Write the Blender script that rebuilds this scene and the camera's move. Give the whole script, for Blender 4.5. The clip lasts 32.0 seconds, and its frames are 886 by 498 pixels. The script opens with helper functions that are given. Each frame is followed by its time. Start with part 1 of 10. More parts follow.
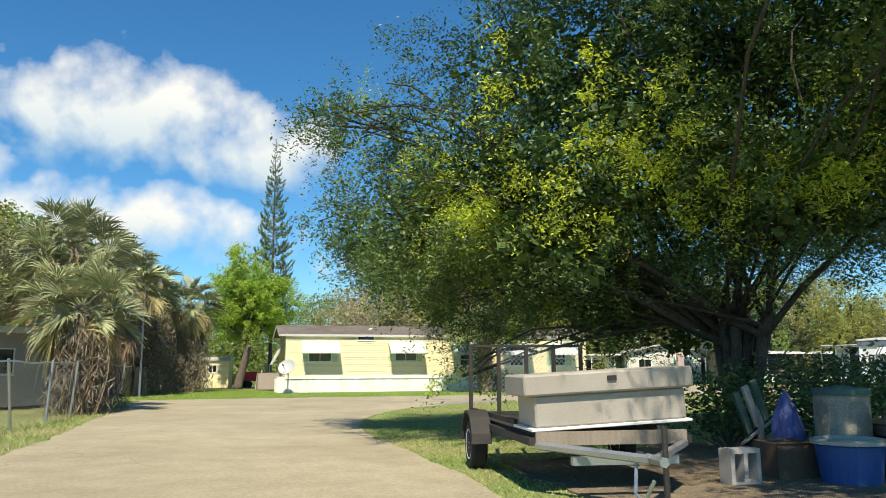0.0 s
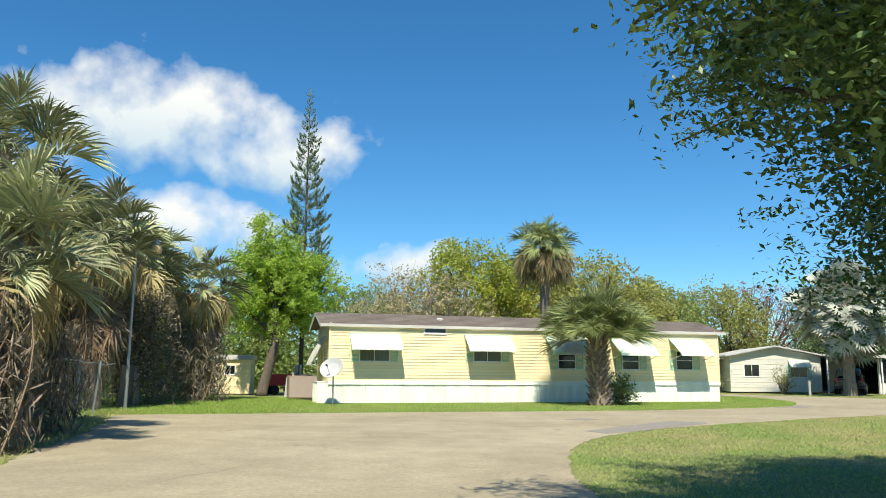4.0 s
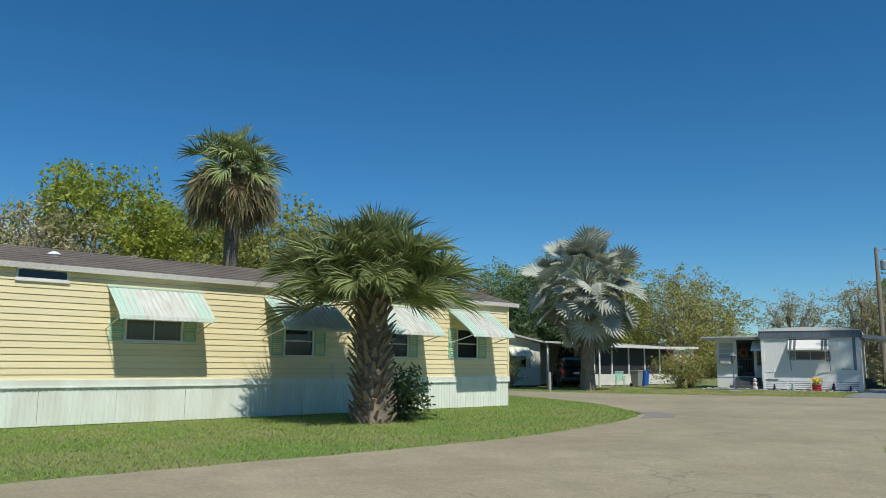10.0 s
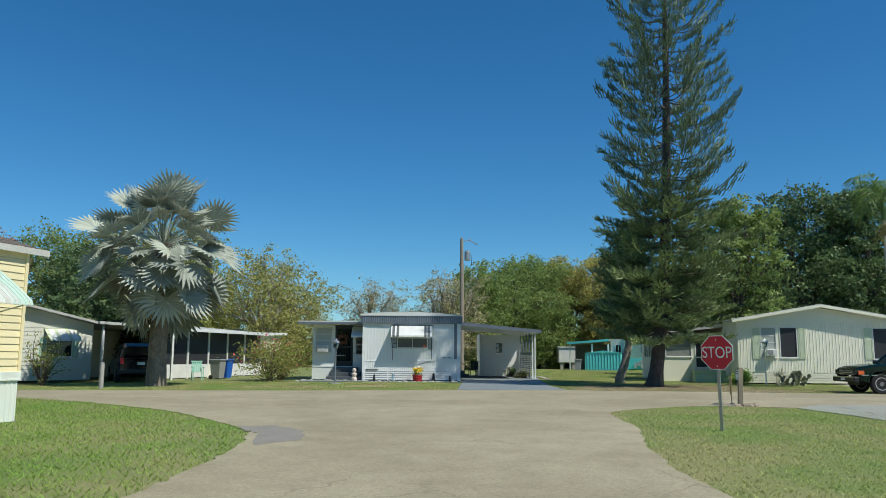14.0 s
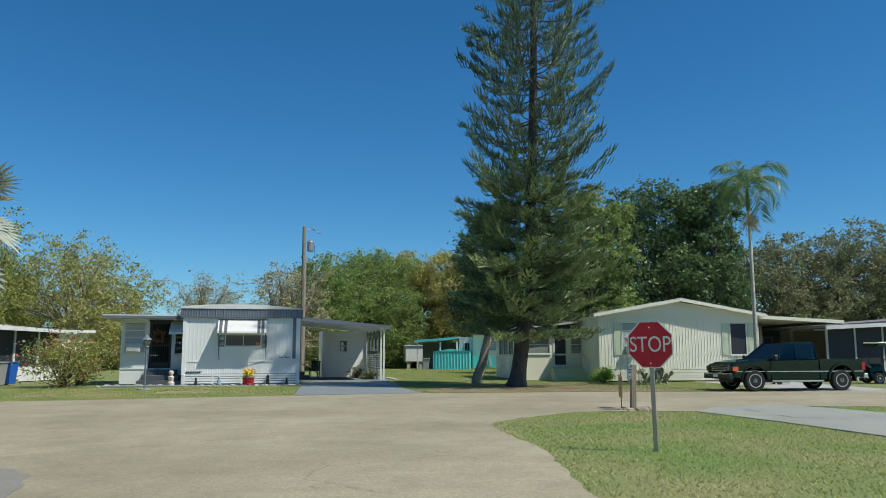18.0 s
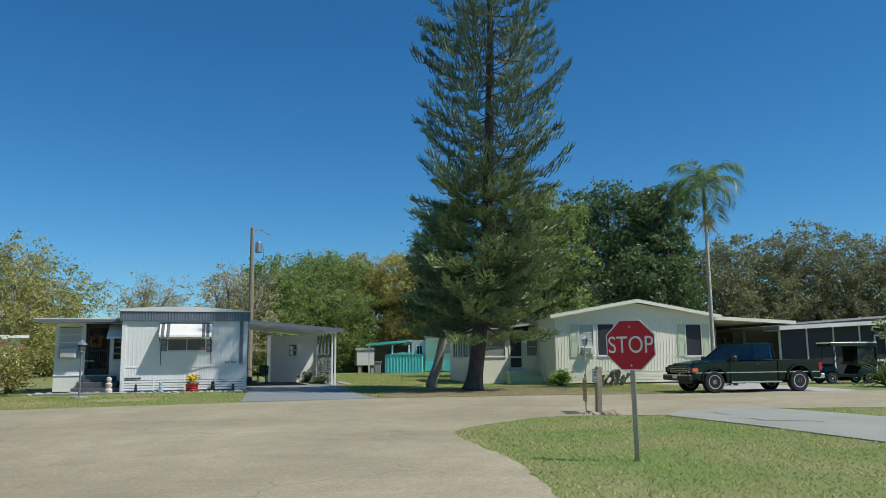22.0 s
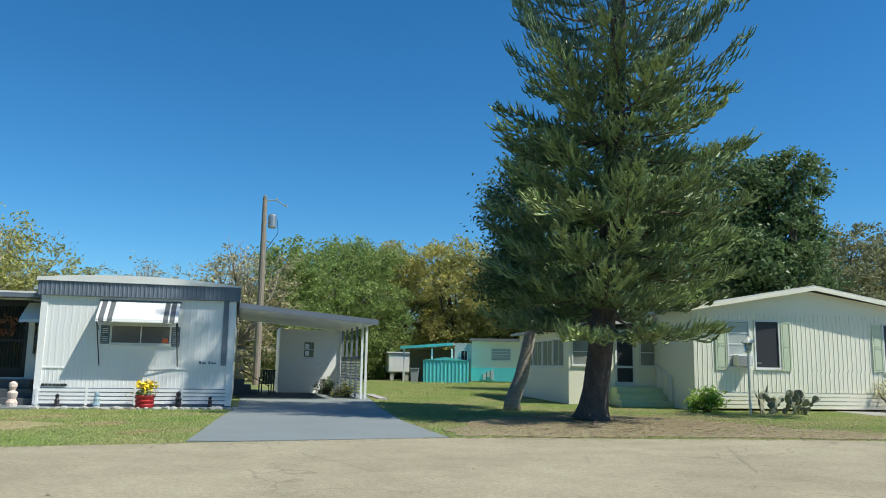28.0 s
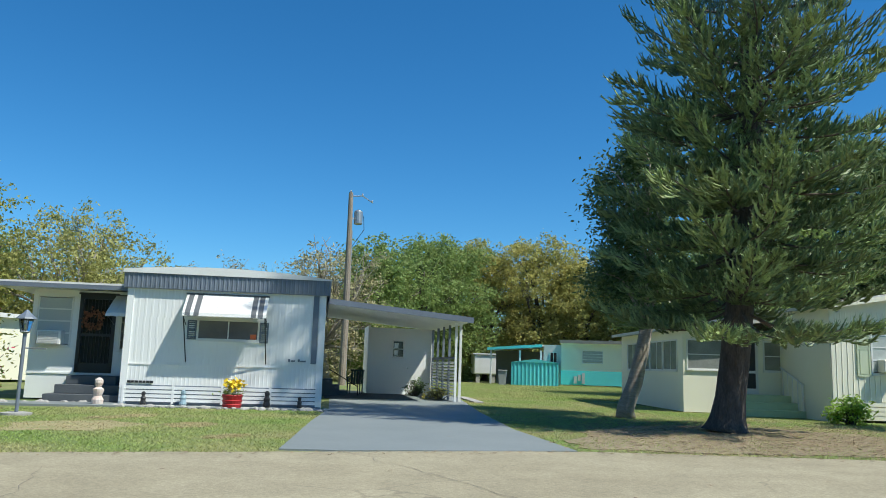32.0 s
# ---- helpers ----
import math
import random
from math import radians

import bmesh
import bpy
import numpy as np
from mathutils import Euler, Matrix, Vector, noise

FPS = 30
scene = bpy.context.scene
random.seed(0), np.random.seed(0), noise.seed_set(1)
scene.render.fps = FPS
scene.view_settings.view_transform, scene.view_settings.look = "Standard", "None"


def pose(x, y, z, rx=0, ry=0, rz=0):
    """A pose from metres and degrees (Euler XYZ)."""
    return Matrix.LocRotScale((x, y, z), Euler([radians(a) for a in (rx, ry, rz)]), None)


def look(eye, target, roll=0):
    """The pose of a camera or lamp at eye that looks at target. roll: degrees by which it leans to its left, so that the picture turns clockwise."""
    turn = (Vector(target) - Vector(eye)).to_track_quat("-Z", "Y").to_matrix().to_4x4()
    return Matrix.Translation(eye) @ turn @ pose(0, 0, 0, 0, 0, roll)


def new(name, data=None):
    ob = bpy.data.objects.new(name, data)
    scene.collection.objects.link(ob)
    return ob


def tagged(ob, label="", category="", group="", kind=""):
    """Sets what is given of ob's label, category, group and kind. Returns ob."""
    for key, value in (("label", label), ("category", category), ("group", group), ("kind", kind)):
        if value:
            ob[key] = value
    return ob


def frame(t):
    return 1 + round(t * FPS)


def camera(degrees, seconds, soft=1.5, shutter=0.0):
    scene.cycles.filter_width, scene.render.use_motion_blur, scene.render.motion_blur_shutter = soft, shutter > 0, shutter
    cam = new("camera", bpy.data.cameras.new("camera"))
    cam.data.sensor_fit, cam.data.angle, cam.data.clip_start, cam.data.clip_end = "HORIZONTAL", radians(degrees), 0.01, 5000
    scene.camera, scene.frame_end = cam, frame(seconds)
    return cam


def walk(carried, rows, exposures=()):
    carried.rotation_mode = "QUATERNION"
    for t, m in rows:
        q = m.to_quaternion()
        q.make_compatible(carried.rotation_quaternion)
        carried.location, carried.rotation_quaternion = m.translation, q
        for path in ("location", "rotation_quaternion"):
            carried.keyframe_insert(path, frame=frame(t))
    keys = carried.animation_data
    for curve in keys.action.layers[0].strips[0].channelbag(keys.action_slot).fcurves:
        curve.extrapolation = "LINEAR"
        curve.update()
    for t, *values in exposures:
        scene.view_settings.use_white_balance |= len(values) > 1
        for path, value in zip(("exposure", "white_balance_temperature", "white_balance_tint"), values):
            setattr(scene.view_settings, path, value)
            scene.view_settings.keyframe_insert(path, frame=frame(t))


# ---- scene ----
cam = camera(59.39, 32.0, soft=0.9)
# seconds, x, y, z, yaw, pitch, roll
ROWS = [
    (0.0, 0.000, 0.000, 1.284, 0.27, 8.78, 0.26),
    (0.5, -0.508, 1.380, 1.269, 0.31, 8.77, 0.45),
    (1.0, -1.032, 2.851, 1.257, 0.75, 8.83, 0.46),
    (1.5, -1.507, 4.349, 1.249, 1.26, 8.90, 0.26),
    (2.0, -1.968, 5.830, 1.244, 1.65, 8.93, 0.05),
    (2.5, -2.368, 7.300, 1.239, 1.79, 8.94, -0.16),
    (3.0, -2.774, 8.686, 1.235, 1.70, 9.03, -0.36),
    (3.5, -3.161, 10.065, 1.231, 1.56, 9.08, -0.34),
    (5.5, -4.164, 15.627, 1.254, -0.07, 9.21, -0.37),
    (6.0, -4.350, 16.976, 1.260, -1.02, 9.07, -0.11),
    (6.5, -4.546, 18.284, 1.265, -2.33, 8.96, 0.11),
    (7.0, -4.713, 19.542, 1.268, -3.93, 8.84, 0.14),
    (7.5, -4.824, 20.809, 1.270, -5.69, 8.79, 0.06),
    (8.0, -4.868, 22.025, 1.273, -8.46, 8.77, -0.02),
    (8.5, -4.863, 23.273, 1.275, -12.31, 8.77, -0.06),
    (9.0, -4.765, 24.593, 1.277, -16.49, 8.75, -0.13),
    (9.5, -4.524, 25.910, 1.280, -21.05, 8.61, -0.31),
    (10.0, -4.102, 27.197, 1.282, -25.73, 8.47, -0.36),
    (10.5, -3.603, 28.410, 1.285, -30.45, 8.33, -0.31),
    (11.0, -2.964, 29.616, 1.286, -34.88, 8.27, -0.39),
    (11.5, -2.288, 30.801, 1.285, -39.53, 8.27, -0.31),
    (12.0, -1.581, 31.768, 1.281, -43.96, 8.20, -0.28),
    (12.5, -0.911, 32.532, 1.276, -47.86, 8.16, -0.13),
    (13.0, -0.325, 33.169, 1.271, -51.27, 8.05, -0.24),
    (13.5, 0.273, 33.725, 1.268, -54.05, 7.86, -0.47),
    (14.0, 0.794, 34.136, 1.269, -56.42, 7.84, -0.37),
    (14.5, 1.284, 34.489, 1.270, -58.54, 7.77, -0.20),
    (15.0, 1.783, 34.807, 1.270, -60.40, 7.76, -0.15),
    (15.5, 2.282, 35.109, 1.268, -62.12, 7.80, -0.12),
    (17.5, 4.252, 36.270, 1.219, -67.40, 7.87, 0.07),
    (18.0, 4.584, 36.433, 1.216, -67.91, 7.85, 0.12),
    (18.5, 4.828, 36.552, 1.215, -68.38, 7.84, 0.21),
    (19.0, 4.969, 36.637, 1.218, -69.01, 7.81, 0.39),
    (19.5, 5.009, 36.672, 1.220, -69.71, 7.81, 0.47),
    (20.0, 5.004, 36.669, 1.219, -70.18, 7.86, 0.53),
    (20.5, 5.047, 36.684, 1.218, -70.50, 7.93, 0.56),
    (21.0, 5.123, 36.730, 1.216, -70.76, 8.02, 0.55),
    (21.5, 5.248, 36.800, 1.215, -71.08, 8.07, 0.53),
    (22.0, 5.427, 36.924, 1.214, -71.52, 8.07, 0.56),
    (22.5, 5.674, 37.080, 1.224, -72.52, 8.18, 0.52),
    (23.0, 6.190, 37.255, 1.236, -74.34, 8.47, 0.50),
    (23.5, 6.910, 37.545, 1.244, -76.42, 8.72, 0.33),
    (24.0, 7.750, 37.830, 1.250, -78.18, 8.93, 0.24),
    (24.5, 8.760, 38.145, 1.255, -79.05, 8.95, 0.07),
    (26.5, 13.360, 40.533, 1.235, -76.17, 8.74, -0.43),
    (27.0, 14.305, 41.078, 1.220, -73.62, 8.67, -0.68),
    (27.5, 15.107, 41.665, 1.208, -71.42, 8.62, -0.84),
    (28.0, 15.778, 42.224, 1.199, -69.64, 8.59, -0.94),
    (28.5, 16.299, 42.696, 1.196, -68.22, 8.56, -1.13),
    (29.0, 16.695, 43.065, 1.195, -67.15, 8.56, -1.32),
    (29.5, 16.955, 43.317, 1.194, -66.40, 8.54, -1.46),
    (30.0, 17.093, 43.474, 1.193, -65.79, 8.52, -1.54),
    (30.5, 17.137, 43.514, 1.191, -65.19, 8.47, -1.66),
    (31.0, 17.141, 43.515, 1.185, -64.76, 8.48, -1.76),
    (31.5, 17.151, 43.506, 1.176, -64.33, 8.54, -1.80),
    (32.0, 17.200, 43.477, 1.163, -63.90, 8.60, -1.74),
]
EXPOSURES = [(0, .53, 7250, 9), (3, .6, 7150, 9), (6, .24, 6600, 7), (9, .05, 6450, 7), (10, -.25, 6400, 8), (11, -.18, 6400, 7), (13, -.08, 6350, 5), (23, -.08, 6350, 8), (27, .2, 6350, 6), (32, .27, 6200, 5)]
walk(cam, [(t, pose(x, y, z, 90 + pitch, roll, yaw)) for t, x, y, z, yaw, pitch, roll in ROWS], EXPOSURES)

# world, sun
SUN_EL, SUN_AZ = radians(55), radians(-91)
world = bpy.data.worlds.new("world")
scene.world = world
world.use_nodes = True
wn, wl = world.node_tree.nodes, world.node_tree.links
wn.clear()
sky = wn.new("ShaderNodeTexSky")
sky.sky_type = 'NISHITA'
sky.sun_disc = False
sky.sun_elevation = SUN_EL
sky.sun_rotation = radians(90) - SUN_AZ
sky.altitude = 500
sky.air_density, sky.dust_density, sky.ozone_density = 1.0, 0.0, 6.0
wbg = wn.new("ShaderNodeBackground")
wbg.inputs["Strength"].default_value = 0.1
wout = wn.new("ShaderNodeOutputWorld")
tone = wn.new("ShaderNodeHueSaturation")
tone.inputs["Saturation"].default_value = 1.15
tint = wn.new("ShaderNodeMix")
tint.data_type, tint.blend_type = 'RGBA', 'MULTIPLY'
tint.inputs["Factor"].default_value = 1.0
tint.inputs["B"].default_value = (0.84, 1.04, 1.1, 1)
wl.new(sky.outputs[0], tint.inputs["A"])
wl.new(tint.outputs["Result"], tone.inputs["Color"])
wl.new(tone.outputs[0], wbg.inputs["Color"])
wl.new(wbg.outputs[0], wout.inputs["Surface"])

sun_dir = Vector((math.cos(SUN_EL) * math.cos(SUN_AZ), math.cos(SUN_EL) * math.sin(SUN_AZ), math.sin(SUN_EL)))
sun = new("sun", bpy.data.lights.new("sun", 'SUN'))
sun.data.energy = 4.8
sun.data.angle = radians(0.55)
sun.data.color = (1.0, 0.94, 0.84)
sun.matrix_world = look(sun_dir * 50, (0, 0, 0))

# ---- materials ----
MATS = {}


def mat(name, color, rough=0.6, var=0.18, scale=6.0, bump=0.15, bscale=60.0, metal=0.0, second=None, amount=0.5, stretch=(1, 1, 1), per=0.0, translucent=0.0, spec=0.5, island=0.0, sharp=0.18):
    """A surface of two scales: a broad stain towards `second` and fine grain with relief."""
    if name in MATS:
        return MATS[name]
    m = bpy.data.materials.new(name)
    m.use_nodes = True
    n, l = m.node_tree.nodes, m.node_tree.links
    b = n["Principled BSDF"]
    tc = n.new("ShaderNodeTexCoord")
    mp = n.new("ShaderNodeMapping")
    mp.inputs["Scale"].default_value = stretch
    l.new(tc.outputs["Object"], mp.inputs["Vector"])
    big = n.new("ShaderNodeTexNoise")
    big.inputs["Scale"].default_value = scale
    big.inputs["Detail"].default_value = 4
    l.new(mp.outputs[0], big.inputs["Vector"])
    fine = n.new("ShaderNodeTexNoise")
    fine.inputs["Scale"].default_value = bscale
    fine.inputs["Detail"].default_value = 2
    l.new(mp.outputs[0], fine.inputs["Vector"])
    ramp = n.new("ShaderNodeMapRange")
    ramp.inputs["From Min"].default_value = 0.5 - sharp
    ramp.inputs["From Max"].default_value = 0.5 + sharp
    ramp.inputs["To Max"].default_value = amount
    l.new(big.outputs["Fac"], ramp.inputs["Value"])
    sec = second or tuple(c * (1 - var) for c in color)
    mix = n.new("ShaderNodeMix")
    mix.data_type = 'RGBA'
    mix.inputs["A"].default_value = (*color, 1)
    mix.inputs["B"].default_value = (*sec, 1)
    l.new(ramp.outputs[0], mix.inputs["Factor"])
    hv = n.new("ShaderNodeHueSaturation")
    l.new(mix.outputs["Result"], hv.inputs["Color"])
    val = n.new("ShaderNodeMapRange")
    val.inputs["From Min"].default_value, val.inputs["From Max"].default_value = 0.3, 0.7
    val.inputs["To Min"].default_value, val.inputs["To Max"].default_value = 1 - var, 1 + var
    l.new(fine.outputs["Fac"], val.inputs["Value"])
    out = val.outputs[0]
    for amt, socket in ((per, "ObjectInfo"), (island, "NewGeometry")):
        if amt:
            oi = n.new("ShaderNode" + socket)
            mr = n.new("ShaderNodeMapRange")
            mr.inputs["To Min"].default_value, mr.inputs["To Max"].default_value = 1 - amt, 1 + amt
            l.new(oi.outputs["Random" if socket == "ObjectInfo" else "Random Per Island"], mr.inputs["Value"])
            mu = n.new("ShaderNodeMath")
            mu.operation = 'MULTIPLY'
            l.new(out, mu.inputs[0])
            l.new(mr.outputs[0], mu.inputs[1])
            out = mu.outputs[0]
    l.new(out, hv.inputs["Value"])
    l.new(hv.outputs[0], b.inputs["Base Color"])
    b.inputs["Roughness"].default_value = rough
    b.inputs["Metallic"].default_value = metal
    b.inputs["Specular IOR Level"].default_value = spec
    if bump:
        bp = n.new("ShaderNodeBump")
        bp.inputs["Strength"].default_value = bump
        bp.inputs["Distance"].default_value = 0.02
        l.new(fine.outputs["Fac"], bp.inputs["Height"])
        l.new(bp.outputs[0], b.inputs["Normal"])
    if translucent:
        tr = n.new("ShaderNodeBsdfTranslucent")
        l.new(hv.outputs[0], tr.inputs["Color"])
        mx = n.new("ShaderNodeMixShader")
        mx.inputs[0].default_value = translucent
        l.new(b.outputs[0], mx.inputs[1])
        l.new(tr.outputs[0], mx.inputs[2])
        l.new(mx.outputs[0], n["Material Output"].inputs["Surface"])
    MATS[name] = m
    return m


def glass_mat(name, tint=(0.75, 0.8, 0.8), rough=0.03):
    m = bpy.data.materials.new(name)
    m.use_nodes = True
    b = m.node_tree.nodes["Principled BSDF"]
    b.inputs["Base Color"].default_value = (*tint, 1)
    b.inputs["Roughness"].default_value = rough
    b.inputs["Transmission Weight"].default_value = 1.0
    b.inputs["IOR"].default_value = 1.45
    MATS[name] = m
    return m


GLASS = glass_mat("window_glass")
DARKGLASS = mat("tinted_glass", (0.012, 0.015, 0.016), rough=0.06, var=0.05, bump=0)
WHITE = mat("white_paint", (0.8, 0.8, 0.77), rough=0.5, var=0.05, scale=1.2, second=(0.6, 0.59, 0.54), amount=0.5, bump=0.05)
YELLOW = mat("yellow_siding", (0.86, 0.75, 0.46), rough=0.55, var=0.04, scale=0.8, second=(0.79, 0.68, 0.4), amount=0.5, bump=0.06, per=0.05)
SKIRT = mat("pale_green_skirting", (0.82, 0.88, 0.81), rough=0.55, var=0.06, scale=0.9, second=(0.62, 0.62, 0.52), amount=0.55, bump=0.05, stretch=(3, 3, 0.6))
MINT = mat("mint_paint", (0.32, 0.58, 0.45), rough=0.55, var=0.08, scale=3)
AWN = mat("weathered_awning", (0.66, 0.69, 0.62), rough=0.6, var=0.12, scale=2.5, second=(0.5, 0.47, 0.4), amount=0.75, stretch=(5, 0.6, 1), sharp=0.12)
PALEMINT = mat("faded_mint_paint", (0.46, 0.66, 0.54), rough=0.6, var=0.12, scale=2.5, second=(0.6, 0.66, 0.58), amount=0.7, stretch=(5, 0.6, 1))
SHINGLE = mat("shingle_roof", (0.12, 0.1, 0.085), rough=0.95, var=0.25, scale=1.2, second=(0.2, 0.175, 0.145), amount=0.6, bump=0.6, bscale=25)
PALEWALL = mat("pale_blue_white_wall", (0.84, 0.85, 0.83), rough=0.5, var=0.04, scale=0.7, second=(0.76, 0.77, 0.75), amount=0.4, bump=0.04)
SLATE = mat("slate_blue_trim", (0.16, 0.19, 0.23), rough=0.5, var=0.08, scale=2)
CREAM = mat("cream_siding", (0.86, 0.83, 0.67), rough=0.5, var=0.05, scale=0.7, second=(0.8, 0.77, 0.62), amount=0.45, bump=0.05)
PALEGREEN = mat("pale_green_shutter", (0.6, 0.66, 0.47), rough=0.55, var=0.06, scale=3)
LIME = mat("pale_lime_step", (0.62, 0.68, 0.4), rough=0.7, var=0.1, scale=3)
METALROOF = mat("metal_roof", (0.55, 0.55, 0.53), rough=0.5, var=0.08, scale=0.6, second=(0.38, 0.37, 0.35), amount=0.6, bump=0.05)
SOFFIT = mat("soffit_paint", (0.74, 0.75, 0.74), rough=0.5, var=0.04, scale=1)
DARK = mat("dark_paint", (0.02, 0.022, 0.024), rough=0.4, var=0.1, scale=4)
RUBBER = mat("rubber", (0.018, 0.018, 0.018), rough=0.85, var=0.2, scale=20)
CHROME = mat("bright_metal", (0.7, 0.7, 0.7), rough=0.25, var=0.08, scale=10, metal=1.0, bump=0.02)
STEEL = mat("galvanised_steel", (0.42, 0.44, 0.45), rough=0.45, var=0.12, scale=12, metal=0.8, bump=0.05)
RUST = mat("rusty_dark_steel", (0.06, 0.05, 0.045), rough=0.8, var=0.3, scale=8, second=(0.16, 0.07, 0.035), amount=0.5)
TEAL = mat("turquoise_paint", (0.13, 0.6, 0.6), rough=0.5, var=0.08, scale=2)
WOODGREY = mat("weathered_wood", (0.24, 0.19, 0.14), rough=0.9, var=0.2, scale=3, second=(0.34, 0.3, 0.25), amount=0.6, bump=0.4, stretch=(6, 6, 0.7))
BARK = mat("grey_brown_bark", (0.15, 0.125, 0.1), rough=0.95, var=0.3, scale=5, second=(0.08, 0.062, 0.05), amount=0.7, bump=0.9, bscale=22, stretch=(2, 2, 0.6))
PALEBARK = mat("pale_bark", (0.36, 0.32, 0.26), rough=0.95, var=0.2, scale=4, second=(0.2, 0.17, 0.13), amount=0.7, bump=0.5, bscale=18, stretch=(1, 1, 3))
CONCRETE = mat("concrete", (0.42, 0.4, 0.37), rough=0.9, var=0.12, scale=2, second=(0.3, 0.29, 0.27), amount=0.6, bump=0.2)
PAINTDRIVE = mat("blue_grey_painted_concrete", (0.2, 0.226, 0.222), rough=0.65, var=0.08, scale=0.7, second=(0.26, 0.28, 0.278), amount=0.5, bump=0.08)
RED = mat("red_paint", (0.42, 0.02, 0.025), rough=0.45, var=0.06, scale=2)
SIGNRED = mat("sign_red", (0.62, 0.012, 0.04), rough=0.42, var=0.05, scale=5, bump=0.02)
SIGNWHITE = mat("sign_white", (0.9, 0.9, 0.89), rough=0.45, var=0.03, bump=0.0)
TRUCKGREEN = mat("dark_green_car_paint", (0.003, 0.014, 0.011), rough=0.1, var=0.05, bump=0.0)
BLUE = mat("blue_plastic", (0.02, 0.12, 0.5), rough=0.45, var=0.08, scale=4)
STONE = mat("rock", (0.33, 0.27, 0.2), rough=0.95, var=0.2, scale=6, bump=0.5, per=0.2)

# ---- mesh helpers ----


def thing(name, x, y, z=0.0, rz=0.0, label="", category="", group="", kind=""):
    e = new(name)
    e.empty_display_size = 0.2
    e.matrix_basis = pose(x, y, z, 0, 0, rz)
    return tagged(e, label, category, group, kind)


def finish(name, me, material, parent=None, label="", smooth=False):
    ob = new(name, me)
    if material is not None and not me.materials:
        for mm in (material if isinstance(material, (list, tuple)) else [material]):
            me.materials.append(mm)
    if smooth:
        me.polygons.foreach_set("use_smooth", [True] * len(me.polygons))
    if parent is not None:
        ob.parent = parent
    if label:
        ob["label"] = label
    return ob


def part(name, bm, material, parent=None, label="", smooth=False):
    me = bpy.data.meshes.new(name)
    bm.normal_update()
    bm.to_mesh(me)
    bm.free()
    return finish(name, me, material, parent, label, smooth)


def share(name, me, parent, m, label=""):
    ob = new(name, me)
    ob.parent = parent
    ob.matrix_basis = m
    if label:
        ob["label"] = label
    return ob


def B():
    return bmesh.new()


def box(bm, x0, x1, y0, y1, z0, z1, m=None, bev=0.0):
    vs = [bm.verts.new(Vector(p) if m is None else m @ Vector(p)) for p in
          ((x0, y0, z0), (x1, y0, z0), (x1, y1, z0), (x0, y1, z0), (x0, y0, z1), (x1, y0, z1), (x1, y1, z1), (x0, y1, z1))]
    fs = [bm.faces.new([vs[i] for i in q]) for q in ((3, 2, 1, 0), (4, 5, 6, 7), (0, 1, 5, 4), (1, 2, 6, 5), (2, 3, 7, 6), (3, 0, 4, 7))]
    if bev:
        es = {e for f in fs for e in f.edges}
        bmesh.ops.bevel(bm, geom=list(es), offset=bev, segments=1, affect='EDGES', profile=0.5)
    return bm


def boxpart(name, dims, material, parent, label="", bev=0.0, m=None):
    return part(name, box(B(), *dims, m=m, bev=bev), material, parent, label)


def tube(bm, pts, radii, seg=8, caps=True):
    """A tapered tube along points."""
    rings = []
    pts = [Vector(p) for p in pts]
    a = None
    for i, p in enumerate(pts):
        d = (pts[min(i + 1, len(pts) - 1)] - pts[max(i - 1, 0)]).normalized()
        a = d.orthogonal() if a is None else a - d * a.dot(d)
        a = (a if a.length > 1e-6 else d.orthogonal()).normalized()
        b = d.cross(a).normalized()
        r = radii[i] if isinstance(radii, (list, tuple)) else radii
        rings.append([bm.verts.new(p + (a * math.cos(k * math.tau / seg) + b * math.sin(k * math.tau / seg)) * r) for k in range(seg)])
    for r0, r1 in zip(rings, rings[1:]):
        for k in range(seg):
            bm.faces.new((r0[k], r0[(k + 1) % seg], r1[(k + 1) % seg], r1[k]))
    if caps:
        bm.faces.new(rings[0][::-1])
        bm.faces.new(rings[-1])
    return bm


def prism(bm, poly, y0, y1, m=None):
    """A polygon of (x, z) drawn out from y0 to y1."""
    tf = (lambda p: Vector(p)) if m is None else (lambda p: m @ Vector(p))
    a = [bm.verts.new(tf((x, y0, z))) for x, z in poly]
    b = [bm.verts.new(tf((x, y1, z))) for x, z in poly]
    bm.faces.new(a)
    bm.faces.new(b[::-1])
    k = len(poly)
    for i in range(k):
        bm.faces.new((a[(i + 1) % k], a[i], b[i], b[(i + 1) % k]))
    return bm


def slab(bm, poly, z0, z1):
    """A ground polygon of (x, y) with thickness."""
    a = [bm.verts.new((x, y, z0)) for x, y in poly]
    b = [bm.verts.new((x, y, z1)) for x, y in poly]
    f = bm.faces.new(b)
    if f.normal.z < 0 or True:
        f.normal_update()
        if f.normal.z < 0:
            f.normal_flip()
    k = len(poly)
    for i in range(k):
        bm.faces.new((a[i], a[(i + 1) % k], b[(i + 1) % k], b[i]))
    return bm


def lathe(bm, prof, seg=16, m=None):
    """Turned shape of (radius, z)."""
    tf = (lambda p: Vector(p)) if m is None else (lambda p: m @ Vector(p))
    rings = [[bm.verts.new(tf((r * math.cos(k * math.tau / seg), r * math.sin(k * math.tau / seg), z))) for k in range(seg)] for r, z in prof]
    for r0, r1 in zip(rings, rings[1:]):
        for k in range(seg):
            bm.faces.new((r0[k], r0[(k + 1) % seg], r1[(k + 1) % seg], r1[k]))
    bm.faces.new(rings[0][::-1])
    bm.faces.new(rings[-1])
    return bm


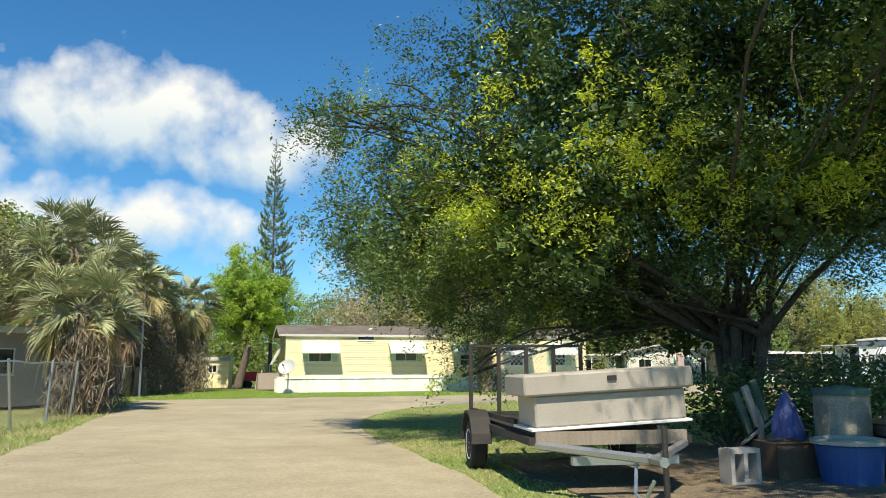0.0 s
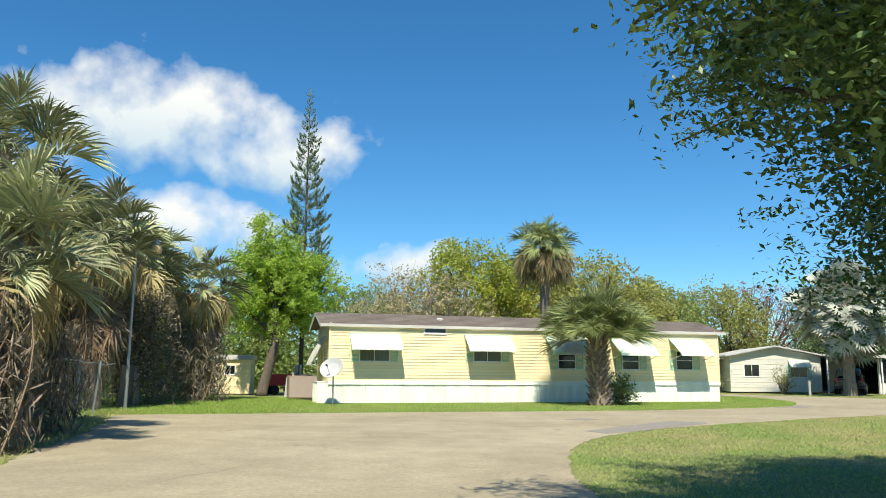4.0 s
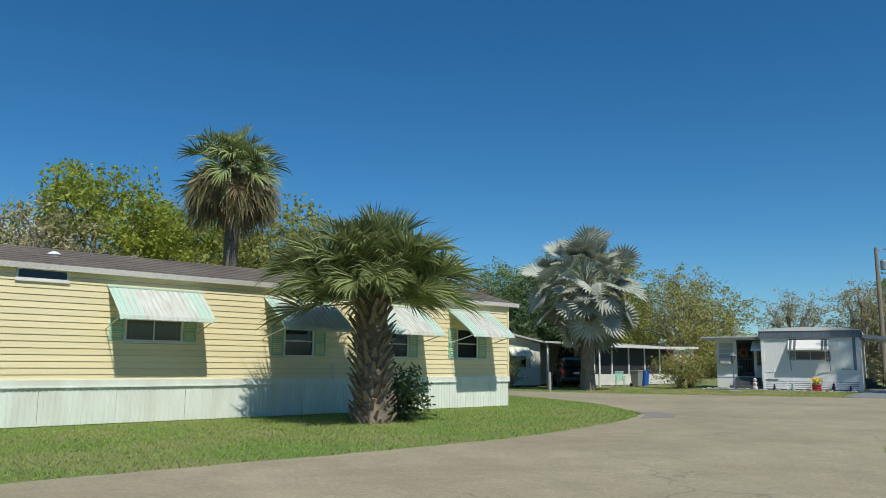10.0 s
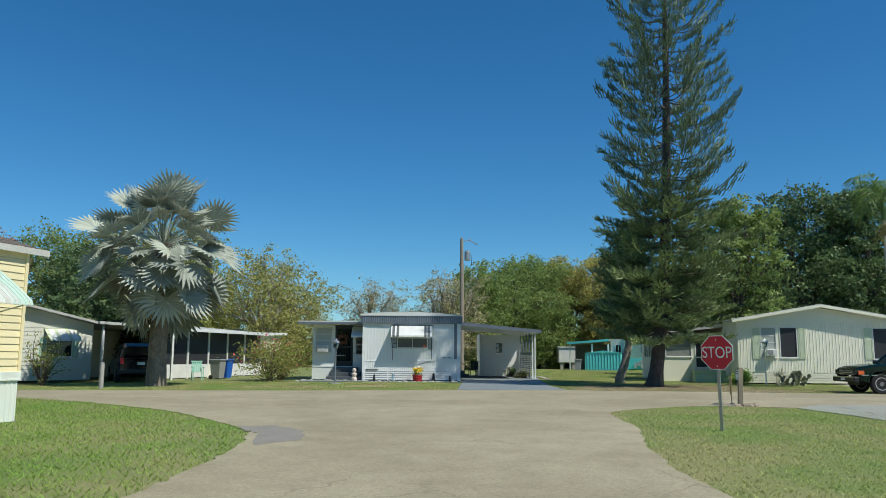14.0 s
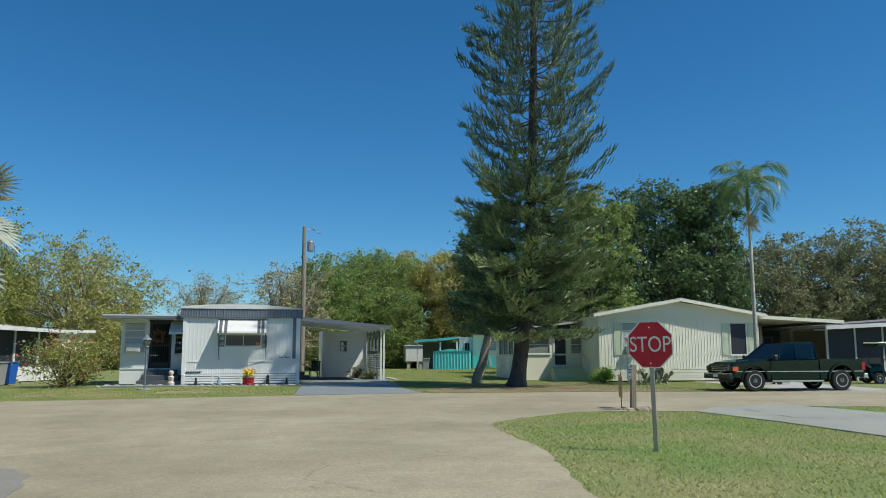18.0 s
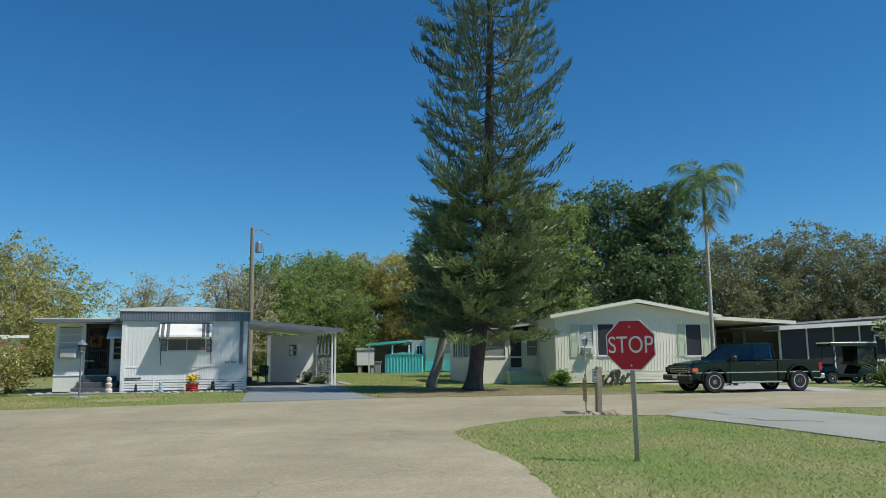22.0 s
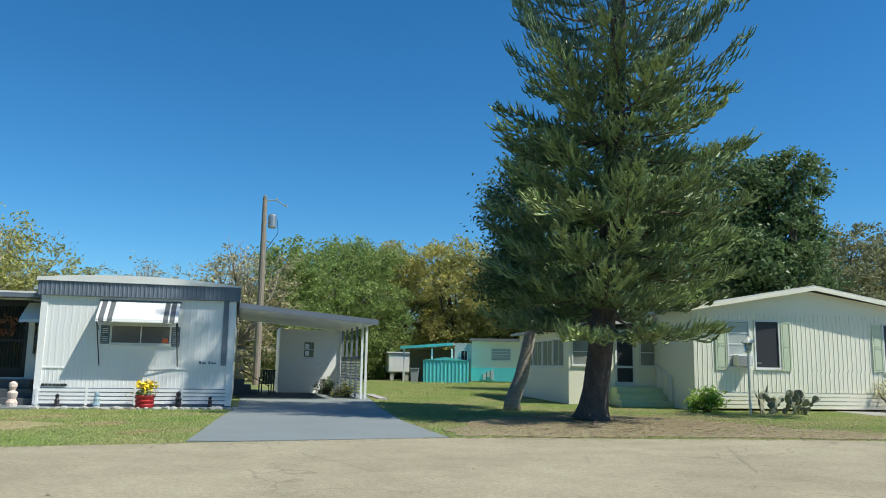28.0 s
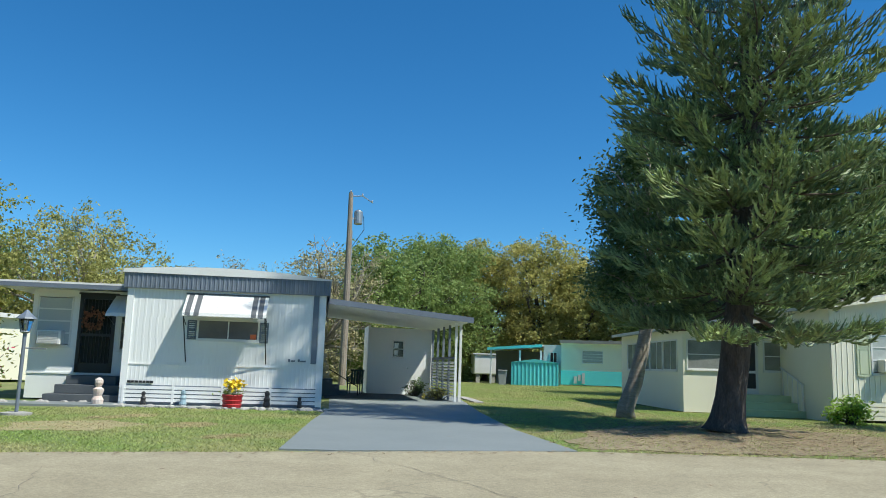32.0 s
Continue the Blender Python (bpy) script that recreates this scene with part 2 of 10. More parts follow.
def raw(name, verts, faces, material, parent=None, label="", smooth=False):
    me = bpy.data.meshes.new(name)
    me.from_pydata(verts, [], faces)
    me.update()
    return finish(name, me, material, parent, label, smooth)


def quads(name, v, material, parent=None, label=""):
    """A mesh from an array of quads, n x 4 x 3."""
    n = len(v)
    me = bpy.data.meshes.new(name)
    me.vertices.add(n * 4)
    me.vertices.foreach_set("co", np.ascontiguousarray(v, dtype=np.float32).ravel())
    me.loops.add(n * 4)
    me.loops.foreach_set("vertex_index", np.arange(n * 4, dtype=np.int32))
    me.polygons.add(n)
    me.polygons.foreach_set("loop_start", np.arange(0, n * 4, 4, dtype=np.int32))
    me.update(calc_edges=True)
    return finish(name, me, material, parent, label)


def inside(poly, x, y):
    """Which of the points lie in a polygon (arrays)."""
    r = np.zeros(len(x), bool)
    k = len(poly)
    for i in range(k):
        (xa, ya), (xb, yb) = poly[i], poly[(i + 1) % k]
        c = ((ya > y) != (yb > y)) & (x < (xb - xa) * (y - ya) / (yb - ya + 1e-12) + xa)
        r ^= c
    return r


def cells(x0, x1, z0, z1, holes):
    """Splits a wall rectangle into rectangles that leave the holes open."""
    xs = sorted({x0, x1, *[min(max(v, x0), x1) for h in holes for v in h[:2]]})
    zs = sorted({z0, z1, *[min(max(v, z0), z1) for h in holes for v in h[2:]]})
    for za, zb in zip(zs, zs[1:]):
        run = None
        for xa, xb in zip(xs, xs[1:]):
            cx, cz = (xa + xb) / 2, (za + zb) / 2
            solid = not any(h[0] < cx < h[1] and h[2] < cz < h[3] for h in holes)
            if solid:
                run = (run[0], xb) if run else (xa, xb)
            elif run:
                yield (*run, za, zb)
                run = None
        if run:
            yield (*run, za, zb)


def holed(bm, x0, x1, z0, z1, ya, yb, holes, m=None):
    for a, b, c, d in cells(x0, x1, z0, z1, holes):
        box(bm, a, b, ya, yb, c, d, m=m)
    return bm


def ribbed(bm, x0, x1, z0, z1, y, pitch=0.1, depth=0.015, m=None, flat=0.6):
    """A vertical ribbed sheet facing -y."""
    tf = (lambda p: Vector(p)) if m is None else (lambda p: m @ Vector(p))
    n = max(1, round((x1 - x0) / pitch))
    p = (x1 - x0) / n
    xs = []
    for i in range(n):
        xs += [(x0 + i * p, 0), (x0 + (i + flat) * p, 0), (x0 + (i + flat + 0.08) * p, depth), (x0 + (i + 0.92) * p, depth)]
    xs.append((x1, 0))
    lo = [bm.verts.new(tf((x, y - d, z0))) for x, d in xs]
    hi = [bm.verts.new(tf((x, y - d, z1))) for x, d in xs]
    for i in range(len(xs) - 1):
        bm.faces.new((lo[i], lo[i + 1], hi[i + 1], hi[i]))
    return bm


def window(parent, name, x0, x1, z0, z1, y=0.0, frame_mat=None, split='v', m=None, glass=None, depth=0.05, sash=0.03):
    """A window in a wall that faces -y: frame, panes, sill."""
    w = new(name)
    w.parent = parent
    w.matrix_basis = (m or Matrix()) @ Matrix.Translation((0, y, 0))
    fm = frame_mat or WHITE
    bm = B()
    t = 0.045
    box(bm, x0 - t, x1 + t, -0.025, depth, z1, z1 + t)
    box(bm, x0 - t, x1 + t, -0.025, depth, z0 - t, z0)
    box(bm, x0 - t, x0, -0.025, depth, z0, z1)
    box(bm, x1, x1 + t, -0.025, depth, z0, z1)
    part("frame", bm, fm, w)
    cx, cz = (x0 + x1) / 2, (z0 + z1) / 2
    gs, bars = [], []
    if split == 'v':
        bars = [(cx - sash / 2, cx + sash / 2, 0, 0.03, z0, z1)]
        gs = [(x0, cx - sash / 2, z0, z1), (cx + sash / 2, x1, z0, z1)]
    elif split == 'h':
        bars = [(x0, x1, 0, 0.03, cz - sash / 2, cz + sash / 2)]
        gs = [(x0, x1, z0, cz - sash / 2), (x0, x1, cz + sash / 2, z1)]
    elif split == 'jal':
        k = 4
        bars = [(x0, x1, 0, 0.03, z0 + (z1 - z0) * i / k - 0.018, z0 + (z1 - z0) * i / k + 0.018) for i in range(1, k)]
        gs = [(x0, x1, z0 + (z1 - z0) * i / k + 0.018, z0 + (z1 - z0) * (i + 1) / k - 0.018) for i in range(k)]
    else:
        gs = [(x0, x1, z0, z1)]
    for q in bars:
        boxpart("glazing_bar", q, fm, w)
    for a, b, c, d in gs:
        p = boxpart("pane", (a, b, 0.012, 0.018, c, d), glass or GLASS, w)
        p.visible_shadow = False
    boxpart("sill", (x0 - 0.06, x1 + 0.06, -0.05, 0.0, z0 - 0.075, z0 - 0.047), fm, w)
    return w


def shutter(parent, x0, x1, z0, z1, material, m=None, y=-0.035, slats=True, label=""):
    """A louvred shutter on a wall that faces -y."""
    s = new("shutter")
    s.parent = parent
    s.matrix_basis = m or Matrix()
    if label:
        s["label"] = label
    bm = B()
    t = 0.035
    box(bm, x0, x0 + t, y, y + 0.03, z0, z1)
    box(bm, x1 - t, x1, y, y + 0.03, z0, z1)
    for zz in (z0, (z0 + z1) / 2 - t / 2, z1 - t):
        box(bm, x0 + t, x1 - t, y, y + 0.03, zz, zz + t)
    part("shutter_frame", bm, material, s)
    if not slats:
        zc = (z0 + z1) / 2
        for za, zb in ((z0 + t, zc - t / 2), (zc + t / 2, z1 - t)):
            boxpart("shutter_panel", (x0 + t, x1 - t, y + 0.014, y + 0.03, za, zb), material, s)
            boxpart("raised_field", (x0 + t + 0.035, x1 - t - 0.035, y + 0.004, y + 0.014, za + 0.035, zb - 0.035), material, s)
        return s
    bm = B()
    n = max(4, int((z1 - z0) / 0.055))
    for i in range(n):
        zz = z0 + t + (z1 - z0 - 2 * t) * (i + 0.5) / n
        box(bm, x0 + t, x1 - t, -0.014, 0.014, -0.004, 0.004, m=Matrix.Translation((0, y + 0.017, zz)) @ Matrix.Rotation(radians(42), 4, 'X'))
    part("louvres", bm, material, s)
    return s


def awning(parent, x0, x1, ztop, zlow, out, material, stripe=None, m=None, arms=STEEL, slats=None, stripe_at=(), label=""):
    """A sheet-metal awning of lapped slats over a window, on a wall that faces -y."""
    a = new("awning")
    a.parent = parent
    a.matrix_basis = m or Matrix()
    if label:
        a["label"] = label
    w = x1 - x0
    n = slats or max(6, round(w / 0.13))
    p = w / n
    prof = [(-0.02, ztop), (-out * 0.33, ztop - (ztop - zlow) * 0.27), (-out * 0.75, ztop - (ztop - zlow) * 0.68), (-out * 0.97, zlow + 0.05), (-out, zlow - 0.03)]
    for i in range(n):
        bm = B()
        lift = 0.012 if i % 2 else 0.0
        xa, xb = x0 + i * p - 0.01, x0 + (i + 1) * p + 0.01
        top = [[bm.verts.new((x, y, z + lift)) for x in (xa, xb)] for y, z in prof]
        low = [[bm.verts.new((x, y + 0.004, z + lift - 0.006)) for x in (xa, xb)] for y, z in prof]
        for q in (top, low):
            for r0, r1 in zip(q, q[1:]):
                bm.faces.new((r0[0], r0[1], r1[1], r1[0]))
        for k in range(len(prof) - 1):
            for s in (0, 1):
                bm.faces.new((top[k][s], top[k + 1][s], low[k + 1][s], low[k][s]))
        bm.faces.new((top[-1][0], top[-1][1], low[-1][1], low[-1][0]))
        part("slat", bm, stripe if (stripe and i in stripe_at) else material, a)
    boxpart("head_rail", (x0 - 0.03, x1 + 0.03, -0.05, -0.004, ztop, ztop + 0.035), stripe or material, a)
    for s in (0, 1):
        xs = x0 if s == 0 else x1
        bm = B()
        d = 0.02 if s == 0 else -0.02
        vs = [bm.verts.new((xs + dd, y, z - 0.012)) for dd in (0, d * 0.3) for y, z in ((-0.02, ztop), (-out * 0.33, ztop - (ztop - zlow) * 0.27), (-out * 0.75, ztop - (ztop - zlow) * 0.68), (-out * 0.97, zlow))]
        bm.faces.new(vs[:4])
        bm.faces.new(vs[4:][::-1])
        part("cheek", bm, stripe or material, a)
        bm = B()
        tube(bm, [(xs, -out * 0.95, zlow + 0.02), (xs, 0.0, zlow - 0.22)], 0.012, 6)
        part("arm", bm, arms, a)
    return a


def text(name, body, size, material, parent, m, extrude=0.002, label=""):
    c = bpy.data.curves.new(name, 'FONT')
    c.body, c.size, c.extrude = body, size, extrude
    c.align_x, c.align_y = 'CENTER', 'CENTER'
    ob = new(name, c)
    bpy.context.view_layer.update()
    me = bpy.data.meshes.new_from_object(ob.evaluated_get(bpy.context.evaluated_depsgraph_get()))
    bpy.data.objects.remove(ob)
    o = finish(name, me, material, parent, label)
    o.matrix_basis = m
    return o

# ---- ground, road, drives ----
YARD_EDGE = [(-13.5, 33.9), (-9.5, 35.2), (-7, 36.1), (-4, 37.0), (0.3, 38.3), (3.5, 39.5), (5.8, 40.8), (8.0, 42.3), (9.6, 43.7), (10.4, 44.9), (11.1, 46.4), (12.2, 49.2), (12.9, 53.5)]
ISLAND_EDGE = [(2.2, 0), (0.6, 8), (-0.6, 12.5), (-1.7, 16.5), (-2.1, 19.5), (-2.0, 22.5), (-1.3, 26), (0.2, 28.8), (2.2, 31), (5, 33.3), (8, 35.8), (11.7, 37.9), (14.8, 39.2), (17.2, 40.6), (18.5, 41.0), (20, 40.7), (21.8, 39.9), (22.7, 37.7)]
FAR_EDGE = [(13.2, 65), (16.9, 59.6), (20.8, 54.7), (23.6, 51.9), (25.5, 49.9), (28.2, 46.9), (29.5, 44.5), (31.2, 41.2), (32.6, 37.7), (34.9, 33.0), (38, 27), (44, 17), (52, 4)]
WEST_EDGE = [(-12.6, 31.8), (-11.3, 28), (-10.2, 24), (-9.2, 20.5), (-8.1, 17), (-6.9, 12.5), (-6.0, 5), (-5.2, -12)]
STRIP_EDGE = [(25.2, 36.0), (26.3, 32.4), (29.4, 26), (36.5, 16), (44.5, 3)]


def wobble(pts, per, amp, seed):
    """An edge with small bites and bulges."""
    rnd = random.Random(seed)
    out = []
    for a, b in zip(pts, pts[1:]):
        for s in range(per):
            t = s / per
            p = Vector(a).lerp(Vector(b), t)
            nrm = (Vector(b) - Vector(a)).normalized()
            k = rnd.uniform(-amp, amp)
            out.append((p.x - nrm.y * k, p.y + nrm.x * k))
    out.append(tuple(pts[-1]))
    return out


def dense(pts, per=5):
    """Catmull-Rom through open points."""
    q = [pts[0], *pts, pts[-1]]
    out = []
    for i in range(len(pts) - 1):
        p0, p1, p2, p3 = (Vector(q[i + j]) for j in range(4))
        for s in range(per):
            t = s / per
            out.append(tuple(0.5 * ((2 * p1) + (p2 - p0) * t + (2 * p0 - 5 * p1 + 4 * p2 - p3) * t * t + (3 * p1 - p0 - 3 * p2 + p3) * t ** 3)))
    out.append(tuple(pts[-1]))
    return out


yard_e = wobble(dense(YARD_EDGE), 3, 0.045, 1)
isl_e = wobble(dense(ISLAND_EDGE), 3, 0.045, 2)
far_e = wobble(dense(FAR_EDGE), 2, 0.03, 3)
west_e = wobble(dense(WEST_EDGE), 3, 0.09, 4)
strip_e = wobble(dense(STRIP_EDGE), 3, 0.05, 5)

GRASSMAT = mat("lawn_ground", (0.135, 0.19, 0.045), rough=0.95, var=0.3, scale=0.5, second=(0.29, 0.245, 0.12), amount=0.6, bump=0.25, bscale=38, sharp=0.14)
ground = raw("ground", [(-900, -900, 0), (900, -900, 0), (900, 900, 0), (-900, 900, 0)], [(0, 1, 2, 3)], GRASSMAT)
tagged(ground, "flat lawn ground of short green and straw-brown grass", "lawn", kind="structure")

def road_mat():
    """Sun-bleached asphalt: broad stains, worn streaks, fine aggregate and a net of hairline cracks."""
    m = mat("old_pale_asphalt", (0.365, 0.322, 0.216), rough=0.92, var=0.14, scale=0.3, second=(0.28, 0.242, 0.158), amount=0.9, bump=0.35, bscale=45, sharp=0.16)
    n, l = m.node_tree.nodes, m.node_tree.links
    b = n["Principled BSDF"]
    src = b.inputs["Base Color"].links[0].from_socket
    tc = n.new("ShaderNodeTexCoord")
    def noise_tex(scale, detail=4.0):
        t = n.new("ShaderNodeTexNoise")
        t.inputs["Scale"].default_value, t.inputs["Detail"].default_value = scale, detail
        l.new(tc.outputs["Object"], t.inputs["Vector"])
        return t
    def ramp(sock, a, z, lo, hi):
        r = n.new("ShaderNodeMapRange")
        for key, val in (("From Min", a), ("From Max", z), ("To Min", lo), ("To Max", hi)):
            r.inputs[key].default_value = val
        l.new(sock, r.inputs["Value"])
        return r.outputs[0]
    def times(x, y):
        q = n.new("ShaderNodeMath")
        q.operation = 'MULTIPLY'
        l.new(x, q.inputs[0])
        l.new(y, q.inputs[1])
        return q.outputs[0]
    patch = ramp(noise_tex(1.7).outputs["Fac"], 0.35, 0.68, 1.06, 0.9)
    grit = ramp(noise_tex(16, 3).outputs["Fac"], 0.3, 0.7, 0.9, 1.1)
    warp = noise_tex(1.1, 3)
    add = n.new("ShaderNodeVectorMath")
    add.operation = 'ADD'
    l.new(tc.outputs["Object"], add.inputs[0])
    l.new(warp.outputs["Color"], add.inputs[1])
    vo = n.new("ShaderNodeTexVoronoi")
    vo.feature = 'DISTANCE_TO_EDGE'
    vo.inputs["Scale"].default_value = 0.42
    l.new(add.outputs[0], vo.inputs["Vector"])
    line = ramp(vo.outputs["Distance"], 0.002, 0.009, 1.0, 0.0)
    where = ramp(noise_tex(0.23, 2).outputs["Fac"], 0.5, 0.6, 0.0, 0.42)
    hv = n.new("ShaderNodeHueSaturation")
    l.new(src, hv.inputs["Color"])
    l.new(times(patch, grit), hv.inputs["Value"])
    mx = n.new("ShaderNodeMix")
    mx.data_type = 'RGBA'
    mx.inputs["B"].default_value = (0.1, 0.085, 0.065, 1)
    l.new(times(line, where), mx.inputs["Factor"])
    l.new(hv.outputs[0], mx.inputs["A"])
    l.new(mx.outputs["Result"], b.inputs["Base Color"])
    return m


ROADMAT = road_mat()
bm = B()
slab(bm, west_e[::-1] + yard_e + [(11.5, 72), (9.5, 76)] + [(12, 66.6)] + far_e + [(44.5, 3)] + strip_e[::-1] + [(22.7, 37.7)] + isl_e[::-1] + [(3.0, -12)], -0.05, 0.014)
bmesh.ops.triangulate(bm, faces=[f for f in bm.faces if len(f.verts) > 4])
road = part("road", bm, ROADMAT)
tagged(road, "pale tan worn asphalt road with cracks and patches", "road", kind="structure")

PATCH = mat("dark_asphalt_patch", (0.22, 0.205, 0.18), rough=0.95, var=0.2, scale=2.5, second=(0.28, 0.26, 0.22), amount=0.6, bump=0.4, bscale=60)
for k, pl in enumerate(([(-0.75, 28.9), (0.8, 31.2), (2.2, 32.9), (2.95, 32.3), (2.5, 31.5), (1.35, 30.25), (0.15, 28.75), (-0.45, 28.2)],
                        [(8.6, 42.5), (9.8, 43.7), (10.5, 45.0), (11.0, 44.5), (10.6, 43.4), (9.5, 42.5)],
                        [(-0.6, 33.3), (-0.15, 33.85), (0.35, 33.6), (-0.05, 32.95)])):
    bm = slab(B(), wobble(pl + pl[:1], 4, 0.05, 20 + k)[:-1], 0.0, 0.019)
    tagged(part("road_patch", bm, PATCH, road), "dark grey asphalt repair patch")

CRACK = mat("crack_dark", (0.2, 0.175, 0.14), rough=1.0, var=0.2, bump=0)


def crack(pts, seed, w=0.018, z=0.0185):
    rnd = random.Random(seed)
    line = []
    for a, b in zip(pts, pts[1:]):
        k = max(2, int((Vector(b) - Vector(a)).length / 0.25))
        for i in range(k):
            p = Vector(a).lerp(Vector(b), i / k)
            line.append((p.x + rnd.uniform(-0.06, 0.06), p.y + rnd.uniform(-0.06, 0.06)))
    vs, fs = [], []
    for i, p in enumerate(line):
        ww = w * rnd.uniform(0.4, 1.2)
        q = line[min(i + 1, len(line) - 1)]
        r = line[max(i - 1, 0)]
        d = (Vector(q) - Vector(r)).normalized()
        vs += [(p[0] - d.y * ww, p[1] + d.x * ww, z), (p[0] + d.y * ww, p[1] - d.x * ww, z)]
        if i:
            fs.append((2 * i - 2, 2 * i - 1, 2 * i + 1, 2 * i))
    raw("crack", vs, fs, CRACK, road)


for k, pl in enumerate(([(10.9, 45.3), (15, 43.3), (18.2, 41.2)], [(24, 46), (26.3, 49.5)], [(20, 48), (23, 51)], [(26, 42), (30, 42.5)],
                        [(27.5, 45), (28.6, 46.8)], [(25, 44.2), (25.6, 41), (27.5, 37)], [(14, 47), (18, 50), (19.5, 54)],
                        [(28, 40), (31, 36.5), (33.5, 31)], [(21, 43), (24.5, 40.5)], [(-7, 20), (-5, 26), (-6.5, 32)])):
    crack(pl, 40 + k, 0.005 if k else 0.008)

drive = part("driveway", slab(B(), [(25.75, 50.05), (26.1, 49.4), (28.35, 46.75), (31.4, 48.9), (36.2, 51.7), (41.0, 54.3), (46.2, 57.2), (45.6, 62.2), (38.4, 57.9), (34.0, 54.9), (31.7, 53.57), (30.1, 52.66), (28.5, 51.7), (27.2, 50.91)], -0.02, 0.024), PAINTDRIVE)
tagged(drive, "blue-grey painted concrete driveway running into a carport", "driveway", kind="structure")
GREYDRIVE = mat("grey_concrete_drive", (0.32, 0.325, 0.275), rough=0.85, var=0.1, scale=0.8, second=(0.26, 0.265, 0.24), amount=0.7, bump=0.15)
drive2 = part("driveway", slab(B(), [(22.5, 37.75), (24.3, 37.5), (25.6, 35.8), (24.2, 34.6), (22.6, 33.4), (18, 29.4), (14.2, 32), (18, 34.7), (20.4, 36.2)], -0.02, 0.02), GREYDRIVE)
tagged(drive2, "grey cracked concrete driveway crossing the lawn", "driveway", kind="structure")
raw_pts = [(22.0, 36.2), (21.3, 35.9), (21.5, 35.2), (20.9, 34.8)]
crack(raw_pts, 90, 0.035, 0.026)
crack([(23.6, 36.9), (22.4, 36.4)], 91, 0.03, 0.026)
drive3 = part("driveway", slab(B(), [(34.0, 35.2), (35.6, 31.8), (47, 36.5), (44.5, 40)], -0.02, 0.016), CONCRETE)
tagged(drive3, "pale concrete drive below a carport", "driveway", kind="structure")

# ---- yellow mobile home ----
home = thing("mobile_home", -8.92, 43.51, 0, 17, "long yellow lap-sided mobile home with mint awnings and pale skirting", "mobile home")
YL, YD, YZ0, YZ1 = 18.36, 4.1, 0.9, 3.16
wins = [(1.27, 2.5, 1.75, 2.2), (6.24, 7.46, 1.78, 2.2), (10.18, 10.98, 1.5, 2.2), (13.35, 14.15, 1.5, 2.2), (16.14, 16.95, 1.5, 2.32)]
vent = (4.04, 4.95, 2.96, 3.12)
bm = B()
holed(bm, 0.0, YL, YZ0 - 0.1, YZ1, 0.02, 0.12, [*wins, vent])
box(bm, 0.0, 0.1, 0.12, YD, YZ0, YZ1)
box(bm, YL - 0.1, YL, 0.12, YD, YZ0, YZ1)
box(bm, 0.1, YL - 0.1, YD - 0.1, YD, YZ0, YZ1)
box(bm, 0.1, YL - 0.1, 0.12, YD - 0.1, YZ0 - 0.1, YZ0)
part("wall_core", bm, mat("core_board", (0.3, 0.26, 0.18), rough=0.9), home)
nrow = 17
ph = (YZ1 - YZ0) / nrow


def plank(bm, x0, x1, z0, h, m=None):
    tf = (lambda p: Vector(p)) if m is None else (lambda p: m @ Vector(p))
    pr = ((0.018, z0 + h - 0.001), (-0.005, z0 + h - 0.003), (-0.019, z0 + 0.01), (-0.017, z0 + 0.002), (0.018, z0 + 0.005))
    a = [bm.verts.new(tf((x0, y, z))) for y, z in pr]
    b = [bm.verts.new(tf((x1, y, z))) for y, z in pr]
    bm.faces.new(a[::-1])
    bm.faces.new(b)
    for i in range(5):
        bm.faces.new((a[i], a[(i + 1) % 5], b[(i + 1) % 5], b[i]))


for r in range(nrow):
    za = YZ0 + r * ph
    spans = [(0.0, YL)]
    for h in [*wins, vent]:
        if h[2] - 0.02 < za + ph and za < h[3] + 0.02:
            spans = [q for a, b in spans for q in (((a, h[0] - 0.04), (h[1] + 0.04, b)) if a < h[0] < b else ((a, b),))]
    for a, b in spans:
        bm = B()
        plank(bm, a, b, za, ph)
        part("siding_plank", bm, YELLOW, home)
    bm = B()
    plank(bm, 0.0, YD, za, ph, m=pose(0, YD, 0, 0, 0, -90))
    part("siding_plank", bm, YELLOW, home)
    bm = B()
    plank(bm, 0.0, YD, za, ph, m=pose(YL, 0, 0, 0, 0, 90))
    part("siding_plank", bm, YELLOW, home)
for x in (0.0, YL):
    boxpart("corner_post", (x - 0.035, x + 0.035, -0.035, 0.05, YZ0 - 0.02, YZ1), YELLOW, home)
boxpart("belt_trim", (-0.03, YL + 0.03, -0.05, 0.02, YZ0 - 0.13, YZ0 + 0.03), SKIRT, home)
boxpart("belt_lip", (-0.03, YL + 0.03, -0.062, -0.05, YZ0 - 0.13, YZ0 - 0.105), SKIRT, home)
for i in range(12):
    a, b = i * YL / 12, (i + 1) * YL / 12 - 0.004
    bm = ribbed(B(), a, b, 0.02, YZ0 - 0.05, -0.012 - 0.004 * (i % 2), pitch=0.11, depth=0.012)
    part("skirting_panel", bm, SKIRT, home)
part("skirting_panel", ribbed(B(), -0.46, 0.0, 0.02, YZ0 - 0.05, -0.012, pitch=0.11, depth=0.012), SKIRT, home)
boxpart("skirting_cap", (-0.48, -0.03, -0.03, 1.6, YZ0 - 0.05, YZ0 - 0.01), SKIRT, home)
part("skirting_panel", ribbed(B(), 0.0, 1.6, 0.02, YZ0 - 0.05, 0.0, pitch=0.11, depth=0.012, m=pose(-0.46, 1.6, 0, 0, 0, -90)), SKIRT, home)
